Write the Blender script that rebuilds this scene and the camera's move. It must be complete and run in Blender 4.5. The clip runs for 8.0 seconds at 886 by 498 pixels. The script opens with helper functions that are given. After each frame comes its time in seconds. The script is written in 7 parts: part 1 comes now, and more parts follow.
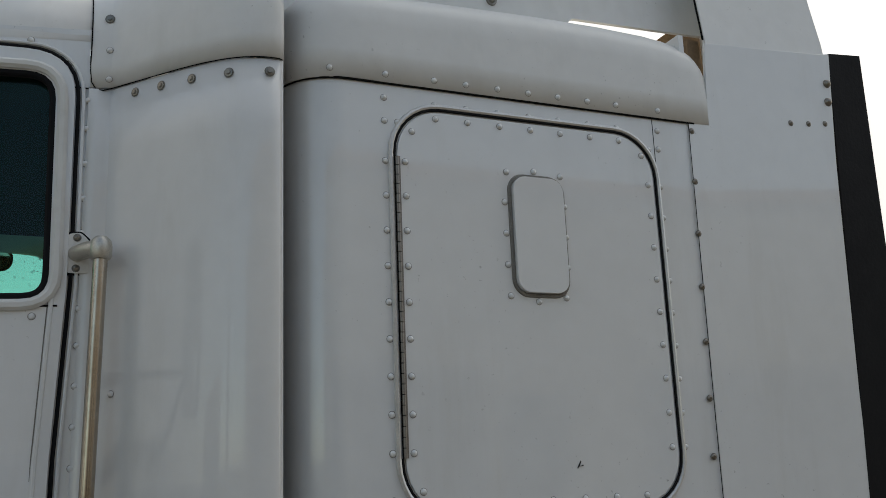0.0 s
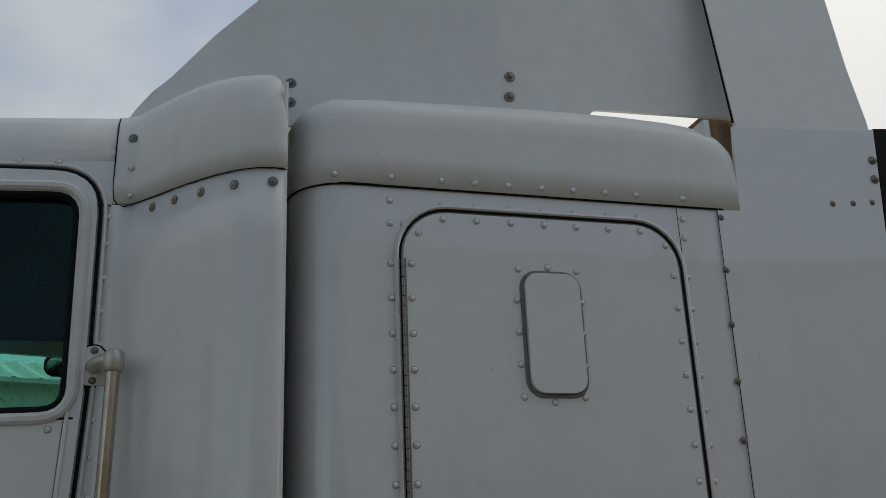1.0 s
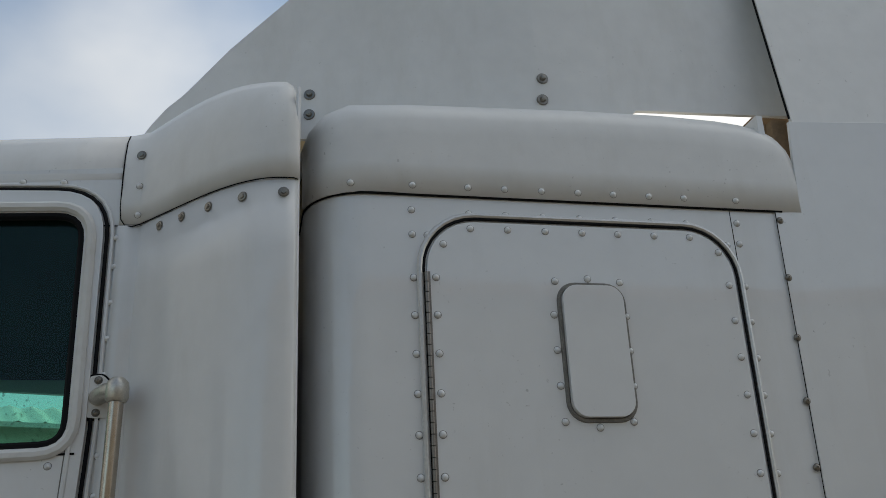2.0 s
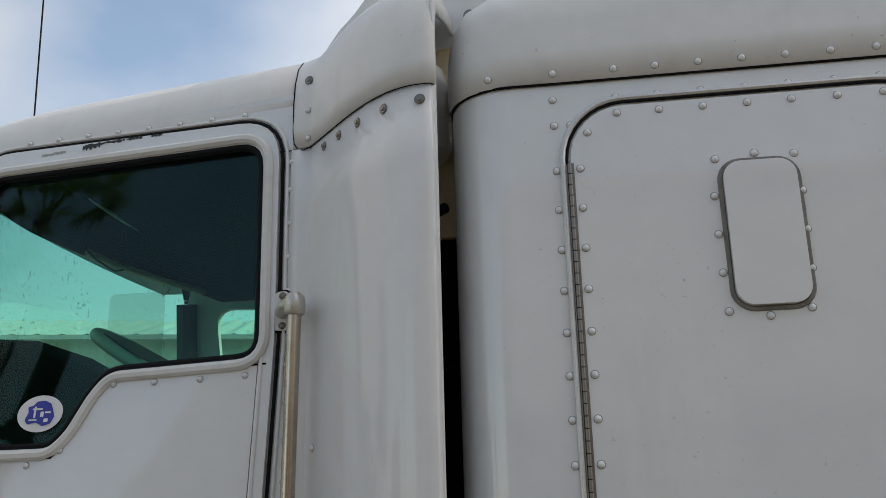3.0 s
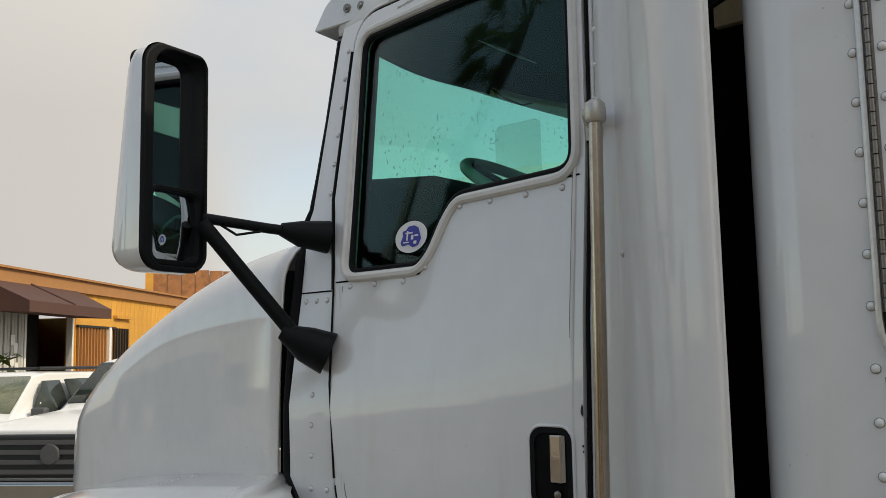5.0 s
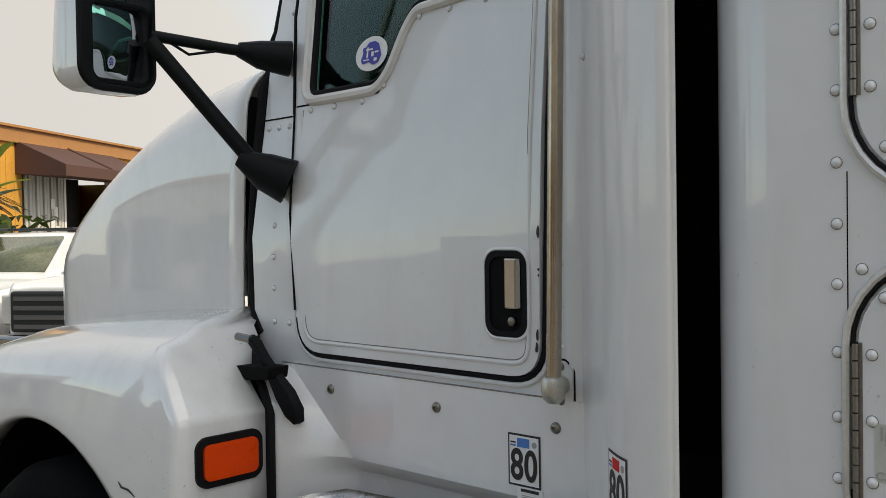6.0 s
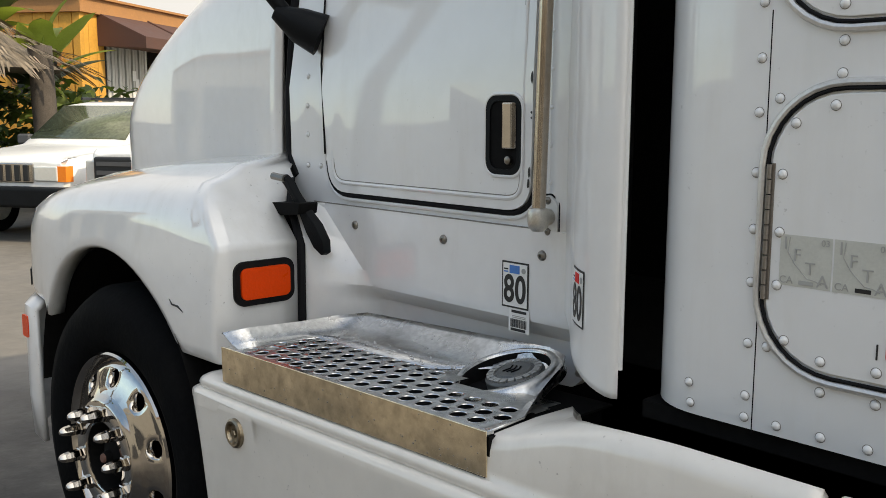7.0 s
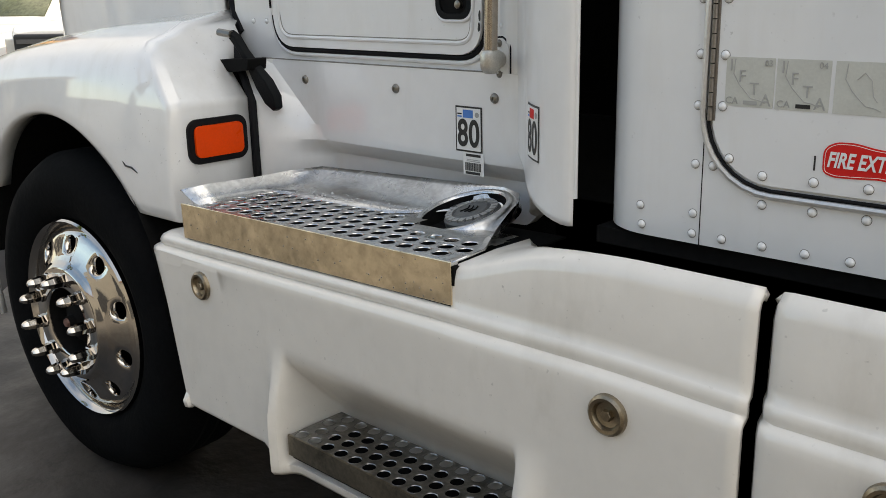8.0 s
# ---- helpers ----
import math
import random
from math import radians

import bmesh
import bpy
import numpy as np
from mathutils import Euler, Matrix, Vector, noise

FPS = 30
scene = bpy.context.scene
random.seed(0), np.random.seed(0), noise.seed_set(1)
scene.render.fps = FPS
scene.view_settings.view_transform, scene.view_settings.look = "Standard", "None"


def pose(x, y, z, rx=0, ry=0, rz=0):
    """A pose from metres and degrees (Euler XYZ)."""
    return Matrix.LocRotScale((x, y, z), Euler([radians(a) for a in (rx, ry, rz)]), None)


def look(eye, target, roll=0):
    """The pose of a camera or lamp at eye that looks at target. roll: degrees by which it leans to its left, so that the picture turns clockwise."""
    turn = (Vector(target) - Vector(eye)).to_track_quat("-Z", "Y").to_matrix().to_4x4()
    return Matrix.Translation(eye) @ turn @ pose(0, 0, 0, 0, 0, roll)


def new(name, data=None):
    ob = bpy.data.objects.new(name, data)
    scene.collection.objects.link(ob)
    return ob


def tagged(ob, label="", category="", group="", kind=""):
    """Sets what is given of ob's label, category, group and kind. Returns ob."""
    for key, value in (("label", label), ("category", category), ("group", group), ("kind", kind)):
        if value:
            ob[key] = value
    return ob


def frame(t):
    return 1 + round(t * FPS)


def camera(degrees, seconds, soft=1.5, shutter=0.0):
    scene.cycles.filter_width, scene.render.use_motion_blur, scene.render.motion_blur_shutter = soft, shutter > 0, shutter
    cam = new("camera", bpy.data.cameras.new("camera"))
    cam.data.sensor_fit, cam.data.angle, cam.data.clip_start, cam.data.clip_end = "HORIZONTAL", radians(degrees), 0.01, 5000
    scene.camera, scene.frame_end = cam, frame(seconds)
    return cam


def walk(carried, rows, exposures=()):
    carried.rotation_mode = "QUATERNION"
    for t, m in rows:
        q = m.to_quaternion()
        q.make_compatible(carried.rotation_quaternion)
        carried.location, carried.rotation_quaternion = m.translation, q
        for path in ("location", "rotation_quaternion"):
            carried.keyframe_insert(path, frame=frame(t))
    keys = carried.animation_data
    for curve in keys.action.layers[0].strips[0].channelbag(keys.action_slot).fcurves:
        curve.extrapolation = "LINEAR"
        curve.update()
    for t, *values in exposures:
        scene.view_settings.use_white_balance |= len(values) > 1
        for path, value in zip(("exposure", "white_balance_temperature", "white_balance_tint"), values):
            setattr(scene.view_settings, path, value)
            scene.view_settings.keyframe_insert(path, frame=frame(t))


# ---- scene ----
cam = camera(50.5, 8.0, 0.45)
PATH = [
    (0, (-0.666, -1.826, 1.745), (0.11, -0.042, 2.207), -2.3),
    (0.5, (-0.542, -1.864, 1.779), (0.086, -0.06, 2.373), -2.7),
    (1, (-0.436, -1.886, 1.774), (0.098, -0.071, 2.422), -2.4),
    (2.3, (-0.22, -1.683, 1.776), (0.067, 0.15, 2.522), -2.9),
    (2.5, (-0.113, -1.68, 1.783), (-0.019, 0.205, 2.445), -2.3),
    (3, (0.004, -1.685, 1.772), (-0.251, 0.217, 2.333), -1.5),
    (3.5, (0.083, -1.611, 1.773), (-0.605, 0.18, 2.339), 0.4),
    (4, (0.186, -1.573, 1.782), (-0.82, 0.072, 2.315), -1.2),
    (4.2, (0.251, -1.531, 1.79), (-0.91, 0.022, 2.277), -1.5),
    (5.3, (0.429, -1.436, 1.667), (-0.868, 0.077, 1.839), -1.1),
    (5.5, (0.426, -1.363, 1.633), (-0.886, 0.142, 1.767), -0.3),
    (6, (0.451, -1.236, 1.614), (-0.908, 0.231, 1.572), -0.9),
    (6.5, (0.638, -1.226, 1.579), (-0.839, 0.114, 1.42), 0.0),
    (7, (0.712, -1.278, 1.534), (-0.748, 0.058, 1.245), 0.2),
    (7.5, (0.699, -1.336, 1.49), (-0.681, 0.042, 1.05), -0.3),
    (8, (0.735, -1.359, 1.482), (-0.595, 0.029, 0.932), -1.3),
]
EXPO = [(0, -0.46, 7600, 6), (0.5, -0.69, 7460, 5), (1.0, -0.97, 7340, 5), (1.3, -0.93, 7340, 5), (2.5, -0.3, 7620, 7), (3.5, -0.17, 7870, 10), (4.0, -0.28, 7970, 10), (5.5, -0.3, 7840, 7), (6.0, -0.08, 7840, 7), (6.5, 0.13, 7840, 7), (7.3, 0.34, 7890, 7), (8, 0.45, 8050, 8)]
walk(cam, [(t, look(eye, target, roll)) for t, eye, target, roll in PATH], EXPO)

# ---- sky, sun ----
world = bpy.data.worlds.new("sky")
scene.world = world
world.use_nodes = True
wn, wl = world.node_tree.nodes, world.node_tree.links
wn.clear()
SUN_AZ, SUN_EL = 74.0, 36.0          # degrees: azimuth from +y towards +x, and elevation
w_out = wn.new("ShaderNodeOutputWorld")
w_bg = wn.new("ShaderNodeBackground")
w_sky = wn.new("ShaderNodeTexSky")
w_sky.sky_type = "NISHITA"
w_sky.sun_disc = False
w_sky.sun_elevation, w_sky.sun_rotation = radians(SUN_EL), radians(SUN_AZ)
w_sky.air_density, w_sky.dust_density = 1.0, 0.35
w_co = wn.new("ShaderNodeTexCoord")
w_map = wn.new("ShaderNodeMapping")
w_map.inputs["Scale"].default_value = (1.0, 1.0, 1.5)
w_noise = wn.new("ShaderNodeTexNoise")
w_noise.inputs["Scale"].default_value = 1.7
w_noise.inputs["Detail"].default_value = 6
w_noise.inputs["Roughness"].default_value = 0.42
w_ramp = wn.new("ShaderNodeValToRGB")
w_ramp.color_ramp.elements[0].position = 0.61
w_ramp.color_ramp.elements[0].color = (0.06, 0.06, 0.06, 1)
w_ramp.color_ramp.elements[1].position = 0.86
w_hazesep = wn.new("ShaderNodeSeparateXYZ")
w_haze = wn.new("ShaderNodeMapRange")
w_haze.inputs["From Min"].default_value, w_haze.inputs["From Max"].default_value = 0.0, 0.42
w_haze.inputs["To Min"].default_value, w_haze.inputs["To Max"].default_value = 0.98, 0.0
w_max = wn.new("ShaderNodeMath")
w_max.operation = "MAXIMUM"
w_mix = wn.new("ShaderNodeMix")
w_mix.data_type = "RGBA"
w_mix.inputs["B"].default_value = (8.6, 8.9, 9.6, 1)
wl.new(w_co.outputs["Generated"], w_map.inputs["Vector"])
wl.new(w_map.outputs["Vector"], w_noise.inputs["Vector"])
# more cloud towards both ends of the yard and overhead, a clearer stretch between
w_sq, w_cov, w_cov2 = [wn.new("ShaderNodeMath") for _ in range(3)]
w_off = wn.new("ShaderNodeMath")
w_off.operation = "ADD"
w_off.inputs[1].default_value = 0.27
w_sq.operation, w_cov.operation, w_cov2.operation = "MULTIPLY", "MULTIPLY_ADD", "MULTIPLY_ADD"
w_cov.inputs[1].default_value, w_cov2.inputs[1].default_value = 1.15, 0.12
wl.new(w_hazesep.outputs["X"], w_off.inputs[0])
wl.new(w_off.outputs[0], w_sq.inputs[0])
wl.new(w_off.outputs[0], w_sq.inputs[1])
wl.new(w_sq.outputs[0], w_cov.inputs[0])
wl.new(w_noise.outputs["Fac"], w_cov.inputs[2])
wl.new(w_hazesep.outputs["Z"], w_cov2.inputs[0])
wl.new(w_cov.outputs[0], w_cov2.inputs[2])
wl.new(w_cov2.outputs[0], w_ramp.inputs["Fac"])
wl.new(w_co.outputs["Generated"], w_hazesep.inputs[0])
wl.new(w_hazesep.outputs["Z"], w_haze.inputs["Value"])
wl.new(w_ramp.outputs["Color"], w_max.inputs[0])
wl.new(w_haze.outputs["Result"], w_max.inputs[1])
# the veil thins out towards the south, where the sky is a clearer blue
w_south = wn.new("ShaderNodeMapRange")
w_south.interpolation_type = "SMOOTHSTEP"
w_south.inputs["From Min"].default_value, w_south.inputs["From Max"].default_value = -0.75, 0.15
w_south.inputs["To Min"].default_value, w_south.inputs["To Max"].default_value = 0.27, 1.0
w_thin = wn.new("ShaderNodeMath")
w_thin.operation = "MULTIPLY"
wl.new(w_hazesep.outputs["Y"], w_south.inputs["Value"])
wl.new(w_max.outputs[0], w_thin.inputs[0])
wl.new(w_south.outputs["Result"], w_thin.inputs[1])
wl.new(w_thin.outputs[0], w_mix.inputs["Factor"])
w_clear = wn.new("ShaderNodeVectorMath")
w_clear.operation = "MULTIPLY"
w_clear.inputs[1].default_value = (1.5, 1.62, 1.72)
wl.new(w_sky.outputs["Color"], w_clear.inputs[0])
wl.new(w_clear.outputs[0], w_mix.inputs["A"])
# the cloud veil is brighter towards the sun and dimmer away from it
w_dot = wn.new("ShaderNodeVectorMath")
w_dot.operation = "DOT_PRODUCT"
w_dot.inputs[1].default_value = (math.sin(radians(SUN_AZ)), math.cos(radians(SUN_AZ)), 0.0)
w_veil = wn.new("ShaderNodeMapRange")
w_veil.interpolation_type = "SMOOTHSTEP"
w_veil.inputs["From Min"].default_value, w_veil.inputs["From Max"].default_value = -1.0, 1.0
w_veil.inputs["To Min"].default_value, w_veil.inputs["To Max"].default_value = 4.7, 9.2
w_tone = wn.new("ShaderNodeVectorMath")
w_tone.operation = "SCALE"
w_tone.inputs[0].default_value = (0.965, 1.0, 1.10)
wl.new(w_co.outputs["Generated"], w_dot.inputs[0])
wl.new(w_dot.outputs["Value"], w_veil.inputs["Value"])
w_up = wn.new("ShaderNodeMapRange")
w_up.inputs["From Min"].default_value, w_up.inputs["From Max"].default_value = 0.25, 1.0
w_up.inputs["To Min"].default_value, w_up.inputs["To Max"].default_value = 1.0, 1.85
w_bright = wn.new("ShaderNodeMath")
w_bright.operation = "MULTIPLY"
wl.new(w_hazesep.outputs["Z"], w_up.inputs["Value"])
wl.new(w_veil.outputs["Result"], w_bright.inputs[0])
wl.new(w_up.outputs["Result"], w_bright.inputs[1])
wl.new(w_bright.outputs[0], w_tone.inputs["Scale"])
wl.new(w_tone.outputs[0], w_mix.inputs["B"])
wl.new(w_mix.outputs["Result"], w_bg.inputs["Color"])
w_bg.inputs["Strength"].default_value = 0.15
wl.new(w_bg.outputs[0], w_out.inputs["Surface"])

sun = new("sun", bpy.data.lights.new("sun", "SUN"))
sun.data.energy, sun.data.angle, sun.data.color = 3.0, radians(0.6), (1.0, 0.92, 0.8)
_a, _e = radians(SUN_AZ), radians(SUN_EL)
_dir = Vector((math.sin(_a) * math.cos(_e), math.cos(_a) * math.cos(_e), math.sin(_e)))
sun.matrix_world = look(_dir * 30, (0, 0, 0))


# ---- materials ----
def mat(name, color, rough=0.5, metal=0.0, var=0.06, scale=6.0, bump=0.0, bscale=80.0, coat=0.0, island=0.0,
        stain=None, stain_amt=0.0, stain_scale=3.0, streak=0.0, rvar=0.1, spec=0.5, speck=0.0):
    """A painted, metal or rough surface: base colour varied at two scales, roughness varied, fine relief."""
    m = bpy.data.materials.new(name)
    m.use_nodes = True
    n, l = m.node_tree.nodes, m.node_tree.links
    b = n["Principled BSDF"]
    b.inputs["Metallic"].default_value = metal
    b.inputs["Coat Weight"].default_value = coat
    b.inputs["Coat IOR"].default_value = 1.72
    b.inputs["Coat Roughness"].default_value = 0.04
    b.inputs["Specular IOR Level"].default_value = spec
    co = n.new("ShaderNodeTexCoord")
    n1 = n.new("ShaderNodeTexNoise")
    n1.inputs["Scale"].default_value, n1.inputs["Detail"].default_value = scale, 5
    n2 = n.new("ShaderNodeTexNoise")
    n2.inputs["Scale"].default_value, n2.inputs["Detail"].default_value = scale * 9, 3
    add = n.new("ShaderNodeMath")
    l.new(co.outputs["Object"], n1.inputs["Vector"])
    l.new(co.outputs["Object"], n2.inputs["Vector"])
    l.new(n1.outputs["Fac"], add.inputs[0])
    l.new(n2.outputs["Fac"], add.inputs[1])
    mr = n.new("ShaderNodeMapRange")
    mr.inputs["From Min"].default_value, mr.inputs["From Max"].default_value = 0.7, 1.3
    mr.inputs["To Min"].default_value, mr.inputs["To Max"].default_value = 1 - var, 1 + var
    l.new(add.outputs[0], mr.inputs["Value"])
    last = mr.outputs[0]
    if island:
        oi = n.new("ShaderNodeObjectInfo")
        r2 = n.new("ShaderNodeMapRange")
        r2.inputs["To Min"].default_value, r2.inputs["To Max"].default_value = 1 - island, 1 + island
        l.new(oi.outputs["Random"], r2.inputs["Value"])
        mu = n.new("ShaderNodeMath")
        mu.operation = "MULTIPLY"
        l.new(last, mu.inputs[0])
        l.new(r2.outputs[0], mu.inputs[1])
        last = mu.outputs[0]
    sc = n.new("ShaderNodeVectorMath")
    sc.operation = "SCALE"
    sc.inputs[0].default_value = color
    l.new(last, sc.inputs["Scale"])
    col = sc.outputs[0]
    if stain:
        mp = n.new("ShaderNodeMapping")
        mp.inputs["Scale"].default_value = (1, 1, 1 - streak)
        l.new(co.outputs["Object"], mp.inputs["Vector"])
        n3 = n.new("ShaderNodeTexNoise")
        n3.inputs["Scale"].default_value, n3.inputs["Detail"].default_value = stain_scale, 8
        n3.inputs["Roughness"].default_value = 0.65
        l.new(mp.outputs[0], n3.inputs["Vector"])
        rp = n.new("ShaderNodeMapRange")
        rp.inputs["From Min"].default_value, rp.inputs["From Max"].default_value = 0.52, 0.72
        rp.inputs["To Max"].default_value = stain_amt
        l.new(n3.outputs["Fac"], rp.inputs["Value"])
        mx = n.new("ShaderNodeMix")
        mx.data_type = "RGBA"
        mx.inputs["B"].default_value = (*stain, 1)
        l.new(rp.outputs[0], mx.inputs["Factor"])
        l.new(col, mx.inputs["A"])
        col = mx.outputs["Result"]
    if speck:
        vo = n.new("ShaderNodeTexNoise")
        vo.inputs["Scale"].default_value, vo.inputs["Detail"].default_value = 95, 2
        l.new(co.outputs["Object"], vo.inputs["Vector"])
        pk = n.new("ShaderNodeMath")
        pk.operation = "MULTIPLY"
        gate = n.new("ShaderNodeMapRange")
        gate.inputs["From Min"].default_value, gate.inputs["From Max"].default_value = 0.45, 0.75
        dots = n.new("ShaderNodeMapRange")
        dots.inputs["From Min"].default_value, dots.inputs["From Max"].default_value = 0.70, 0.78
        dots.inputs["To Max"].default_value = speck
        l.new(n1.outputs["Fac"], gate.inputs["Value"])
        l.new(vo.outputs["Fac"], dots.inputs["Value"])
        l.new(gate.outputs[0], pk.inputs[0])
        l.new(dots.outputs[0], pk.inputs[1])
        ms = n.new("ShaderNodeMix")
        ms.data_type = "RGBA"
        ms.inputs["B"].default_value = (0.10, 0.085, 0.065, 1)
        l.new(pk.outputs[0], ms.inputs["Factor"])
        l.new(col, ms.inputs["A"])
        col = ms.outputs["Result"]
    l.new(col, b.inputs["Base Color"])
    rr = n.new("ShaderNodeMapRange")
    rr.inputs["From Min"].default_value, rr.inputs["From Max"].default_value = 0.3, 0.7
    rr.inputs["To Min"].default_value, rr.inputs["To Max"].default_value = max(0.02, rough * (1 - rvar)), min(1, rough * (1 + rvar))
    l.new(n1.outputs["Fac"], rr.inputs["Value"])
    l.new(rr.outputs[0], b.inputs["Roughness"])
    if bump:
        n4 = n.new("ShaderNodeTexNoise")
        n4.inputs["Scale"].default_value, n4.inputs["Detail"].default_value = bscale, 4
        l.new(co.outputs["Object"], n4.inputs["Vector"])
        bp = n.new("ShaderNodeBump")
        bp.inputs["Strength"].default_value, bp.inputs["Distance"].default_value = bump, 0.01
        l.new(n4.outputs["Fac"], bp.inputs["Height"])
        l.new(bp.outputs[0], b.inputs["Normal"])
    return m


def glass(name, tint, gloss=0.02, marks=0.0):
    """A thin pane: tinted see-through with a gloss that grows towards grazing."""
    m = bpy.data.materials.new(name)
    m.use_nodes = True
    n, l = m.node_tree.nodes, m.node_tree.links
    n.clear()
    out, tr, gl, lw, pw, mr, mx = [n.new("ShaderNode" + k) for k in ("OutputMaterial", "BsdfTransparent", "BsdfGlossy", "LayerWeight", "Math", "MapRange", "MixShader")]
    tr.inputs["Color"].default_value = (*tint, 1)
    gl.inputs["Roughness"].default_value = gloss
    if marks:
        co, nz, big, rg, rb, mu, mc = [n.new("ShaderNode" + k) for k in ("TexCoord", "TexNoise", "TexNoise", "MapRange", "MapRange", "Math", "Mix")]
        nz.inputs["Scale"].default_value, nz.inputs["Detail"].default_value = 60.0, 3
        big.inputs["Scale"].default_value, big.inputs["Detail"].default_value = 4.0, 4
        rg.inputs["From Min"].default_value, rg.inputs["From Max"].default_value = 0.60, 0.70
        rb.inputs["From Min"].default_value, rb.inputs["From Max"].default_value = 0.35, 0.65
        mu.operation, mc.data_type = "MULTIPLY", "RGBA"
        mc.inputs["A"].default_value = (*tint, 1)
        mc.inputs["B"].default_value = (*[c * (1 - marks) for c in tint], 1)
        for tex, rng in ((nz, rg), (big, rb)):
            l.new(co.outputs["Object"], tex.inputs["Vector"])
            l.new(tex.outputs["Fac"], rng.inputs["Value"])
        l.new(rg.outputs[0], mu.inputs[0])
        l.new(rb.outputs[0], mu.inputs[1])
        l.new(mu.outputs[0], mc.inputs["Factor"])
        l.new(mc.outputs["Result"], tr.inputs["Color"])
    pw.operation = "POWER"
    pw.inputs[1].default_value = 4.0
    mr.inputs["To Min"].default_value = 0.018
    l.new(lw.outputs["Facing"], pw.inputs[0])
    l.new(pw.outputs[0], mr.inputs["Value"])
    l.new(mr.outputs[0], mx.inputs[0])
    l.new(tr.outputs[0], mx.inputs[1])
    l.new(gl.outputs[0], mx.inputs[2])
    l.new(mx.outputs[0], out.inputs["Surface"])
    return m


WHITE = mat("white_truck_paint", (0.73, 0.735, 0.73), 0.42, var=0.03, scale=1.6, bump=0.025, bscale=4, coat=0.62,
            stain=(0.46, 0.42, 0.34), stain_amt=0.22, stain_scale=4.5, streak=0.85, speck=0.8)
# white gelcoat tinted warm for light bounced off the sunlit yard
SKIRTPAINT = mat("aged_cream_gelcoat", (0.71, 0.68, 0.625), 0.46, var=0.04, scale=2.2, bump=0.015, bscale=5, coat=0.6,
                 stain=(0.36, 0.32, 0.26), stain_amt=0.28, stain_scale=5, streak=0.6, speck=0.8)
FIBRE = mat("white_fibreglass", (0.76, 0.76, 0.75), 0.42, var=0.03, scale=2.2, bump=0.02, bscale=5, coat=1.0,
            stain=(0.46, 0.43, 0.36), stain_amt=0.24, stain_scale=6, streak=0.75, speck=0.8)
CHALKY = mat("chalky_weathered_gelcoat", (0.74, 0.735, 0.715), 0.55, var=0.04, scale=2.2, coat=0.18, stain=(0.46, 0.43, 0.36), stain_amt=0.2, stain_scale=6, streak=0.75, speck=0.8)
DULL = mat("weathered_white_paint", (0.70, 0.69, 0.66), 0.5, var=0.05, scale=3, stain=(0.42, 0.38, 0.32), stain_amt=0.35, stain_scale=9)
BLACK = mat("black_rubber", (0.008, 0.008, 0.009), 0.65, spec=0.12, var=0.2, scale=20, bump=0.1)
PLASTIC = mat("black_moulded_plastic", (0.007, 0.008, 0.009), 0.5, spec=0.10, var=0.15, scale=12, bump=0.15, bscale=300)
TYRE = mat("tyre_rubber", (0.004, 0.0045, 0.005), 0.8, spec=0.04, var=0.25, scale=9, bump=0.2, bscale=60, stain=(0.014, 0.013, 0.012), stain_amt=0.3)
CHROME = mat("chrome", (0.52, 0.485, 0.44), 0.07, 1.0, var=0.04, scale=8, bump=0.02, bscale=30, rvar=0.5)
ALU = mat("brushed_aluminium", (0.55, 0.55, 0.54), 0.33, 1.0, var=0.12, scale=14, bump=0.15, bscale=140, stain=(0.25, 0.24, 0.22), stain_amt=0.5, stain_scale=12)
STEEL = mat("stainless_tube", (0.46, 0.40, 0.33), 0.24, 1.0, var=0.1, scale=10, stain=(0.26, 0.18, 0.11), stain_amt=0.6, stain_scale=8, streak=0.7)
# golden tone and blotches put the yard's reflections into the colour
POLISH = mat("polished_stainless", (0.70, 0.60, 0.44), 0.10, 1.0, var=0.32, scale=3.5, bump=0.45, bscale=3.5, stain=(0.16, 0.12, 0.07), stain_amt=0.3, stain_scale=55)
CAST = mat("cast_deck_aluminium", (0.60, 0.60, 0.59), 0.25, 1.0, var=0.2, scale=9, bump=0.06, bscale=120, stain=(0.16, 0.16, 0.155), stain_amt=0.5, stain_scale=11, rvar=0.35)
DROP = mat("water_bead", (0.5, 0.5, 0.5), 0.1, 0.0, var=0.02)
BOLT = mat("zinc_bolt", (0.24, 0.22, 0.19), 0.35, 1.0, var=0.15, scale=40)
AMBER = mat("amber_lens", (0.80, 0.060, 0.004), 0.3, spec=0.2, var=0.06, scale=20, bump=0.15, bscale=120)
INTERIOR = mat("dark_cab_lining", (0.028, 0.029, 0.031), 0.85, var=0.15, scale=3, spec=0.2)
DASH = mat("grey_dash_plastic", (0.012, 0.012, 0.013), 0.7, spec=0.2, var=0.15, scale=8, bump=0.2, bscale=200)
# near-black for joints, and for shade painted into gaps, wells and holes
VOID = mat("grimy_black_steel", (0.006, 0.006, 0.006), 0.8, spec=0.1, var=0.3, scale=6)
BEIGE = mat("beige_canvas", (0.62, 0.52, 0.34), 0.8, var=0.12, scale=10, bump=0.2, bscale=90)
GREENGLASS = glass("green_tinted_glass", (0.52, 0.85, 0.76))
CLEARGLASS = glass("windscreen_glass", (0.88, 0.97, 0.94), marks=0.45)
MIRROR = mat("mirror_glass", (0.62, 0.68, 0.72), 0.02, 1.0, var=0.0)
INK = mat("black_print", (0.012, 0.012, 0.012), 0.5)
PAPER = mat("white_vinyl", (0.78, 0.78, 0.76), 0.4, var=0.04, scale=30)


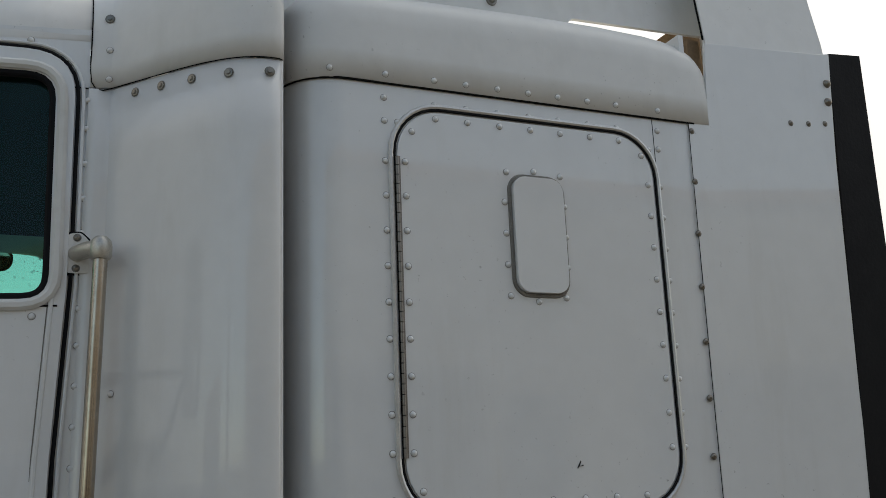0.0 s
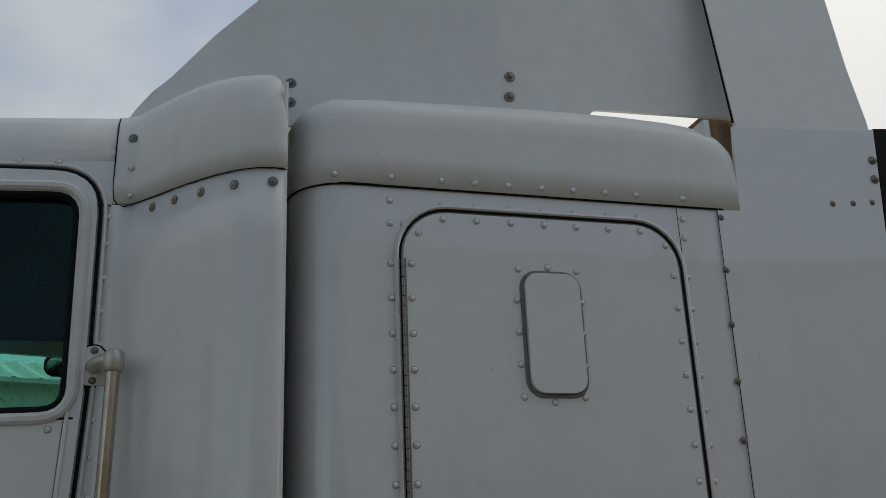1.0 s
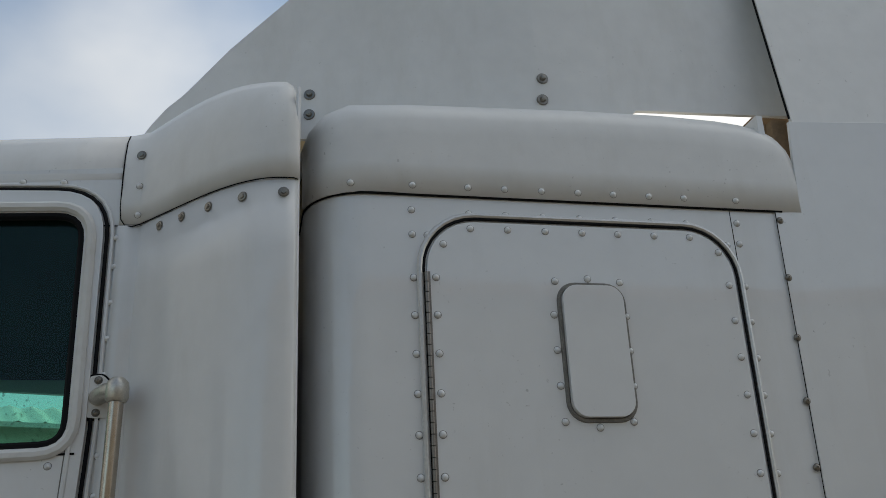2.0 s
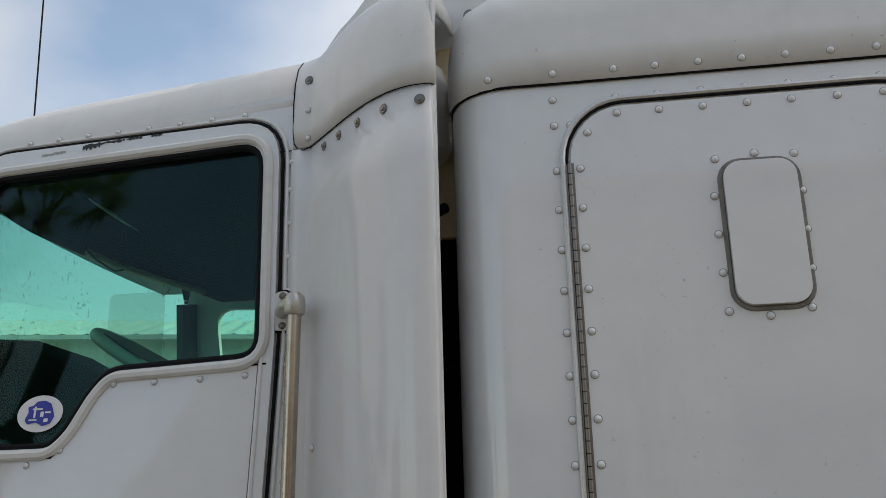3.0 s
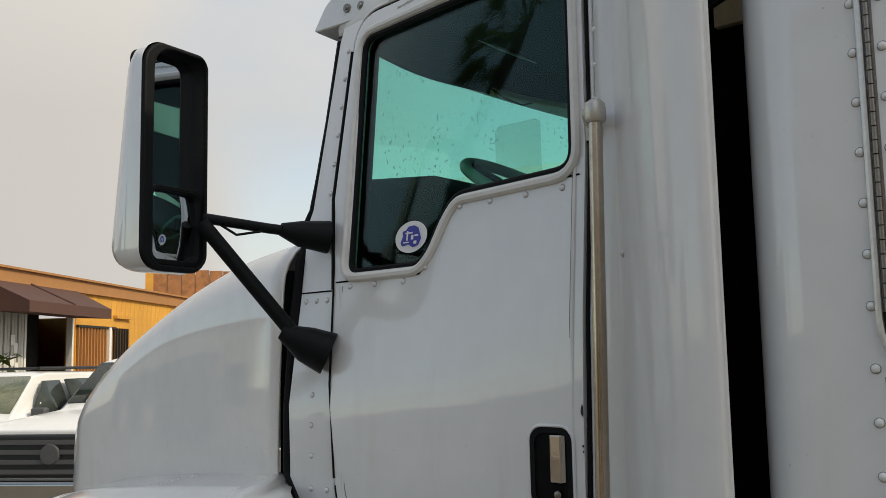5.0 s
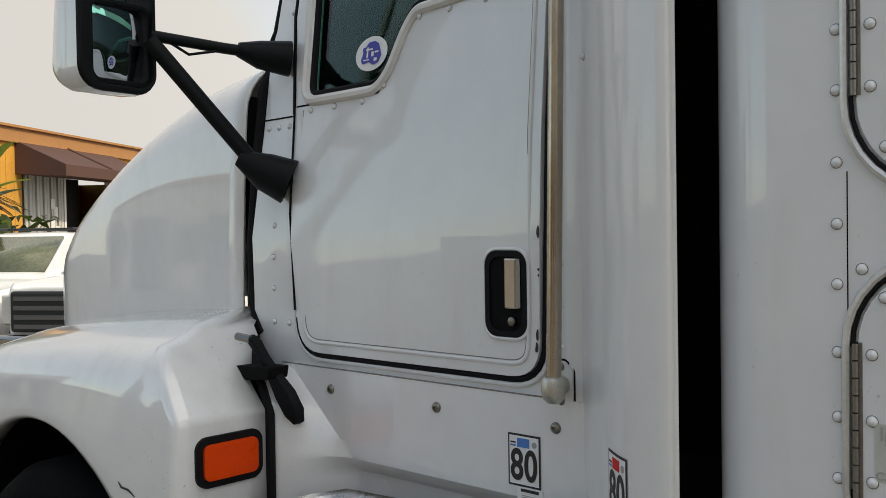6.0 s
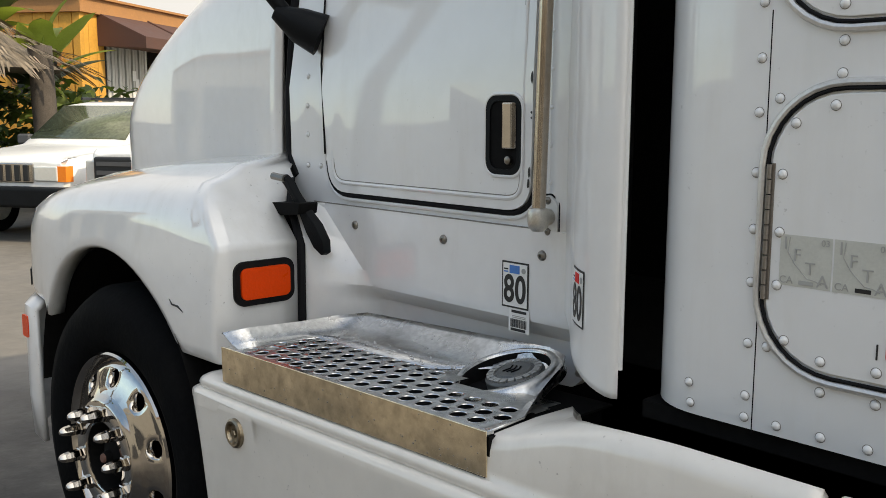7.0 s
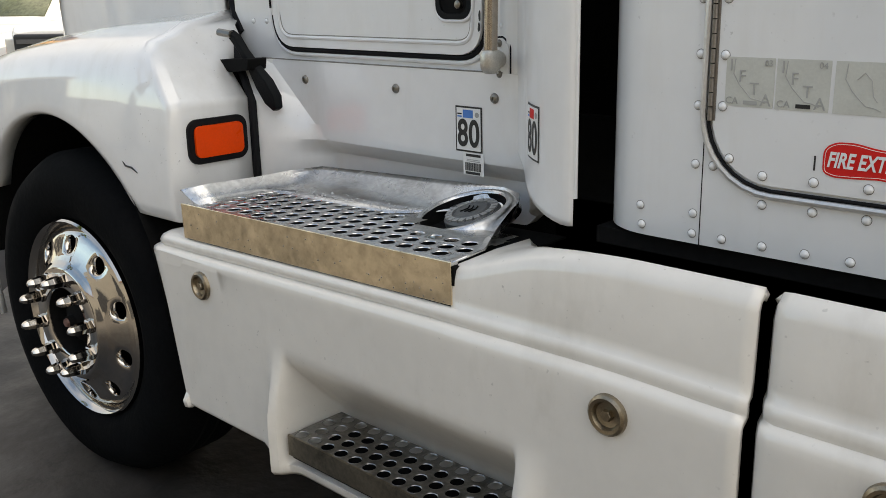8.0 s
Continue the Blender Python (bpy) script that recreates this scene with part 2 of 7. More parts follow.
# ---- mesh helpers ----
def finish(ob, angle=38, bevel=0.0, seg=2):
    me = ob.data
    me.polygons.foreach_set("use_smooth", [True] * len(me.polygons))
    me.set_sharp_from_angle(angle=radians(angle))
    if bevel:
        md = ob.modifiers.new("soft_edge", "BEVEL")
        md.width, md.segments, md.limit_method, md.angle_limit = bevel, seg, "ANGLE", radians(40)
        md.harden_normals = True
    return ob


def part(name, bm, material, parent=None, label="", bevel=0.0, seg=2, angle=38):
    """Links a bmesh as one mesh object under a thing or a part."""
    bmesh.ops.recalc_face_normals(bm, faces=bm.faces)
    me = bpy.data.meshes.new(name)
    bm.to_mesh(me)
    bm.free()
    me.materials.append(material)
    ob = new(name, me)
    ob.parent = parent
    if label:
        tagged(ob, label)
    return finish(ob, angle, bevel, seg)


def thicken(ob, t, out=(0, -1, 0)):
    """Gives an open sheet its thickness behind the face that looks out."""
    side = sum(p.area * p.normal.dot(Vector(out)) for p in ob.data.polygons)
    md = ob.modifiers.new("thick", "SOLIDIFY")
    md.thickness, md.offset = t, (-1.0 if side > 0 else 1.0)


def thing(name, label, category, at=(0, 0, 0), rz=0.0, group="", kind=""):
    ob = new(name)
    ob.matrix_basis = pose(*at, 0, 0, rz)
    return tagged(ob, label, category, group, kind)


def add_box(bm, x0, x1, y0, y1, z0, z1):
    v = [bm.verts.new(p) for p in ((x0, y0, z0), (x1, y0, z0), (x1, y1, z0), (x0, y1, z0),
                                   (x0, y0, z1), (x1, y0, z1), (x1, y1, z1), (x0, y1, z1))]
    for f in ((0, 3, 2, 1), (4, 5, 6, 7), (0, 1, 5, 4), (1, 2, 6, 5), (2, 3, 7, 6), (3, 0, 4, 7)):
        bm.faces.new([v[i] for i in f])
    return v


def box(*a):
    bm = bmesh.new()
    add_box(bm, *a)
    return bm


def rrect(x0, x1, z0, z1, r, n=8):
    """Outline of a rounded rectangle, counter-clockwise from the lower left. r: one radius or four (ll, lr, ur, ul)."""
    rs = r if isinstance(r, tuple) else (r,) * 4
    pts = []
    for (cx, cz, a0), q in zip(((x0 + rs[0], z0 + rs[0], 180), (x1 - rs[1], z0 + rs[1], 270), (x1 - rs[2], z1 - rs[2], 0),
                                (x0 + rs[3], z1 - rs[3], 90)), rs):
        for i in range(n + 1):
            a = radians(a0 + 90 * i / n)
            pts.append((cx + q * math.cos(a), cz + q * math.sin(a)))
    return pts


def soften(pts, r, n=5):
    """A polygon with each corner rounded by about r (a number, or one for each corner)."""
    out = []
    m = len(pts)
    for i, p in enumerate(pts):
        q = r[i] if isinstance(r, (list, tuple)) else r
        p = Vector(p)
        a, b = Vector(pts[i - 1]) - p, Vector(pts[(i + 1) % m]) - p
        q = min(q, a.length * 0.49, b.length * 0.49)
        if q < 1e-6:
            out.append(tuple(p))
            continue
        p0, p1 = p + a.normalized() * q, p + b.normalized() * q
        for k in range(n + 1):
            t = k / n
            out.append(tuple(p0 * (1 - t) ** 2 + p * 2 * t * (1 - t) + p1 * t * t))
    return out


def skin(outline, holes=(), yf=lambda x, z: 0.0, thick=0.02, zs=(), xs=(), cuts=()):
    """A panel of some thickness facing -y, with holes through it; yf bends it."""
    bm = bmesh.new()
    for loop in (outline, *holes):
        vs = [bm.verts.new((x, 0, z)) for x, z in loop]
        for i in range(len(vs)):
            bm.edges.new((vs[i - 1], vs[i]))
    bmesh.ops.triangle_fill(bm, use_beauty=True, use_dissolve=False, edges=bm.edges[:], normal=(0, -1, 0))
    for z in zs:
        bmesh.ops.bisect_plane(bm, geom=bm.verts[:] + bm.edges[:] + bm.faces[:], plane_co=(0, 0, z), plane_no=(0, 0, 1))
    for x in xs:
        bmesh.ops.bisect_plane(bm, geom=bm.verts[:] + bm.edges[:] + bm.faces[:], plane_co=(x, 0, 0), plane_no=(1, 0, 0))
    for (cx, cz), (nx, nz) in cuts:
        bmesh.ops.bisect_plane(bm, geom=bm.verts[:] + bm.edges[:] + bm.faces[:], plane_co=(cx, 0, cz), plane_no=(nx, 0, nz))
    ret = bmesh.ops.extrude_face_region(bm, geom=bm.faces[:])
    back = {v for v in ret["geom"] if isinstance(v, bmesh.types.BMVert)}
    for v in bm.verts:
        v.co.y = yf(v.co.x, v.co.z) + (thick if v in back else 0)
    return bm


def loft(rows, close_u=False, close_v=False, caps=False):
    """Quads through rows of points; close_u joins last row to first, close_v each row's end to its start."""
    bm = bmesh.new()
    vs = [[bm.verts.new(p) for p in row] for row in rows]
    nu, nv = len(vs), len(vs[0])
    for i in range(nu if close_u else nu - 1):
        for j in range(nv if close_v else nv - 1):
            a, b, c, d = vs[i][j], vs[(i + 1) % nu][j], vs[(i + 1) % nu][(j + 1) % nv], vs[i][(j + 1) % nv]
            bm.faces.new((a, b, c, d))
    if caps:
        bm.faces.new(vs[0][::-1])
        bm.faces.new(vs[-1])
    return bm


def tube(points, r, n=8, closed=False):
    """A round bar along points. r: a radius, or one for each point."""
    pts = [Vector(p) for p in points]
    m = len(pts)
    rows, up = [], None
    for i, p in enumerate(pts):
        a = pts[i - 1] if i or closed else p
        b = pts[(i + 1) % m] if i < m - 1 or closed else p
        d = (b - a).normalized()
        if up is None:
            up = d.orthogonal().normalized()
        up = (up - d * up.dot(d)).normalized()
        side = d.cross(up)
        q = r[i] if isinstance(r, (list, tuple)) else r
        rows.append([p + (up * math.cos(k * math.tau / n) + side * math.sin(k * math.tau / n)) * q for k in range(n)])
    return loft(rows, close_u=closed, close_v=True, caps=not closed)


def lathe(profile, n=32, centre=(0, 0, 0), axis="y"):
    """Turns (radius, along) points about an axis through centre."""
    rows = []
    for k in range(n):
        a = k * math.tau / n
        c, s = math.cos(a), math.sin(a)
        row = []
        for r, h in profile:
            p = {"y": (r * c, h, r * s), "z": (r * c, r * s, h), "x": (h, r * c, r * s)}[axis]
            row.append(Vector(centre) + Vector(p))
        rows.append(row)
    bm = loft(rows, close_u=True)
    bmesh.ops.remove_doubles(bm, verts=bm.verts[:], dist=1e-5)
    return bm


def merged(*bms):
    out = bmesh.new()
    for b in bms:
        me = bpy.data.meshes.new("tmp")
        b.to_mesh(me)
        b.free()
        out.from_mesh(me)
        bpy.data.meshes.remove(me)
    return out


def smooth_curve(keys):
    """A smooth function through (x, value) keys that never overshoots them."""
    ks = sorted(keys)
    d = [(b[1] - a[1]) / (b[0] - a[0]) for a, b in zip(ks, ks[1:])]
    sl = [d[0]] + [0.0 if p * q <= 0 else 2 * p * q / (p + q) for p, q in zip(d, d[1:])] + [d[-1]]

    def f(x):
        if x <= ks[0][0]:
            return ks[0][1]
        for i in range(len(d)):
            (a, va), (b, vb) = ks[i], ks[i + 1]
            if x <= b:
                h = b - a
                t = (x - a) / h
                return (va * (1 + 2 * t) * (1 - t) ** 2 + h * sl[i] * t * (1 - t) ** 2 + vb * t * t * (3 - 2 * t) + h * sl[i + 1] * t * t * (t - 1))
        return ks[-1][1]
    return f


def shared_mesh(name, bm, material, angle=50):
    bmesh.ops.recalc_face_normals(bm, faces=bm.faces)
    me = bpy.data.meshes.new(name)
    bm.to_mesh(me)
    bm.free()
    me.materials.append(material)
    me.polygons.foreach_set("use_smooth", [True] * len(me.polygons))
    me.set_sharp_from_angle(angle=radians(angle))
    return me


# for grime, joints and the painted shade round small raised parts
GRIME_SHADE = mat("grimy_edge", (0.20, 0.19, 0.17), 0.8, var=0.3, scale=40)


def ringed(me, r0, r1):
    """Adds a thin dark ring round a fastener's foot: grime and its shaded rim in one colour."""
    bm = bmesh.new()
    bm.from_mesh(me)
    n = 12
    a = [bm.verts.new((r0 * math.cos(math.tau * i / n), -0.0004, r0 * math.sin(math.tau * i / n))) for i in range(n)]
    b = [bm.verts.new((r1 * math.cos(math.tau * i / n), -0.0003, r1 * math.sin(math.tau * i / n))) for i in range(n)]
    for i in range(n):
        f = bm.faces.new((a[i], a[(i + 1) % n], b[(i + 1) % n], b[i]))
        f.material_index = 1
    bm.to_mesh(me)
    bm.free()
    me.materials.append(GRIME_SHADE)
    return me


RIVET = ringed(shared_mesh("rivet", lathe([(0.0, -0.0062), (0.0032, -0.0055), (0.0059, -0.0036), (0.0071, 0.0), (0.0071, 0.003)], 12), WHITE, 80), 0.0070, 0.0080)
SCREW = ringed(shared_mesh("screw", lathe([(0.0, -0.002), (0.0022, -0.002), (0.0024, -0.004), (0.0055, -0.0035), (0.0072, 0.0), (0.0072, 0.003)], 10), BOLT, 60), 0.007, 0.0085)


def rivets(parent, places, yf=lambda x, z: 0.0, mesh=RIVET, name="rivet"):
    for x, z in places:
        r = new(name, mesh)
        e = 0.004
        ny = (yf(x, z + e) - yf(x, z - e)) / (2 * e)
        nx = (yf(x + e, z) - yf(x - e, z)) / (2 * e)
        r.matrix_basis = Matrix.Translation((x, yf(x, z), z)) @ Euler((-math.atan(ny), 0, math.atan(nx))).to_matrix().to_4x4()
        r.parent = parent


# ---- ground ----
def build_ground():
    bm = bmesh.new()
    n = 60
    def co(i):
        u = (i / n) * 2 - 1
        return math.copysign(abs(u) ** 2.6 * 900, u)
    vs = [[bm.verts.new((co(i), co(j), 0)) for j in range(n + 1)] for i in range(n + 1)]
    for i in range(n):
        for j in range(n):
            bm.faces.new((vs[i][j], vs[i + 1][j], vs[i + 1][j + 1], vs[i][j + 1]))
    tagged(part("ground", bm, GROUND), "worn grey concrete yard with cracks, damp and painted shade round the truck", "ground", kind="structure")


GROUND = mat("yard_concrete", (0.155, 0.14, 0.12), 0.75, var=0.18, scale=0.8, bump=0.6, bscale=10, stain=(0.15, 0.14, 0.13), stain_amt=0.7, stain_scale=0.5)


def damp_shade_patch(m, at, radius):
    """A ragged, dark damp patch round the truck's parking place, with the truck's shade painted into its colour."""
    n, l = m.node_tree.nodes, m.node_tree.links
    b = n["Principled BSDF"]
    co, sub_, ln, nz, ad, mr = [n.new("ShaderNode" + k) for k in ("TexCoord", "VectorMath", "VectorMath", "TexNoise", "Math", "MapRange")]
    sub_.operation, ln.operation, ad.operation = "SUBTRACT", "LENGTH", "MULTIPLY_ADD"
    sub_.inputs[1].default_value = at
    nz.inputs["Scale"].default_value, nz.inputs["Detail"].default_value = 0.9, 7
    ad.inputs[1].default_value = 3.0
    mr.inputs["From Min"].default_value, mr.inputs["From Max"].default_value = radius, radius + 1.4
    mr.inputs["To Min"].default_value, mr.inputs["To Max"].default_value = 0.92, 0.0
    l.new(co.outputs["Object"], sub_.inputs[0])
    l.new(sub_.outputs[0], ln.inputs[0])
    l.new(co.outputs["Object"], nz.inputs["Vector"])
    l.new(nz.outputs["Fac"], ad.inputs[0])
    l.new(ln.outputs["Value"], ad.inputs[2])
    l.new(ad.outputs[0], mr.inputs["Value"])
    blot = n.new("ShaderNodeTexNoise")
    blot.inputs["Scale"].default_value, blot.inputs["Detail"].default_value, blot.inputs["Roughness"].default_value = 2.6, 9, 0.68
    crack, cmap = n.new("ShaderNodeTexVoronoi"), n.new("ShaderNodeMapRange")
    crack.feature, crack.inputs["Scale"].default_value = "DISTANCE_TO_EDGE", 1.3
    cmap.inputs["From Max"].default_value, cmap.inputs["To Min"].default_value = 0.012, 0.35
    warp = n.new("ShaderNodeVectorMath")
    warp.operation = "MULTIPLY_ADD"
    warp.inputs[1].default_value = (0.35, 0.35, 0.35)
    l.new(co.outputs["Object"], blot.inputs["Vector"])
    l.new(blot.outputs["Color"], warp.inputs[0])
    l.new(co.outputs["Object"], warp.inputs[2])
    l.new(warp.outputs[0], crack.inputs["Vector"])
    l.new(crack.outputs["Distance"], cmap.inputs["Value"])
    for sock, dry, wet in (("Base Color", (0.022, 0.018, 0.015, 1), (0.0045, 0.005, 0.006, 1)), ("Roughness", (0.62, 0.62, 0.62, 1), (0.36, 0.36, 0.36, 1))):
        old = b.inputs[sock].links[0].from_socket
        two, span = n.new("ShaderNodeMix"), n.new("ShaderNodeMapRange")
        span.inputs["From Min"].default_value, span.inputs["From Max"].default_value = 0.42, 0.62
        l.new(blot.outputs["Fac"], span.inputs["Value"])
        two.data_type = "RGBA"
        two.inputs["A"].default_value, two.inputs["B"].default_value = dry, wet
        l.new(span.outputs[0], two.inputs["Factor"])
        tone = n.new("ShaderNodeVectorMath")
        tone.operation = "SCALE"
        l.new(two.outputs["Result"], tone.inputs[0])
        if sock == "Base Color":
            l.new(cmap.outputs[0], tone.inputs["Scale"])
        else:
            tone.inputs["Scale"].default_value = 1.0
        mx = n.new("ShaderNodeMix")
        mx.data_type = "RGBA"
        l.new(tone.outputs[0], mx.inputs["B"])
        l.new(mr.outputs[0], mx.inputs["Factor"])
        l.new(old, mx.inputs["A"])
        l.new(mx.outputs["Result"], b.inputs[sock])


# damp ground and the shade by the truck, darkened in one disc
damp_shade_patch(GROUND, (-1.5, 1.4, 0.0), 4.1)
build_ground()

# ---- the truck ----
truck = thing("semi_truck", "white aerodynamic semi truck with a riveted sleeper, parked on the yard", "truck")
YC = 1.22                      # the truck's centre line


def cab_y(x, z):
    """The near cab side: upright below and at its rear, drawn inwards towards the roof and the nose."""
    return 0.232 + max(0.0, z - 1.6) * (0.025 + 0.16 * max(0.0, -x - 0.6))


def far(bm):
    """Mirrors a bmesh to the truck's other side."""
    for v in bm.verts:
        v.co.y = 2 * YC - v.co.y
    return bm


# -- sleeper box: rounded front corner, near wall, roof, far wall
def sleeper_plan():
    pts = [(0.84, 0.0)]
    pts += [(-0.085 - 0.125 * math.sin(a), 0.125 - 0.125 * math.cos(a)) for a in [radians(90 * i / 10) for i in range(11)]]
    pts += [(-0.21, 2 * YC - 0.125), (-0.085, 2 * YC), (0.84, 2 * YC)]
    return pts


def sleeper_wall():
    rows = [[(x, y, z) for x, y in sleeper_plan()] for z in (1.056, 1.6, 2.1, 2.586)]
    bm = loft(rows)
    bm.faces.new([v for v in bm.verts if abs(v.co.z - 2.586) < 1e-4])
    return bm


sleeper = part("sleeper_body", sleeper_wall(), WHITE, truck, "riveted white aluminium sleeper box")
S_Z = [2.555, 2.501] + [2.408 - 0.0779 * i for i in range(9)]
rivets(sleeper, [(0.0, z) for z in S_Z + [1.692, 1.613, 1.535, 1.447, 1.363, 1.283, 1.189, 1.107, 1.073]])
T_X = [-0.124, 0.003, 0.120, 0.199, 0.280, 0.361, 0.441, 0.523, 0.605]
rivets(sleeper, [(x, 2.551) for x in T_X[2:]] + [(0.726, 2.556), (0.724, 2.507), (0.694, 2.503), (0.031, 2.500)])
rivets(sleeper, [(0.720, 2.409 - 0.0785 * i) for i in range(9)])
rivets(sleeper, [(-0.099, 1.107), (-0.095, 1.074)] + [(0.053 + 0.068 * i, 1.072) for i in range(10)])
rivets(sleeper, [(0.116 + 0.079 * i, 1.138) for i in range(7)] + [(0.031, 1.189), (0.12, 1.632), (0.2, 1.628), (0.12, 1.588), (0.2, 1.588), (0.031, 1.555)])

# cap along the sleeper's upper edge
def cap_rows():
    rows = []
    for x, ins, dz in ((-0.215, 0.10, -0.075), (-0.2, 0.06, -0.045), (-0.17, 0.025, -0.02), (-0.12, 0.004, -0.004), (0.0, 0, 0.004), (0.4, 0, 0.018), (0.6, 0, 0.02),
                       (0.74, 0, 0.016), (0.80, 0, 0.010), (0.845, 0, 0.000), (0.872, 0.001, -0.014), (0.889, 0.002, -0.034), (0.896, 0.004, -0.058), (0.898, 0.006, -0.085)):
        y0 = -0.006 + ins
        z1 = 2.835 + dz
        row = [(x, y0, 2.588), (x, y0, 2.66), (x, y0 + 0.002, z1 - 0.11)]
        row += [(x, y0 + 0.1 - 0.1 * math.cos(a), z1 - 0.1 + 0.1 * math.sin(a)) for a in [radians(15 * k) for k in range(1, 7)]]
        row += [(x, 0.6, z1 + 0.015), (x, YC, z1 + 0.02)]
        rows.append(row)
    return rows


cap = part("sleeper_cap", loft(cap_rows()), CHALKY, truck, "rounded white moulded cap over the sleeper")
cap.modifiers.new("thick", "SOLIDIFY").thickness = 0.006
rivets(cap, [(x, 2.608) for x in T_X[1:] + [0.729]], lambda x, z: -0.006)
rivets(cap, [(-0.124, 2.608)], lambda x, z: -0.003)
rivets(cap, [(0.862, 2.61)], lambda x, z: 0.004)

seam_pts = [(x, y - 0.004, 2.588) for x, y in sleeper_plan()[:14]]
part("cap_seam", tube(seam_pts, 0.0026, 6), VOID, cap)

# doors of the sleeper
def sleeper_door(x0, x1, z0, z1, r, hinge, parent_label):
    d = part("luggage_door", skin(rrect(x0, x1, z0, z1, r, 8), thick=0.006, yf=lambda x, z: -0.005), WHITE, truck, parent_label, bevel=0.002)
    ring = [(x, -0.004, z) for x, z in rrect(x0 - 0.006, x1 + 0.006, z0 - 0.006, z1 + 0.006, r + 0.006, 8)]
    ring = [(x0 - 0.006, -0.004, hinge[0])] + ring + [(x0 - 0.006, -0.004, hinge[1])]
    part("gasket", tube(ring, 0.0030, 8), BLACK, d)
    ring = [(x, -0.003, z) for x, z in rrect(x0 - 0.0145, x1 + 0.0145, z0 - 0.0145, z1 + 0.0145, r + 0.0145, 8)]
    part("trim_bead", tube(ring, 0.0060, 8, closed=True), TRIM, d, "dull aluminium edge bead")
    h0, h1 = hinge
    n = int((h1 - h0) / 0.021)
    step = (h1 - h0) / n
    part("hinge_gap", box(x0 - 0.0065, x0 + 0.004, -0.0056, -0.003, h0, h1), VOID, d)
    leaf = part("piano_hinge", box(x0 + 0.0015, x0 + 0.0065, -0.0062, -0.0045, h0, h1), HINGE, d, "knuckled metal piano hinge")
    knuckle = shared_mesh("hinge_knuckle", tube([(0, 0, 0), (0, 0, step - 0.0018)], 0.0042, 8), HINGE)
    for i in range(n):
        o = new("hinge_knuckle", knuckle)
        o.matrix_basis = pose(x0 - 0.0015, -0.0075, h0 + step * i)
        o.parent = leaf
    return d


HINGE = mat("old_hinge_steel", (0.24, 0.22, 0.20), 0.4, 0.8, var=0.2, scale=30, stain=(0.16, 0.12, 0.09), stain_amt=0.7, stain_scale=25)
TRIM = mat("dull_trim", (0.62, 0.61, 0.59), 0.38, 0.55, var=0.1, scale=20)
up_door = sleeper_door(0.026, 0.697, 1.662, 2.532, 0.105, (1.775, 2.42), "upper sleeper luggage door, white, closed")
low_door = sleeper_door(0.026, 0.697, 1.168, 1.562, 0.105, (1.262, 1.462), "lower sleeper luggage door with old permit stickers, closed")
dy = lambda x, z: -0.005
rivets(up_door, [(x, 2.516) for x in T_X[2:]] + [(0.062, 2.480), (0.667, 2.483)], dy)
rivets(up_door, [(0.044, 2.408 - 0.0779 * i) for i in range(9)] + [(0.680, 2.409 - 0.0785 * i) for i in range(9)], dy)
rivets(up_door, [(0.062, 1.708), (0.12, 1.68)] + [(0.2 + 0.08 * i, 1.678) for i in range(6)], dy)
rivets(low_door, [(0.116 + 0.079 * i, 1.184) for i in range(7)] + [(0.116 + 0.079 * i, 1.545) for i in range(7)], dy)
rivets(low_door, [(0.044, 1.447), (0.044, 1.363), (0.044, 1.285), (0.06, 1.205), (0.06, 1.52)], dy)

# raised box on the upper door
part("vent_box", skin(rrect(0.300, 0.430, 2.126, 2.396, 0.032, 6), thick=0.014, yf=lambda x, z: -0.0195), WHITE, up_door, bevel=0.011, seg=4)
# dark outline round the box: seam line and edge shade put into one bead
part("vent_sealant", tube([(x, -0.0052, z) for x, z in rrect(0.2960, 0.4345, 2.1215, 2.4000, 0.0365, 6)], 0.0052, 6, closed=True), GRIME_SHADE, up_door)
rivets(up_door, [(0.291, 2.407), (0.362, 2.414), (0.432, 2.408), (0.283, 2.335), (0.283, 2.262), (0.283, 2.19), (0.286, 2.119), (0.356, 2.108),
                 (0.427, 2.119), (0.438, 2.335), (0.437, 2.262), (0.436, 2.19)], dy)

# panel seams of the sleeper
part("panel_seam", box(0.712, 0.7135, -0.0006, 0.002, 2.44, 2.586), VOID, truck)
part("panel_seam", box(0.0125, 0.014, -0.0006, 0.002, 1.05, 1.24), VOID, truck)
part("panel_seam", box(0.0125, 0.014, -0.0006, 0.002, 1.47, 1.68), VOID, truck)

# side extender behind the sleeper with its rubber edge
def ext_y(x, z):
    return -0.004 - 0.035 * max(0.0, x - 1.05)


ext = part("side_extender", skin([(0.805, 1.0), (1.245, 1.0), (1.27, 1.9), (1.30, 2.5), (1.330, 2.848), (1.29, 2.842), (1.10, 2.832), (0.903, 2.822), (0.893, 2.70), (0.886, 2.59), (0.8235, 2.588), (0.822, 2.52)],
                                  thick=0.01, yf=ext_y, xs=(1.05,), zs=(2.5, 2.6, 2.7, 2.8)), WHITE, truck, "flat white side extender panel", bevel=0.0015)
part("extender_seam", tube([(x, ext_y(x, z) - 0.0004, z) for x, z in ((0.8225, 2.586), (0.8195, 2.40), (0.8165, 2.2), (0.812, 1.9), (0.807, 1.4))], 0.0009, 5), VOID, ext)


def wing_y(x, z):
    """The fairing's rear wing: stands behind the extender's upper edge and leans inwards."""
    return 0.030 + 0.17 * max(0.0, z - 2.80) - 0.06 * max(0.0, x - 1.05)


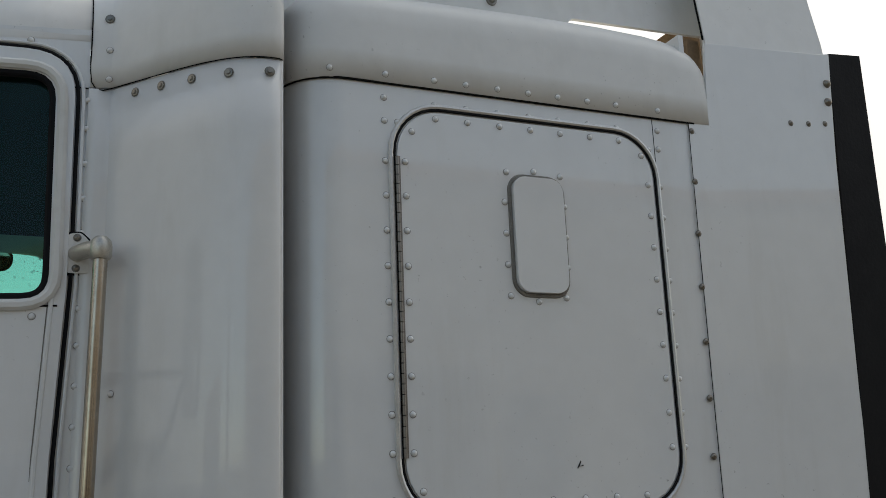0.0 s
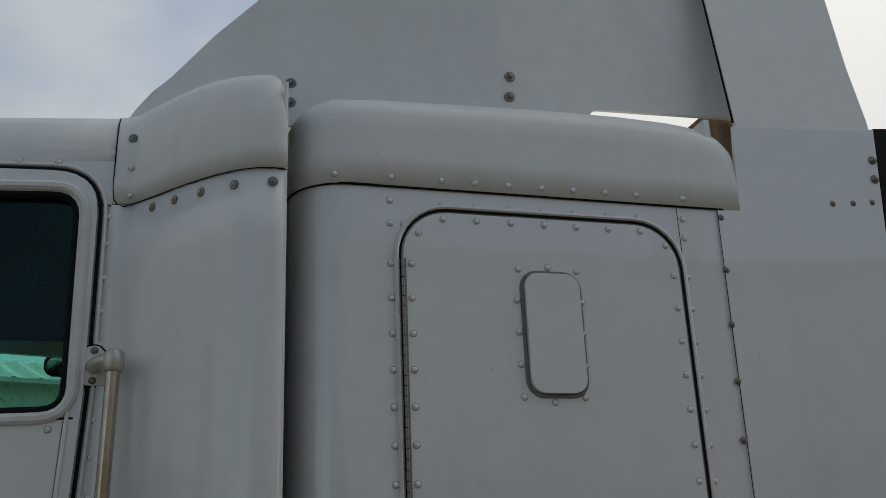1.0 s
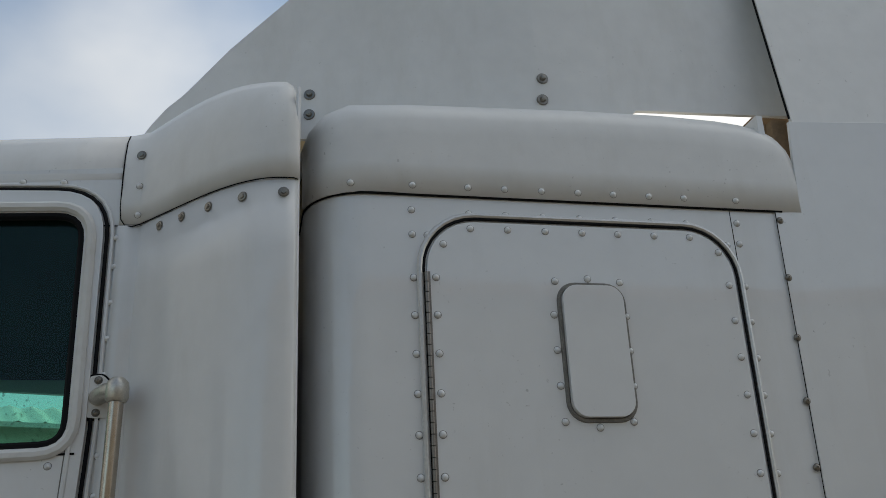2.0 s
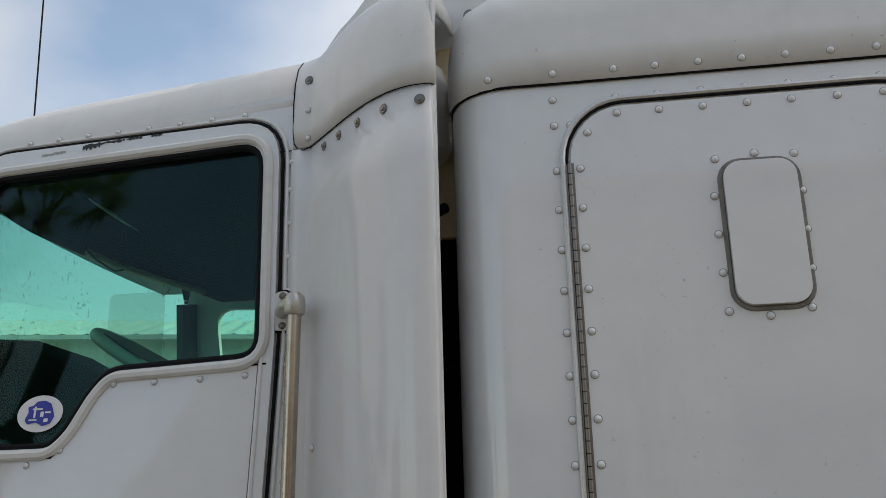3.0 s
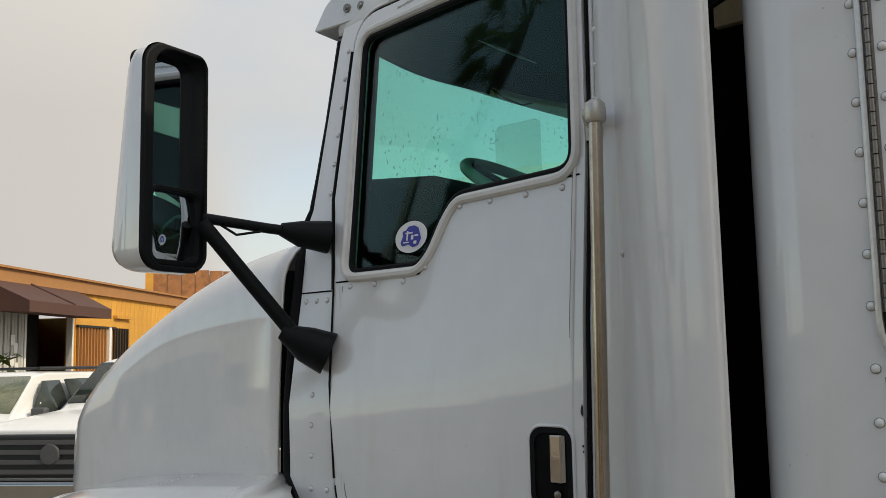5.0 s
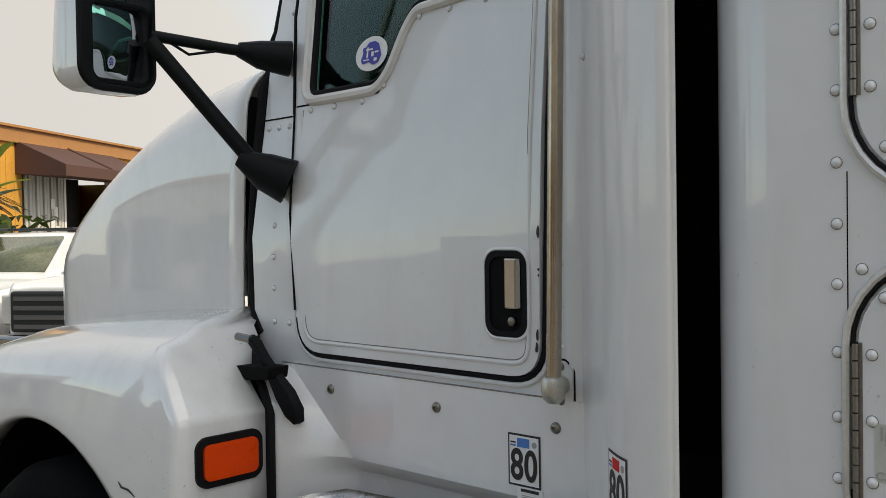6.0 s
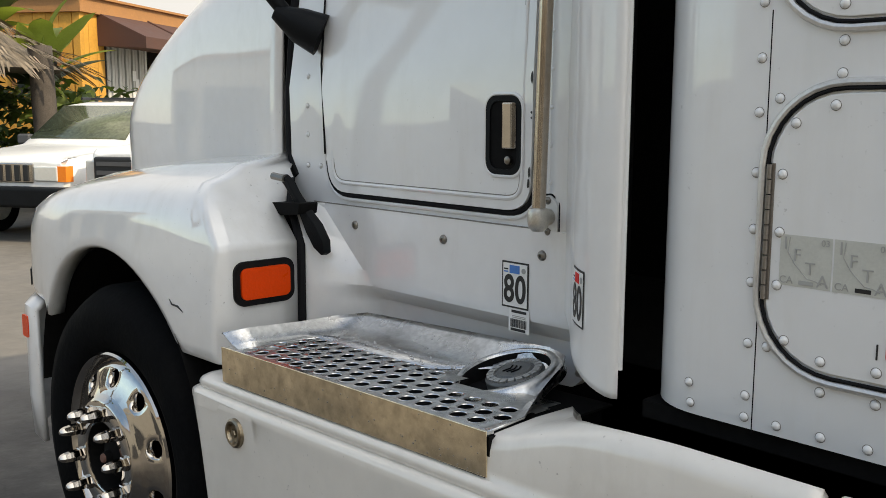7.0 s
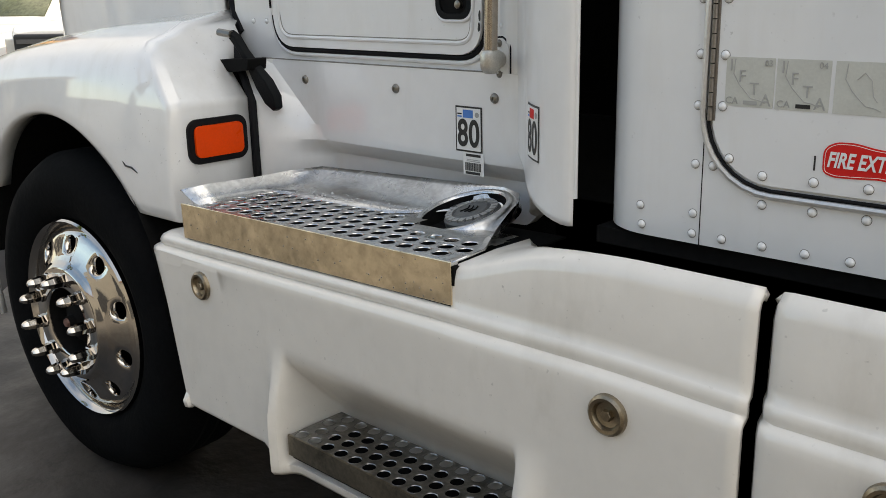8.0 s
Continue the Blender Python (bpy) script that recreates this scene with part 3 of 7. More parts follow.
WING_X = lambda z: 0.944 + 0.0337 * (z - 2.865)
wing = part("fairing_wing", skin([(WING_X(2.79), 2.79), (1.20, 2.79), (1.345, 2.80), (1.352, 2.90), (1.35, 3.08), (1.36, 3.30), (1.375, 3.95), (WING_X(3.95), 3.95), (WING_X(3.3), 3.3)],
                                 thick=0.012, yf=wing_y, xs=(1.05, 1.2), zs=(2.9, 3.1, 3.4, 3.7)), CHALKY, truck, "white rear wing of the roof fairing", bevel=0.001)
# added panel that keeps sunlight out of the space behind the wing
part("wing_web", loft([[(1.038, wing_y(1.038, z) + 0.0115, z), (1.040, 0.172 + 0.05 * max(0.0, z - 2.95), z)] for z in (2.84, 3.0, 3.3, 3.6, 3.93)]), CHALKY, wing).modifiers.new("thick", "SOLIDIFY").thickness = 0.006
part("wing_seam", tube([(WING_X(z) - 0.002, wing_y(WING_X(z), z) + 0.006, z) for z in (2.86, 3.1, 3.4, 3.7, 3.95)], 0.0026, 8), VOID, wing)
rivets(ext, [(0.831 - 0.006 * i, 2.566 - 0.135 * i) for i in range(9)], ext_y, SCREW, "screw")
rivets(ext, [(1.162, 2.624), (1.223, 2.628), (1.281, 2.634)], ext_y, SCREW, "screw")
BIGBOLT = shared_mesh("dome_bolt", lathe([(0.0, -0.011), (0.006, -0.0095), (0.0105, -0.005), (0.0125, 0.0), (0.0125, 0.004)], 12), BOLT, 60)
rivets(ext, [(1.307, 2.755), (1.302, 2.70)], ext_y, BIGBOLT, "bolt")
part("rubber_edge", skin([(1.21, 0.9), (1.42, 0.9), (1.45, 2.86), (1.33, 2.85)], thick=0.02, yf=lambda x, z: -0.012), BLACK, truck, "black rubber edge flap")

# roof fairing
BROWN = mat("brown_bracket", (0.20, 0.13, 0.07), 0.7, var=0.2, scale=12)
def fair_y(x, z):
    return 0.158 + 0.05 * max(0.0, z - 2.95) + 0.29 * max(0.0, 0.34 - x)


fairing = part("roof_fairing", skin(soften([(-0.62, 2.87), (0.0, 2.875), (0.57, 2.88), (0.60, 2.9215), (0.93, 2.932), (1.06, 2.936), (1.045, 3.15), (1.025, 3.5), (1.0, 3.95), (0.42, 3.88), (0.10, 3.63),
                                            (-0.10, 3.43), (-0.27, 3.263), (-0.38, 3.155), (-0.49, 3.026), (-0.531, 2.989), (-0.57, 2.938), (-0.595, 2.895)], 0.012, 4), yf=fair_y, thick=0.012, zs=(3.1, 3.4, 3.7), xs=(-0.45, -0.3, -0.15, 0.0, 0.2, 0.3, 0.36)),
               CHALKY, truck, "tall white roof fairing side")
WASHER = shared_mesh("washer_bolt", lathe([(0.0, -0.012), (0.006, -0.0105), (0.0075, -0.006), (0.008, -0.004), (0.0135, -0.004), (0.0145, 0.0), (0.0145, 0.004)], 14), BOLT, 50)
rivets(fairing, [(0.368, 2.994), (0.363, 2.933), (-0.185, 2.996), (-0.186, 2.939)], fair_y, WASHER, "bolt")
part("fairing_bracket", merged(box(0.953, 1.07, 0.20, 0.45, 2.80, 2.958), box(0.912, 0.95, 0.075, 0.10, 2.45, 2.87)), BROWN, truck)
part("fairing_roof", loft([[(x + 0.04, y, z) for y in (fair_y(x, z) + 0.01, YC, 2 * YC - fair_y(x, z) - 0.01)] for x, z in ((-0.60, 2.90), (-0.49, 3.015), (-0.38, 3.145), (-0.27, 3.253), (-0.10, 3.42), (0.10, 3.62), (0.42, 3.87), (1.0, 3.94), (1.29, 3.94))]),
     FIBRE, truck)

# -- cab: near side, far side, roof
GLASS_PTS = [(-1.393, 1.953), (-1.135, 1.953), (-1.10, 1.985), (-1.052, 2.072), (-1.01, 2.116), (-0.660, 2.126), (-0.668, 2.628), (-1.437, 2.642)]
GLASS_R = [0.03, 0.02, 0.03, 0.03, 0.04, 0.05, 0.06, 0.05]
GLASS_LOOP = soften(GLASS_PTS, GLASS_R, 5)


def grown(loop, d):
    """A loop moved outwards by d."""
    out, m = [], len(loop)
    for i in range(m):
        a, b = Vector(loop[i - 1]), Vector(loop[(i + 1) % m])
        e = (b - a).normalized()
        out.append((loop[i][0] + e.y * d, loop[i][1] - e.x * d))
    return out


ZS = [1.6 + 0.1 * i for i in range(13)]
SIDE = [(-1.585, 1.27), (-0.55, 1.27), (-0.55, 2.60), (-0.60, 2.66), (-0.60, 2.745), (-1.56, 2.745), (-1.578, 2.671), (-1.600, 2.154), (-1.615, 2.11), (-1.60, 1.9), (-1.585, 1.45)]
XS = [-1.5, -1.35, -1.2, -1.05, -0.9, -0.75]
cab_side = part("cab_side", skin(SIDE, [grown(GLASS_LOOP, 0.02)], cab_y, 0.03, ZS, XS), WHITE, truck, "white cab side")
part("cab_side", far(skin(SIDE, [grown(GLASS_LOOP, 0.02)], cab_y, 0.03, ZS, XS)), WHITE, truck)

DOOR = soften([(-1.383, 1.320), (-0.646, 1.320), (-0.640, 1.8), (-0.624, 2.16), (-0.628, 2.682), (-1.480, 2.716), (-1.488, 2.17), (-1.443, 1.914)],
              [0.075, 0.075, 0, 0, 0.105, 0.1, 0, 0], 7)
door_y = lambda x, z: cab_y(x, z) - 0.014
door = part("cab_door", skin(DOOR, [GLASS_LOOP], door_y, 0.04, ZS, XS), WHITE, truck, "white cab door with a stepped window, closed", bevel=0.003)
edge_loop = lambda loop, d, o: [(x, cab_y(x, z) + o, z) for x, z in grown(loop, d)]
part("door_gasket", tube(edge_loop(DOOR, 0.007, -0.004), [0.0068 if z < 1.42 else 0.0042 for x, z in DOOR], 8, closed=True), BLACK, door, "black rubber door seal")
left_edge = [p for p in grown(DOOR, 0.012) if p[0] < -1.36 and 1.40 < p[1] < 2.62]
part("hinge_gap", tube([(x, cab_y(x, z) - 0.011, z) for x, z in sorted(left_edge, key=lambda p: p[1])], 0.004, 6), BLACK, door)
part("drip_bead", tube(edge_loop(DOOR, 0.018, -0.002), [0.006 if z < 1.42 else 0.0045 for x, z in DOOR], 8, closed=True), WHITE, door)
part("hinge_line", tube([(x, door_y(x, z) - 0.003, z) for x, z in ((-1.3955, 1.42), (-1.4198, 1.66), (-1.4455, 1.912), (-1.4855, 2.14))], 0.0028, 6), VOID, door)
fold = [p for p in grown(DOOR, -0.026) if p[1] < (2.2 if p[0] > -1.0 else 1.95)]
part("door_fold", tube([(x, door_y(x, z) + 0.001, z) for x, z in fold[-1:] + fold[:-1]], 0.0055, 8), WHITE, door)
gap_line = [p for p in grown(DOOR, -0.0325) if p[1] < (2.2 if p[0] > -1.0 else 1.95)]
part("fold_gap", tube([(x, door_y(x, z) - 0.0002, z) for x, z in gap_line[-1:] + gap_line[:-1]], 0.0011, 5), GRIME_SHADE, door)
part("window_frame", tube(edge_loop(GLASS_LOOP, 0.016, -0.016), 0.012, 8, closed=True), DULL, door, "worn white window surround")
part("window_seal", tube(edge_loop(GLASS_LOOP, -0.002, -0.006), 0.0095, 8, closed=True), BLACK, door)
part("window_channel", loft([[(x, cab_y(x, z) + d, z) for x, z in grown(GLASS_LOOP, -0.002)] for d in (0.012, 0.03, 0.052)], close_v=True), BLACK, door)
pane = part("window_glass", skin(grown(GLASS_LOOP, 0.006), (), lambda x, z: cab_y(x, z) + 0.006, 0.004, ZS), GREENGLASS, door, "green-tinted side window")
pane.visible_shadow = False
pane2 = part("window_glass", far(skin(grown(GLASS_LOOP, 0.022), (), lambda x, z: cab_y(x, z) + 0.006, 0.004, ZS)), CLEARGLASS, truck)
pane2.visible_shadow = False
rivets(door, [(-0.995, 2.084), (-0.898, 2.084), (-0.79, 2.084), (-0.687, 2.086), (-1.062, 2.02), (-1.105, 1.945), (-1.18, 1.915), (-1.285, 1.915), (-1.38, 1.915)], door_y)
part("belt_line", tube([(x, door_y(x, z) - 0.0005, z) for x, z in ((-1.44, 1.930), (-1.125, 1.930), (-1.08, 1.975), (-1.035, 2.06), (-1.0, 2.099), (-0.64, 2.109))], 0.0022, 6),
     VOID, door)

# door handle in its dark recess
part("handle_ring", tube([(x, 0.2165, z) for x, z in rrect(-0.7815, -0.6685, 1.3945, 1.5735, 0.0335, 6)], 0.0042, 8, closed=True), WHITE, door)
part("handle_recess", skin(rrect(-0.778, -0.672, 1.398, 1.57, 0.030, 6), (rrect(-0.766, -0.684, 1.410, 1.558, 0.024, 6),), yf=lambda x, z: 0.213, thick=0.012), PLASTIC, door,
           "black recessed handle tray")
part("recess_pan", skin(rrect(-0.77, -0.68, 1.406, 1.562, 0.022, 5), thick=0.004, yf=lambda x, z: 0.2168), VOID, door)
part("paddle", loft([[(-0.727, 0.214, z), (-0.722, 0.206, z), (-0.694, 0.204, z), (-0.688, 0.214, z)] for z in (1.455, 1.47, 1.54, 1.555)], caps=True), CHROME, door,
     "polished chrome paddle handle", bevel=0.003)
part("key_lock", lathe([(0, 0.206), (0.006, 0.206), (0.009, 0.208), (0.0095, 0.216)], 14, (-0.707, 0, 1.43)), BOLT, door)

# rivet rows on the cab side
rivets(cab_side, [(-0.600, 2.574), (-0.600, 2.507), (-0.600, 2.426), (-0.600, 2.347), (-0.600, 2.27), (-0.599, 2.185), (-0.598, 2.106), (-0.598, 2.028), (-0.598, 1.945), (-0.598, 1.862)] + [(-0.598, 1.781 - 0.079 * i) for i in range(6)], cab_y)
rivets(cab_side, [(-1.528, 2.63 - 0.0875 * i) for i in range(6)], cab_y)
rivets(cab_side, [(-0.652, 2.664)], cab_y)
rivets(cab_side, [(-1.336 + 0.0875 * i, 2.735 - 0.0035 * i) for i in range(8)], lambda x, z: cab_y(x, 2.72) - 0.0035)
rivets(cab_side, [(-1.575 + 0.045 * i, 1.885) for i in range(4)] + [(-1.50, 1.63), (-1.50, 1.55), (-1.50, 1.47), (-1.50, 1.385), (-1.44, 1.385)], cab_y)
part("cowl_seam", tube([(x, cab_y(x, 1.91) - 0.0006, 1.91) for x in (-1.60, -1.46)], 0.0022, 6), VOID, cab_side)
for i in range(11):
    z = 2.08 - 0.062 * i
    x = -1.462 + 0.10 * (2.1 - z)
    part("hinge_knuckle", tube([(x, cab_y(x, z) - 0.006, z), (x + 0.005, cab_y(x, z - 0.058) - 0.006, z - 0.058)], 0.0075, 8), DULL, cab_side)

# roof
def roof_rows():
    rows = []
    for x, dz in ((-1.60, -0.09), (-1.55, -0.05), (-1.48, -0.02), (-1.35, -0.004), (-1.2, 0.0), (-1.0, 0.0), (-0.8, 0.0), (-0.599, 0.0)):
        y0 = cab_y(x, 2.72) - 0.003
        half = [(x, y0 + 0.006, 2.70), (x, y0 + 0.0015, 2.722), (x, y0 + 0.010, 2.775 + dz * 0.2), (x, y0 + 0.032, 2.823 + dz * 0.5), (x, y0 + 0.07, 2.860 + dz * 0.8), (x, y0 + 0.125, 2.884 + dz), (x, max(0.56, y0 + 0.2), 2.902 + dz), (x, YC, 2.93 + dz)]
        rows.append(half + [(x, 2 * YC - y, z) for _, y, z in half[-2::-1]])
    return rows


roof = part("cab_roof", loft(roof_rows()), CHALKY, truck, "rounded white cab roof")
roof.modifiers.new("thick", "SOLIDIFY").thickness = 0.004
part("headliner", loft([[(x, y, z) for y, z in ((0.435, 2.69), (0.475, 2.755), (0.57, 2.80), (YC, 2.835), (2 * YC - 0.57, 2.80), (2 * YC - 0.475, 2.755), (2 * YC - 0.435, 2.69))] for x in (-1.60, -0.6)]), INTERIOR, truck, angle=60)
part("cab_rear_wall", box(-0.60, -0.56, 0.30, 2 * YC - 0.30, 0.95, 2.70), INTERIOR, truck)
part("cab_floor", box(-1.62, -0.58, 0.28, 2 * YC - 0.28, 1.22, 1.26), INTERIOR, truck)

# windscreen: posts, header, pane
def ws(y, z):
    """x of the windscreen plane: raked, curving back towards the sides."""
    return -1.72 + 0.03 * (z - 2.1) / 0.56 + 0.115 * ((y - YC) / 0.65) ** 2


def ws_end(z):
    return cab_y(-1.6, z) + 0.015


def ws_row(z, n=16):
    a = ws_end(z)
    return [a + (2 * YC - 2 * a) * i / n for i in range(n + 1)]


HEAD_Z = smooth_curve([(0.3, 2.655), (0.66, 2.672), (0.86, 2.683), (1.3, 2.715), (1.9, 2.726), (2.3, 2.73)])
LINER_Z = smooth_curve([(0.37, 2.712), (0.44, 2.77), (0.56, 2.81), (YC, 2.845), (2 * YC - 0.56, 2.81), (2 * YC - 0.44, 2.77), (2 * YC - 0.37, 2.712)])
part("windscreen_header", loft([[(ws(y, 2.7) + dx, y, HEAD_Z(y) + f * (LINER_Z(y) + 0.004 - HEAD_Z(y))) for y in ws_row(2.70)] for dx, f in ((0.004, 0.0), (0.03, 0.35), (0.09, 0.75), (0.20, 1.0))]), INTERIOR, truck)
part("cowl_top", loft([[(ws(y, 2.1) + dx, y, z) for y in ws_row(max(z, 1.6))] for z, dx in ((2.12, 0.005), (2.09, -0.03), (1.3, -0.03))]), WHITE, truck)
wsp = part("windscreen", loft([[(ws(y, z), y, z) for y in ws_row(z)] for z in (2.10, 2.25, 2.4, 2.55, 2.66, 2.74)]), CLEARGLASS, truck, "raked windscreen glass")
wsp.visible_shadow = False
post = [(-1.640, 2.105), (-1.612, 2.154), (-1.602, 2.254), (-1.592, 2.43), (-1.588, 2.68)]
part("windscreen_gasket", tube([(x - 0.004, cab_y(x, z) + 0.012, z) for x, z in post], 0.012, 8), BLACK, truck)
part("far_windscreen_post", far(tube([(x + 0.01, cab_y(x, z) + 0.03, z) for x, z in post], 0.045, 8)), INTERIOR, truck)
part("wiper_cable", tube([(-1.665, 1.28, 2.735), (-1.64, 1.33, 2.70), (-1.63, 1.44, 2.69), (-1.65, 1.60, 2.74)], 0.003, 6), BLACK, truck)
part("visor_strip", tube([(ws(y, 2.7) + 0.018, y, HEAD_Z(y) + 0.008) for y in (1.30, 1.45, 1.6, 1.75, 1.9, 2.04)], 0.014, 8), BEIGE, truck)

# sun visor over the windscreen
VISOR = [(-1.696, 2.737), (-1.645, 2.806), (-1.600, 2.832), (-1.558, 2.842), (-1.514, 2.824), (-1.473, 2.786), (-1.460, 2.757), (-1.485, 2.735), (-1.565, 2.734)]


def visor_rows():
    """The curved blade: its top sheet, then back along its underside."""
    rows = []
    ys = [0.434, 0.47, 0.55, 0.7, 0.95, YC]
    for y in ys + [2 * YC - q for q in ys[-2::-1]]:
        e = 0.05 * (1 - ((y - YC) / 0.786) ** 2)
        rows.append([(-1.530, y, 2.835), (-1.558, y, 2.842), (-1.600 - 0.3 * e, y, 2.832 + 0.02 * e), (-1.645 - 0.7 * e, y, 2.806 + 0.02 * e), (-1.696 - e, y, 2.737), (-1.690 - e, y, 2.733),
                     (-1.640 - 0.7 * e, y, 2.796 + 0.02 * e), (-1.598 - 0.3 * e, y, 2.822 + 0.02 * e), (-1.556, y, 2.832), (-1.530, y, 2.825)])
    return rows


visor = part("sun_visor", loft(visor_rows(), close_v=True, caps=True), WHITE, truck, "white external sun visor", angle=50)
part("visor_side", skin(soften(VISOR, [0.004, 0.02, 0.02, 0.02, 0.02, 0.02, 0.014, 0.012, 0.01], 4), thick=0.012, yf=lambda x, z: 0.428), WHITE, visor, bevel=0.003)
part("visor_side", far(skin(soften(VISOR, 0.01, 4), thick=0.012, yf=lambda x, z: 0.428)), WHITE, visor)
rivets(visor, [(-1.550, 2.774), (-1.490, 2.766)], lambda x, z: 0.427, WASHER, "bolt")

# -- flared extender behind the cab door
def FLARE_F(x):
    """Flat along the cab, then from a crease a long convex sweep out to a rolled rear edge."""
    u = max(0.0, min(1.0, (x + 0.553) / 0.30))
    flat_ = 0.252 + 0.006 * max(0.0, min(1.0, (-0.553 - x) / 0.047))
    return flat_ - 0.27 * (1.33 * u + 0.34 * u * u - 0.67 * u ** 3) + 0.006 * max(0.0, (x + 0.238) / 0.008)


def flare_x(x, z):
    """y of the flare at x, meeting the cab side at its front edge."""
    k = min(1.0, max(0.0, (-0.44 - x) / 0.16))
    k = k * k * (3 - 2 * k)
    return FLARE_F(x) + k * (cab_y(-0.6, z) - 0.006 - 0.256)


xs = [-0.60, -0.578, -0.557] + [-0.553 + 0.30 * i / 16 for i in range(17)] + [-0.238, -0.230]
low = [(z, 0.0) for z in (1.13, 1.3, 1.6, 1.9, 2.1, 2.3, 2.45, 2.602)]
rows = []
foot = lambda x: 1.050 + 0.22 * max(0.0, -0.25 - x)
for f in (0.0, 0.15, 0.5, 1.0):
    rows.append([(x, flare_x(x, 1.13), foot(x) + (1.13 - foot(x)) * f) for x in xs])
for z, k in low[1:]:
    rows.append([(x, flare_x(x, z), z) for x in xs])
STREAKY = mat("rain_streaked_gelcoat", (0.74, 0.735, 0.72), 0.45, var=0.03, scale=2.2, bump=0.01, bscale=4, coat=0.45, stain=(0.5, 0.47, 0.40), stain_amt=0.25, stain_scale=5, streak=0.8)
flare = part("cab_extender", loft(rows), STREAKY, truck, "curved white extender panel behind the door with rain streaks")
thicken(flare, 0.008)
part("extender_lip", tube([(-0.231, -0.006, z) for z in (1.10, 1.6, 2.2, 2.62, 2.82)], 0.005, 8), WHITE, flare)
FLAREBOLT = ringed(shared_mesh("flange_bolt", lathe([(0.0, -0.006), (0.0045, -0.006), (0.0055, -0.0025), (0.0088, -0.002), (0.0095, 0.003)], 12), BOLT, 30), 0.009, 0.0112)
FY = lambda x, z: flare_x(x, z) - 0.001
rivets(flare, [(-0.258, 2.573), (-0.337, 2.573), (-0.404, 2.575), (-0.459, 2.578), (-0.507, 2.580)], FY, FLAREBOLT, "bolt")
rivets(flare, [(-0.53, 1.926)], FY)

# moulded shoulder above it: the roof's edge carried out along the flare
def shoulder_y(x):
    """Flush with the roof's edge at the front, standing just off the flare behind."""
    k = min(1.0, max(0.0, (x + 0.599) / 0.046))
    k = k * k * (3 - 2 * k)
    return (cab_y(-0.599, 2.72) - 0.0035) * (1 - k) + (flare_x(x, 2.602) - 0.003) * k


rows = []
for x in [-0.5985, -0.593, -0.587] + xs[1:] + [-0.226]:
    y0 = shoulder_y(x)
    d = {xs[-1]: 0.030, xs[-2]: 0.010}.get(x, 0.0) if x != -0.226 else 0.07
    t = min(1.0, max(0.0, (x + 0.6) / 0.3))
    lift = 0.012 * math.sin(math.pi * min(1.0, t)) + 0.006 * t
    rows.append([(x, y0, 2.606), (x, y0 - 0.002, 2.66), (x, y0, 2.72), (x, y0 + 0.010, 2.775 - d * 0.3 + lift * 0.3), (x, y0 + 0.032, 2.823 - d * 0.6 + lift), (x, y0 + 0.07, 2.860 - d + lift), (x, y0 + 0.125, 2.884 - d + lift),
                 (x, y0 + 0.25 - 0.03 * t, 2.900 + 0.025 * t - d + lift), (x, 0.62 + (y0 + 0.335 - 0.62) * t, 2.905 + 0.055 * t - d + lift)])
shoulder = part("roof_shoulder", loft(rows), CHALKY, truck, "white moulded roof shoulder piece", angle=60)
shoulder.modifiers.new("thick", "SOLIDIFY").thickness = 0.007
part("shoulder_seam", tube([(x, flare_x(x, 2.604) - 0.003, 2.604) for x in xs if x > -0.556], 0.0012, 6), VOID, shoulder)
yr = shoulder_y(-0.598)
part("shoulder_seam", tube([(-0.552, shoulder_y(-0.552) - 0.001, 2.603), (-0.57, shoulder_y(-0.57) - 0.001, 2.599), (-0.585, shoulder_y(-0.585) - 0.001, 2.602), (-0.595, yr - 0.0005, 2.618), (-0.598, yr - 0.0008, 2.645), (-0.598, yr - 0.001, 2.72), (-0.598, yr + 0.010, 2.775), (-0.598, yr + 0.032, 2.823), (-0.598, yr + 0.07, 2.860), (-0.598, yr + 0.125, 2.885)], 0.0014, 6),
     VOID, shoulder)
part("shoulder_backing", box(-0.605, -0.47, 0.272, 0.282, 2.54, 2.66), WHITE, truck)
part("cab_top_seam", tube([(x, cab_y(x, 2.60) - 0.003, 2.603) for x in (-0.633, -0.54)], 0.0015, 6), VOID, shoulder)
rivets(shoulder, [(-0.562, 2.776)], lambda x, z: shoulder_y(x) + 0.008, FLAREBOLT, "bolt")
rivets(shoulder, [(-0.560, 2.695), (-0.559, 2.625)], lambda x, z: shoulder_y(x) - 0.001)

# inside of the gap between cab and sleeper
# added near-black sheet: the gap's shade as a colour
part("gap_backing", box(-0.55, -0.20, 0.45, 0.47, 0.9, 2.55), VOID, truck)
part("air_cleaner", lathe([(0.0, 2.82), (0.05, 2.81), (0.085, 2.775), (0.10, 2.72), (0.10, 2.59), (0.09, 2.575), (0.0, 2.57)], 24, (-0.33, 0.28, 0), "z"), FIBRE, truck,
     "white rounded canister behind the cab")
part("canvas_boot", box(-0.37, -0.19, 0.352, 0.372, 2.4, 2.915), BEIGE, truck, "beige canvas boot between cab and sleeper")
part("gap_bracket", tube([(-0.36, 0.12, 2.33), (-0.24, 0.2, 2.42)], 0.012, 8), BLACK, truck)

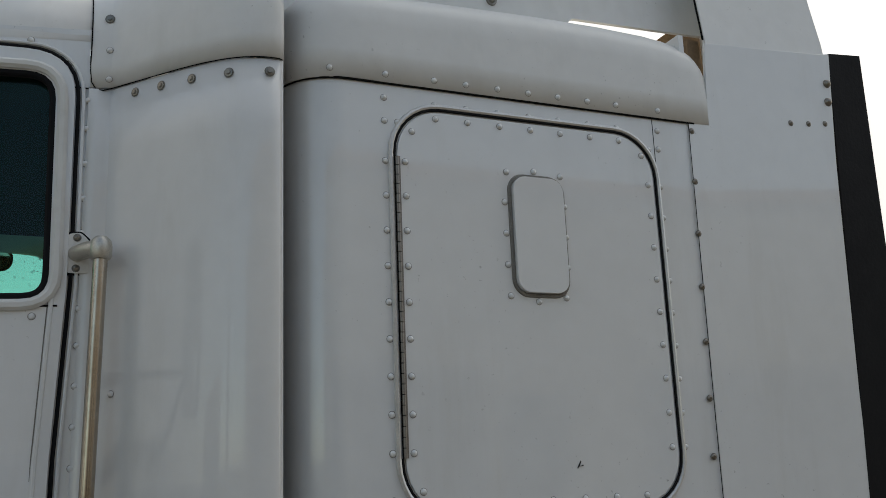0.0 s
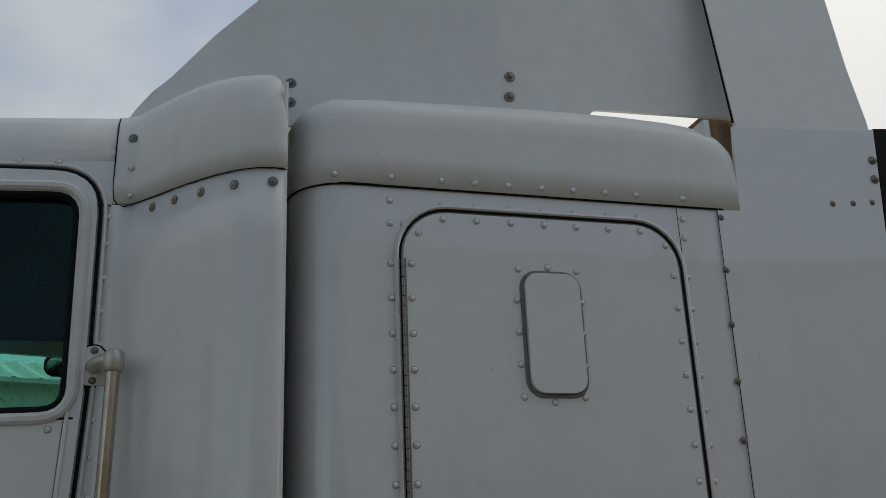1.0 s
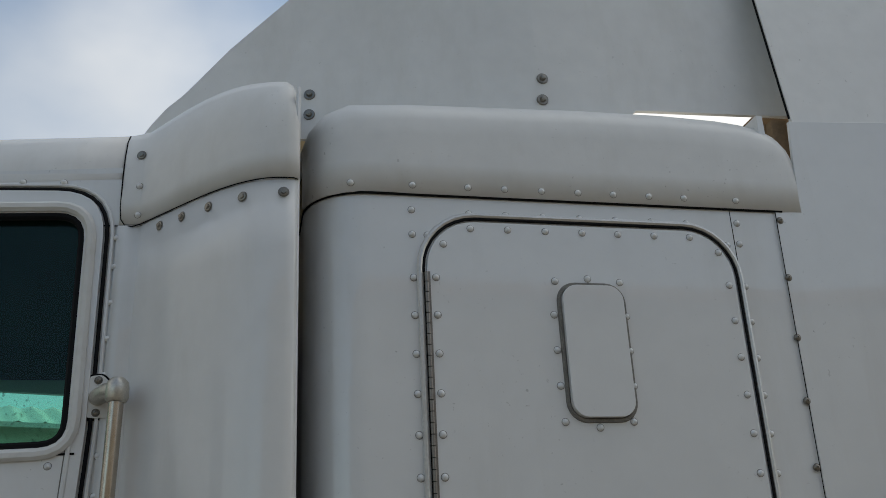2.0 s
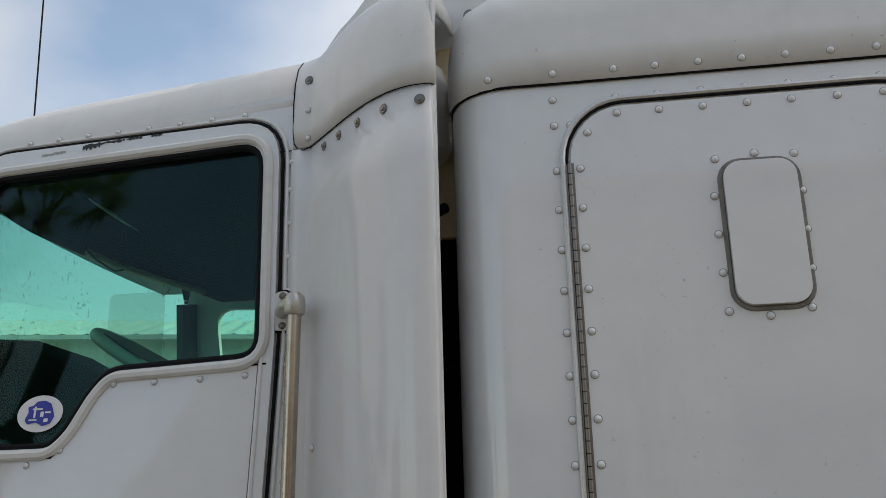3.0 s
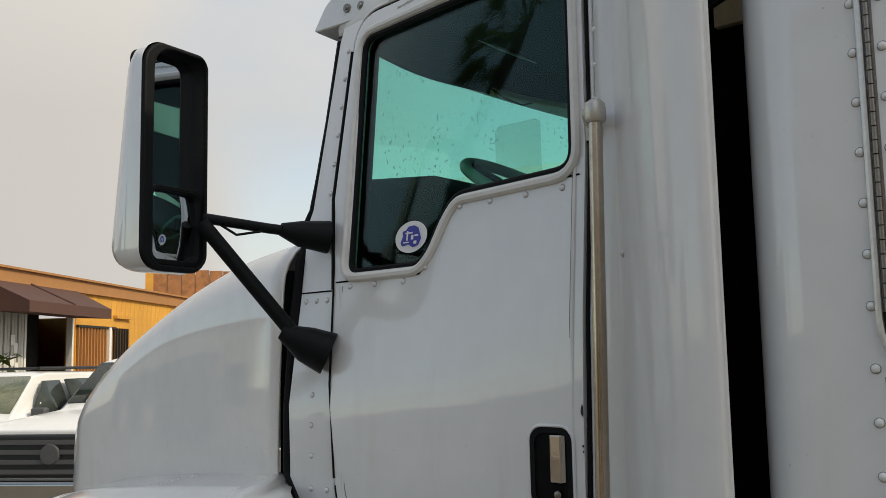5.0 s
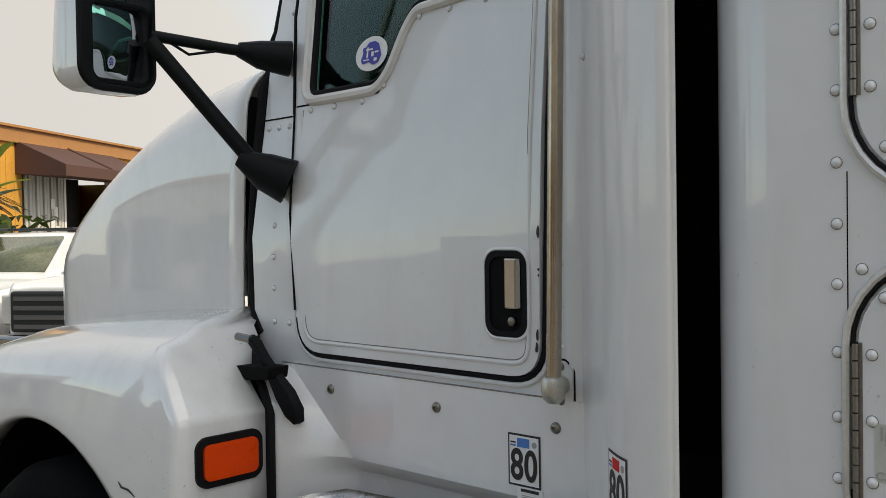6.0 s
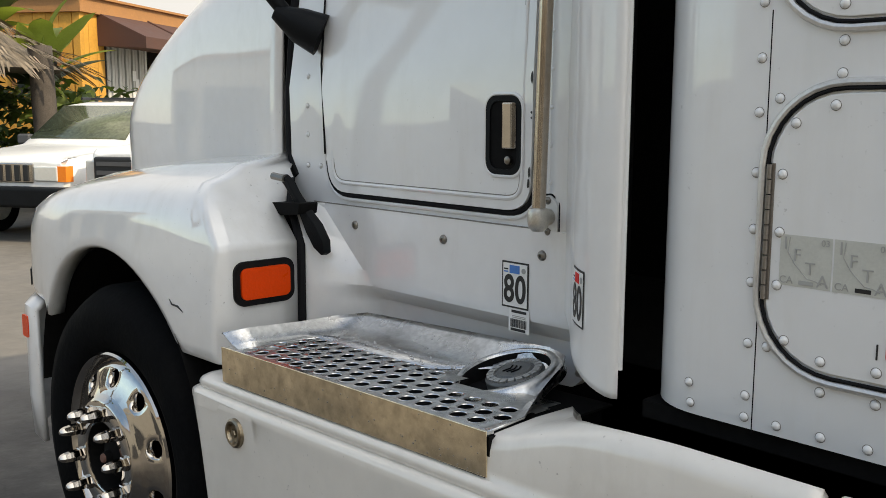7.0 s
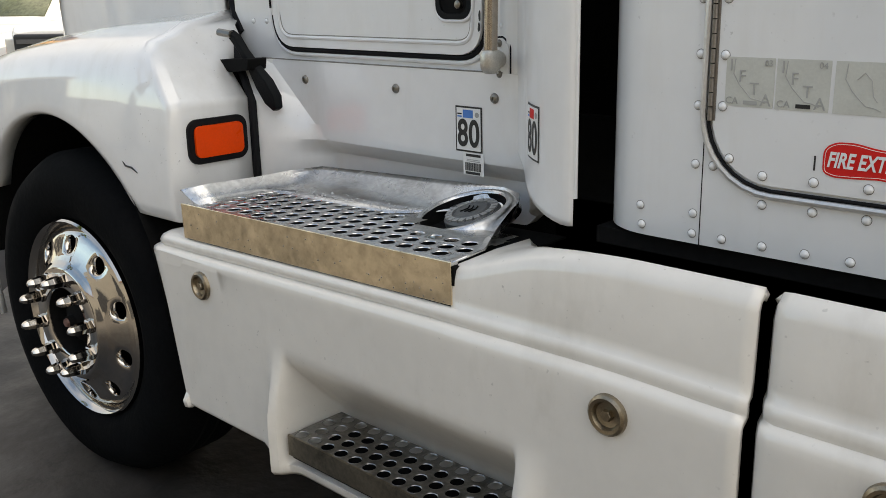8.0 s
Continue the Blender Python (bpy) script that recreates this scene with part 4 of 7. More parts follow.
# -- lower cowl panel under the door
def low_y(x, z):
    """The panel below the door: flat, with a wedge that folds out along a slanting ridge towards the fender."""
    xr = min(-1.20, -1.425 + 1.117 * max(0.0, 1.284 - z))
    xg = -1.392 - 0.045 * max(0.0, min(1.0, (z - 1.20) / 0.06))
    t = max(0.0, min(1.0, (xr - x) / max(0.01, xr - xg)))
    w = max(0.0, min(1.0, (z - 1.10) / 0.10))
    ease = lambda v: max(0.0, min(1.0, v)) ** 2 * (3 - 2 * max(0.0, min(1.0, v)))
    fold = 0.05 * ease((1.088 - z) / 0.055) * ease((x + 1.33) / 0.16) * ease((-0.515 - x) / 0.02)
    return 0.222 + fold - 0.100 * (w * t * (2 - t) + (1 - w) * t * t * (3 - 2 * t))


cowl = part("lower_cowl", skin(soften([(-1.385, 0.90), (-1.30, 0.91), (-0.56, 0.94), (-0.528, 0.97), (-0.514, 0.992), (-0.514, 1.285), (-1.43, 1.285), (-1.43, 1.255), (-1.392, 1.20)],
                                      [0.004, 0.02, 0.01, 0.006, 0.003, 0.003, 0.003, 0.004, 0.004, 0.01], 4),
                               (), low_y, 0.03, (0.97, 1.0, 1.03, 1.04, 1.05, 1.06, 1.07, 1.08, 1.09, 1.12, 1.15, 1.18, 1.21, 1.24, 1.265), (-1.41, -1.38, -1.36, -1.34, -1.32, -1.30, -1.28, -1.26, -1.24, -1.22, -1.20, -1.17, -1.14, -0.9, -0.7, -0.536, -0.529, -0.522),
                               [((-1.425, 1.284), (0.667, 0.745))]), FIBRE, truck, "white lower cowl panel below the door", angle=22)
part("cowl_gap", tube([(x, 0.2225, 1.2862) for x in (-1.46, -1.2, -0.9, -0.59)], 0.0019, 6), GRIME_SHADE, cowl)
SMALLBOLT = shared_mesh("cap_bolt", lathe([(0.0, -0.004), (0.0035, -0.004), (0.004, -0.007), (0.009, -0.006), (0.0115, -0.002), (0.012, 0.003)], 14), BOLT, 50)
rivets(cowl, [(-1.272, 1.236), (-0.925, 1.233), (-0.612, 1.230)], low_y, SMALLBOLT, "bolt")

# -- hood
HT = smooth_curve([(-1.62, 2.085), (-1.924, 2.05), (-2.2, 1.98), (-2.476, 1.88), (-2.752, 1.76), (-2.982, 1.63), (-3.166, 1.48), (-3.276, 1.3)])
HY = smooth_curve([(-1.64, 0.235), (-1.971, 0.26), (-2.523, 0.3), (-2.891, 0.35), (-3.075, 0.42), (-3.204, 0.56), (-3.278, 0.78)])
rows = []
for i in range(41):
    x = -1.645 - 1.633 * (i / 40) ** 0.85
    y0, zt = HY(x), HT(x)
    lean = 0.10
    row = []
    r = 0.16
    hs = max(1.3, zt - r)
    for k in range(7):
        z = 1.22 + (hs - 1.22) * k / 6
        row.append((x, y0 + lean * max(0, z - 1.45) ** 1.5 * 0.6, z))
    yb = row[-1][1]
    for k in range(1, 7):
        a = radians(15 * k)
        row.append((x, yb + r * (1 - math.cos(a)), hs + (zt - hs) * math.sin(a)))
    row.append((x, YC, zt + 0.04))
    rows.append(row + [(px, 2 * YC - py, pz) for px, py, pz in row[-2::-1]])
hood = part("hood", loft(rows), FIBRE, truck, "sloping white hood with a glossy finish", angle=60)
hood.modifiers.new("thick", "SOLIDIFY").thickness = 0.008
part("hood_seal", tube([(-1.560, 0.235, 1.35), (-1.608, 0.245, 1.43), (-1.612, 0.25, 1.6), (-1.617, 0.272, 1.8), (-1.625, 0.305, 2.0), (-1.64, 0.36, 2.09)], 0.015, 8), BLACK, truck, "black rubber hood seal")

# -- front fender with its wheel arch
AX, AZ, ARX, ARZ = -2.03, 0.60, 0.56, 0.525


def arch(x):
    u = (x - AX) / ARX
    return AZ + ARZ * math.sqrt(max(0.0, 1 - u * u))


TOPZ = smooth_curve([(-3.12, 1.06), (-3.05, 1.125), (-2.95, 1.185), (-2.8, 1.232), (-2.65, 1.265), (-2.4, 1.306), (-1.85, 1.352), (-1.5, 1.365), (-1.40, 1.365)])
OUT = smooth_curve([(-3.12, 0.22), (-3.07, 0.10), (-2.99, 0.0), (-2.87, -0.075), (-2.7, -0.125), (-2.4, -0.16), (-2.0, -0.168), (-1.7, -0.158), (-1.42, -0.140)])
rows = []
fx = [-3.12, -3.09, -3.05, -3.0, -2.94, -2.87, -2.79, -2.71, -2.64, -2.575] + [-2.53 + 0.045 * i for i in range(22)] + [-1.55, -1.515]


def rear_x(z):
    """The fender's rear end: upright below, chamfered back towards the top."""
    return -1.384 - 0.150 * max(0.0, min(1.0, (z - 1.192) / 0.160))


def fender_row(x, rear=False):
    o, zt = OUT(x), TOPZ(x)
    yb = min(0.45, HY(x) + 0.02)
    if x < -2.56:
        zb = 0.88
    else:
        zb = max(0.893, arch(x)) if x > -1.75 else arch(x)
    row = [(yb, zt + 0.05), (yb * 0.5 + o * 0.5, zt + 0.022), (o + 0.10, zt - 0.004), (o + 0.045, zt - 0.02), (o + 0.012, zt - 0.05), (o + 0.003, zt - 0.09)]
    z0 = zt - 0.09
    row += [(o, z0 + (zb - z0) * f) for f in (0.12, 0.19, 0.215, 0.25, 0.45, 0.7, 0.9)]
    row += [(o + 0.004, zb + 0.006), (o + 0.014, zb), (o + 0.06, zb + 0.004)]
    out = []
    for i, (y, z) in enumerate(row):
        y += 0.22 * max(0.0, z - 1.06) ** 1.3 * (i > 1)
        lim = -1.615 if i == 0 else -1.55 if i == 1 else rear_x(z)
        out.append(((lim if rear else min(x, lim - 0.045)), y, z))
    return out


for x in fx:
    rows.append(fender_row(x))
edge = fender_row(-1.46, True)
for dx, dz, dy in ((-0.036, 0.0, 0.0), (-0.018, 0.002, 0.0005), (-0.006, 0.007, 0.003), (0.0, 0.016, 0.010)):
    rows.append([(x + dx, y + dy, z - dz * max(0.0, 1 - i / 5)) for i, (x, y, z) in enumerate(edge)])
edge = rows[-1]
for k in (0.3, 0.65, 1.0):
    rows.append([(x + 0.004 * k, (y + (0.108 + 0.092 * max(0.0, min(1.0, (z - 1.285) / 0.025)) - y) * k) if i > 1 else y + (0.20 - y) * k * (i == 1), z) for i, (x, y, z) in enumerate(edge)])
fender = part("fender", loft(rows), FIBRE, truck, "white moulded front fender with a wheel arch", angle=80)
fender.modifiers.new("thick", "SOLIDIFY").thickness = 0.01
part("fender_seal", tube([(-1.375, 0.118, 0.90), (-1.374, 0.118, 1.18), (-1.41, 0.125, 1.235), (-1.45, 0.135, 1.28), (-1.54, 0.20, 1.345)], 0.011, 8), BLACK, truck)
# near-black sheets and plugs: shade of the hollow hood and arch, as colour
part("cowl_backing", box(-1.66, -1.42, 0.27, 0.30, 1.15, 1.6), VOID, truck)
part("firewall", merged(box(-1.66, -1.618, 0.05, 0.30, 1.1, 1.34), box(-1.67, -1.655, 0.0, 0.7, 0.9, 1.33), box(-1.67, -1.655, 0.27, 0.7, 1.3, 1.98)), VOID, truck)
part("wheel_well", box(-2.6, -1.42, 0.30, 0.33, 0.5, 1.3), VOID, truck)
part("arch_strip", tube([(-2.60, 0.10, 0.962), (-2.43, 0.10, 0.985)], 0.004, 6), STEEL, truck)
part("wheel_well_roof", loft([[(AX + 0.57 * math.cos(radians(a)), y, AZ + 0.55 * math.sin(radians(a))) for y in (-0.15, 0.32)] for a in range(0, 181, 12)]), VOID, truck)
part("bumper", loft([[(x, o, 0.35), (x, o - 0.01, 0.5), (x, o - 0.01, 0.84), (x, o + 0.03, 0.87)] for x, o in ((-2.66, -0.14), (-2.78, -0.13), (-2.92, -0.06), (-3.1, 0.08), (-3.28, 0.3), (-3.42, 0.7), (-3.46, YC), (-3.42, 2 * YC - 0.7), (-3.28, 2 * YC - 0.3), (-3.1, 2 * YC - 0.08), (-2.92, 2 * YC + 0.06), (-2.66, 2 * YC + 0.14))]),
     FIBRE, truck, "white front bumper end").modifiers.new("thick", "SOLIDIFY").thickness = 0.02
part("bumper_lamp", skin(rrect(-2.80, -2.74, 0.72, 0.80, 0.01, 3), thick=0.01, yf=lambda x, z: -0.146), AMBER, truck)

# marker lamp on the fender's rear face
lamp_m = Matrix.Translation((-1.388, 0.005, 1.095)) @ Matrix.Rotation(radians(90), 4, "Z")


def placed(bm, m):
    bmesh.ops.transform(bm, matrix=m, verts=bm.verts[:])
    return bm


lampb = part("marker_lamp", placed(skin(rrect(-0.090, 0.090, -0.058, 0.058, 0.030, 7), thick=0.02, yf=lambda x, z: -0.014), lamp_m), BLACK, truck, "amber side marker lamp in a black rubber bezel", bevel=0.006)
part("lens", placed(skin(rrect(-0.073, 0.073, -0.041, 0.041, 0.016, 5), thick=0.012, yf=lambda x, z: -0.021), lamp_m), AMBER, lampb, "amber plastic lens", bevel=0.005)

# rubber hood latch
strap = [(-1.455, 0.080, 1.352, 0.014), (-1.44, 0.088, 1.335, 0.020), (-1.42, 0.098, 1.300, 0.016), (-1.39, 0.104, 1.26, 0.024), (-1.358, 0.110, 1.215, 0.042), (-1.333, 0.116, 1.175, 0.040), (-1.320, 0.122, 1.150, 0.014)]
strap = [(x + 0.02, y + 0.022, z + 0.012, w) for x, y, z, w in strap]
latch = part("hood_latch", loft([[(x - w * 0.75, y + 0.012, z - w * 0.35), (x - w * 0.5, y - 0.010, z - w * 0.25), (x + w * 0.5, y - 0.010, z + w * 0.25), (x + w * 0.75, y + 0.012, z + w * 0.35)] for x, y, z, w in strap], close_v=True, caps=True), PLASTIC, truck,
             "black rubber hood latch strap", bevel=0.004)
part("latch_pin", tube([(-1.465, 0.092, 1.362), (-1.42, 0.10, 1.357)], 0.010, 8), BOLT, latch)
part("latch_recess", skin(soften([(-1.49, 1.289), (-1.345, 1.296), (-1.352, 1.266), (-1.437, 1.257)], 0.006, 3), thick=0.06, yf=lambda x, z: 0.094), VOID, truck)

# -- wheel
WX, WY, WZ = -1.955, -0.165, 0.507


def build_wheel():
    w = part("front_wheel", lathe([(0.30, 0.02), (0.32, -0.012), (0.36, -0.030), (0.42, -0.034), (0.47, -0.020), (0.495, 0.012), (0.512, 0.04), (0.512, 0.235), (0.49, 0.27), (0.42, 0.29), (0.30, 0.26)], 64,
                                   (WX, WY + 0.02, WZ)), TYRE, truck, "front wheel with a worn black tyre")
    grooves = merged(*[lathe([(0.5135, a), (0.5135, a + 0.012)], 48, (WX, WY + 0.02, WZ)) for a in (0.085, 0.135, 0.185)])
    part("tread_groove", grooves, VOID, w)
    part("rim", lathe([(0.29, 0.10), (0.286, 0.03), (0.296, 0.004), (0.306, -0.006), (0.312, 0.0), (0.313, 0.016)], 64, (WX, WY, WZ)), CHROME, w, "polished aluminium rim")
    # disc with ten round hand holes, bulging outwards towards the hub
    hgt = smooth_curve([(0.104, 0.0), (0.108, -0.042), (0.115, -0.047), (0.165, -0.047), (0.176, -0.043), (0.184, -0.033), (0.20, -0.022), (0.225, -0.010), (0.25, 0.0), (0.275, 0.012), (0.289, 0.03)])
    bm = bmesh.new()

    def at(a, r, push=0.0):
        return bm.verts.new((WX + r * math.cos(a), WY + hgt(r) + push, WZ + r * math.sin(a)))
    r0, r1, rc, rh = 0.192, 0.284, 0.238, 0.026
    half = math.pi / 10
    for k in range(10):
        a0 = (k + 0.5) * math.tau / 10
        rings = []
        n = 32
        for f, push in ((1.0, 0.0), (0.66, 0.0), (0.33, 0.0), (0.08, 0.0), (0.0, 0.004), (-0.06, 0.02)):
            ring = []
            for i in range(n):
                b = math.tau * i / n
                c, s_ = math.cos(b), math.sin(b)
                q = 1 / max(abs(c), abs(s_))
                sa, sr = c * q * half, rc + s_ * q * (r1 - r0) / 2
                ha, hr = c * rh / rc, rc + s_ * rh
                ring.append(at(a0 + ha + (sa - ha) * max(f, 0) + (c * rh / rc) * min(f, 0), hr + (sr - hr) * max(f, 0) + s_ * rh * min(f, 0), push))
            rings.append(ring)
        for p, q_ in zip(rings, rings[1:]):
            for i in range(n):
                bm.faces.new((p[i], p[(i + 1) % n], q_[(i + 1) % n], q_[i]))
    n = 80
    for ra, rb in ((0.108, 0.115), (0.115, 0.14), (0.14, 0.165), (0.165, 0.171), (0.171, 0.176), (0.176, 0.184), (0.184, 0.192), (0.284, 0.289)):
        for i in range(n):
            a, b = math.tau * i / n, math.tau * (i + 1) / n
            bm.faces.new((at(a, ra), at(b, ra), at(b, rb), at(a, rb)))
    bmesh.ops.remove_doubles(bm, verts=bm.verts[:], dist=2e-4)
    part("wheel_disc", bm, CHROME, w, "polished wheel disc with round holes", angle=50)
    # near-black disc behind the hand holes, its colour standing for their shade
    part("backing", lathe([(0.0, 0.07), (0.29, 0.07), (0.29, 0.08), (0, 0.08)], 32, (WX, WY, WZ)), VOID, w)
    part("hub", lathe([(0.0, -0.045), (0.018, -0.045), (0.022, -0.028), (0.065, -0.012), (0.08, 0.012), (0.104, 0.02), (0.107, -0.036), (0.109, -0.0435)], 32, (WX, WY, WZ)), VOID, w, "dark recessed hub")
    part("hub_cap", lathe([(0.0, -0.052), (0.012, -0.052), (0.016, -0.04)], 12, (WX, WY, WZ)), mat("rusty_plug", (0.16, 0.08, 0.06), 0.6), w)
    nut = shared_mesh("lug_nut", lathe([(0.0, -0.074), (0.006, -0.073), (0.0115, -0.067), (0.0152, -0.055), (0.0165, -0.042), (0.0178, -0.038), (0.0182, -0.014), (0.022, -0.011), (0.0225, 0.0)], 6), CHROME, 35)
    for k in range(10):
        a = (k + 0.25) * math.tau / 10
        o = new("lug_nut", nut)
        o.matrix_basis = Matrix.Translation((WX + 0.143 * math.cos(a), WY - 0.047, WZ + 0.143 * math.sin(a)))
        o.parent = w

    pivot = Vector((WX, WY, WZ))
    w.matrix_basis = Matrix.Translation(pivot) @ Matrix.Rotation(radians(3.5), 4, "Z") @ Matrix.Translation(-pivot)


build_wheel()

# -- step deck: perforated plate with raised lips, polished front plate
def perforated(x0, x1, y0, z, pitch, rows_n, r, keep=lambda x, y: True, lip=0.0014):
    """A plate with staggered rows of round holes, each with a raised rim."""
    bm = bmesh.new()
    dy_ = pitch * 0.866
    n = 12
    nx = int((x1 - x0) / pitch)
    for j in range(rows_n):
        sh = pitch / 2 if j % 2 else 0.0
        cy = y0 + (j + 0.5) * dy_
        if sh:
            vs = [bm.verts.new(p) for p in ((x0, cy - dy_ / 2, z), (x0 + sh, cy - dy_ / 2, z), (x0 + sh, cy + dy_ / 2, z), (x0, cy + dy_ / 2, z))]
            bm.faces.new(vs)
        xe = x0 + sh + nx * pitch
        m = nx if xe <= x1 + pitch * 0.3 else nx - 1
        for i in range(m):
            cx = x0 + sh + (i + 0.5) * pitch
            sq, rim, top, inn = [], [], [], []
            for k in range(n):
                a = math.tau * k / n + math.pi / n
                c, s = math.cos(a), math.sin(a)
                q = 1 / max(abs(c), abs(s))
                sq.append(bm.verts.new((cx + c * q * pitch / 2, cy + s * q * dy_ / 2, z)))
            if keep(cx, cy) is None:
                continue
            if not keep(cx, cy):
                bm.faces.new(sq)
                continue
            for k in range(n):
                a = math.tau * k / n + math.pi / n
                c, s = math.cos(a), math.sin(a)
                rim.append(bm.verts.new((cx + c * r * 1.20, cy + s * r * 1.20, z + 0.0003)))
                top.append(bm.verts.new((cx + c * r * 1.06, cy + s * r * 1.06, z + lip)))
                inn.append(bm.verts.new((cx + c * r * 0.98, cy + s * r * 0.98, z + lip - 0.0018)))
            for k in range(n):
                k2 = (k + 1) % n
                bm.faces.new((sq[k], sq[k2], rim[k2], rim[k]))
                bm.faces.new((rim[k], rim[k2], top[k2], top[k]))
                bm.faces.new((top[k], top[k2], inn[k2], inn[k]))
        xe = x0 + sh + m * pitch
        if x1 - xe > 1e-4:
            bm.faces.new([bm.verts.new(p) for p in ((xe, cy - dy_ / 2, z), (x1, cy - dy_ / 2, z), (x1, cy + dy_ / 2, z), (xe, cy + dy_ / 2, z))])
    bmesh.ops.remove_doubles(bm, verts=bm.verts[:], dist=1e-5)
    return bm


DX0, DX1, DF, DB, DZ = -1.281, -0.3775, -0.176, 0.185, 0.968
deck = part("step_deck", perforated(-1.232, -0.402, -0.161, DZ, 0.048, 5, 0.0165, lambda x, y: None if math.hypot(x + 0.605, y - 0.105) < 0.088 else not (x > -0.70 and y > -0.035 + 0.35 * max(0.0, -0.60 - x)), 0.0016), CAST, truck, "perforated aluminium step deck with a raised rim")
part("deck_edge", skin([(DX0 + 0.002, DZ - 0.006), (DX1 - 0.002, DZ - 0.006), (DX1 - 0.002, DZ), (DX0 + 0.002, DZ)], thick=0.018, yf=lambda x, z: DF), CAST, deck)
def deck_lip():
    base = [(DX0 - 0.006, DF + 0.004), (DX0 - 0.004, -0.10), (-1.252, 0.03), (-1.236, 0.13), (-1.20, 0.205), (-0.90, 0.214), (-0.76, 0.214), (-0.68, 0.213), (-0.575, 0.211), (-0.515, 0.19), (-0.470, 0.13), (-0.440, 0.06), (-0.418, 0.0), (DX1 - 0.004, -0.08), (DX1 - 0.004, DF + 0.004)]
    inner = [(-1.232, DF + 0.015), (-1.232, -0.09), (-1.215, 0.015), (-1.195, 0.045), (-1.13, 0.047), (-0.90, 0.047), (-0.77, 0.047), (-0.715, 0.10), (-0.64, 0.18), (-0.548, 0.170), (-0.495, 0.112), (-0.466, 0.054), (-0.446, -0.004), (-0.402, -0.08), (-0.402, DF + 0.015)]
    hgt = [0.036, 0.037, 0.038, 0.041, 0.043, 0.047, 0.049, 0.051, 0.052, 0.049, 0.045, 0.038, 0.024, 0.006, 0.001]
    rows_ = []
    for (bx, by), (ix, iy), h in zip(base, inner, hgt):
        d = Vector((bx - ix, by - iy))
        k = 1.0 if iy < 0.03 and ix < -1.1 else 0.0      # the left flank is a straight slope, the back a hollow
        f1, f2, f3 = (0.30, 0.62, 0.88) if k else (0.04, 0.33, 0.82)
        rows_.append([(ix, iy, DZ), (ix + d.x * 0.40, iy + d.y * 0.40, DZ + h * f1), (ix + d.x * 0.70, iy + d.y * 0.70, DZ + h * f2), (ix + d.x * 0.91, iy + d.y * 0.91, DZ + h * f3), (bx, by, DZ + h), (bx + d.x * 0.05, by + d.y * 0.05, DZ + h - 0.004)])
    return loft(rows_)


lip = part("deck_rim", deck_lip(), CAST, deck, "dished cast rim of the deck", angle=70)
lip.modifiers.new("thick", "SOLIDIFY").thickness = 0.002
part("deck_floor", box(-1.22, -0.70, 0.03, 0.19, DZ - 0.008, DZ - 0.0025), CAST, deck)
part("deck_margin", box(DX0 + 0.006, DX1 - 0.006, DF + 0.002, -0.158, DZ - 0.004, DZ - 0.0003), CAST, deck)
part("front_plate", skin([(DX0, 0.884), (DX1, 0.888), (DX1, DZ + 0.003), (DX0, DZ + 0.003)], thick=0.004, yf=lambda x, z: DF - 0.004), POLISH, deck, "polished stainless kick plate", bevel=0.0015)
# black strip showing below and right of the plate as its shadow line
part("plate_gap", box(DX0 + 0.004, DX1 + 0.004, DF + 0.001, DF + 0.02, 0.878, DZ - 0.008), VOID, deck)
# near-black sheet under the deck, added as the shade in its holes
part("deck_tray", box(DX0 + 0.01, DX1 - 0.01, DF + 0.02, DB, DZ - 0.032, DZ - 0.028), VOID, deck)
# filler cap in its well
CX, CY = -0.605, 0.105
WELL = Matrix.Translation((CX, CY, DZ + 0.016)) @ Matrix.Rotation(radians(14), 4, "X") @ Matrix.Rotation(radians(-5), 4, "Y")
part("filler_well", placed(lathe([(0.126, -0.026), (0.122, -0.014), (0.117, -0.004), (0.112, 0.002), (0.106, 0.004), (0.100, 0.003), (0.097, -0.002)], 40, (0, 0, 0), "z"), WELL), CAST, deck, "raised collar of the filler well", angle=70)
# wall and floor are near-black: the well's shade is in their colour
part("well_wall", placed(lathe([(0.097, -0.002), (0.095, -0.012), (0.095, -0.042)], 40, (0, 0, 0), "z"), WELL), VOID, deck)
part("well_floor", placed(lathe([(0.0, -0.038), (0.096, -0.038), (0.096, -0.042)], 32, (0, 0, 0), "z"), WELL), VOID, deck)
CAPM = WELL @ Matrix.Translation((0.016, 0.010, -0.004))
fc = part("filler_cap", placed(lathe([(0.0, 0.003), (0.036, 0.004), (0.040, 0.0), (0.060, -0.001), (0.064, -0.006), (0.064, -0.03)], 32, (0, 0, 0), "z"), CAPM), mat("grey_cap_metal", (0.12, 0.125, 0.125), 0.5, 0.5, var=0.2, scale=30), deck,
          "knurled grey filler cap")
TOOTH = shared_mesh("cap_tooth", box(-0.0065, 0.0065, -0.0075, 0.0075, -0.003, 0.003), mat("cap_tooth_metal", (0.42, 0.42, 0.41), 0.45, 0.7, var=0.2, scale=40))
for k in range(20):
    a = math.tau * k / 20
    tooth = new("cap_tooth", TOOTH)
    tooth.matrix_basis = CAPM @ Matrix.Translation((0.0515 * math.cos(a), 0.0515 * math.sin(a), 0.0)) @ Matrix.Rotation(a + math.pi / 2, 4, "Z")
    tooth.parent = fc
for k in range(3):
    part("cap_mark", placed(tube([(-0.018 + 0.012 * k, -0.016, 0.0045), (-0.010 + 0.012 * k, 0.0, 0.0045), (-0.016 + 0.012 * k, 0.014, 0.0045)], 0.0016, 5), CAPM), VOID, fc)

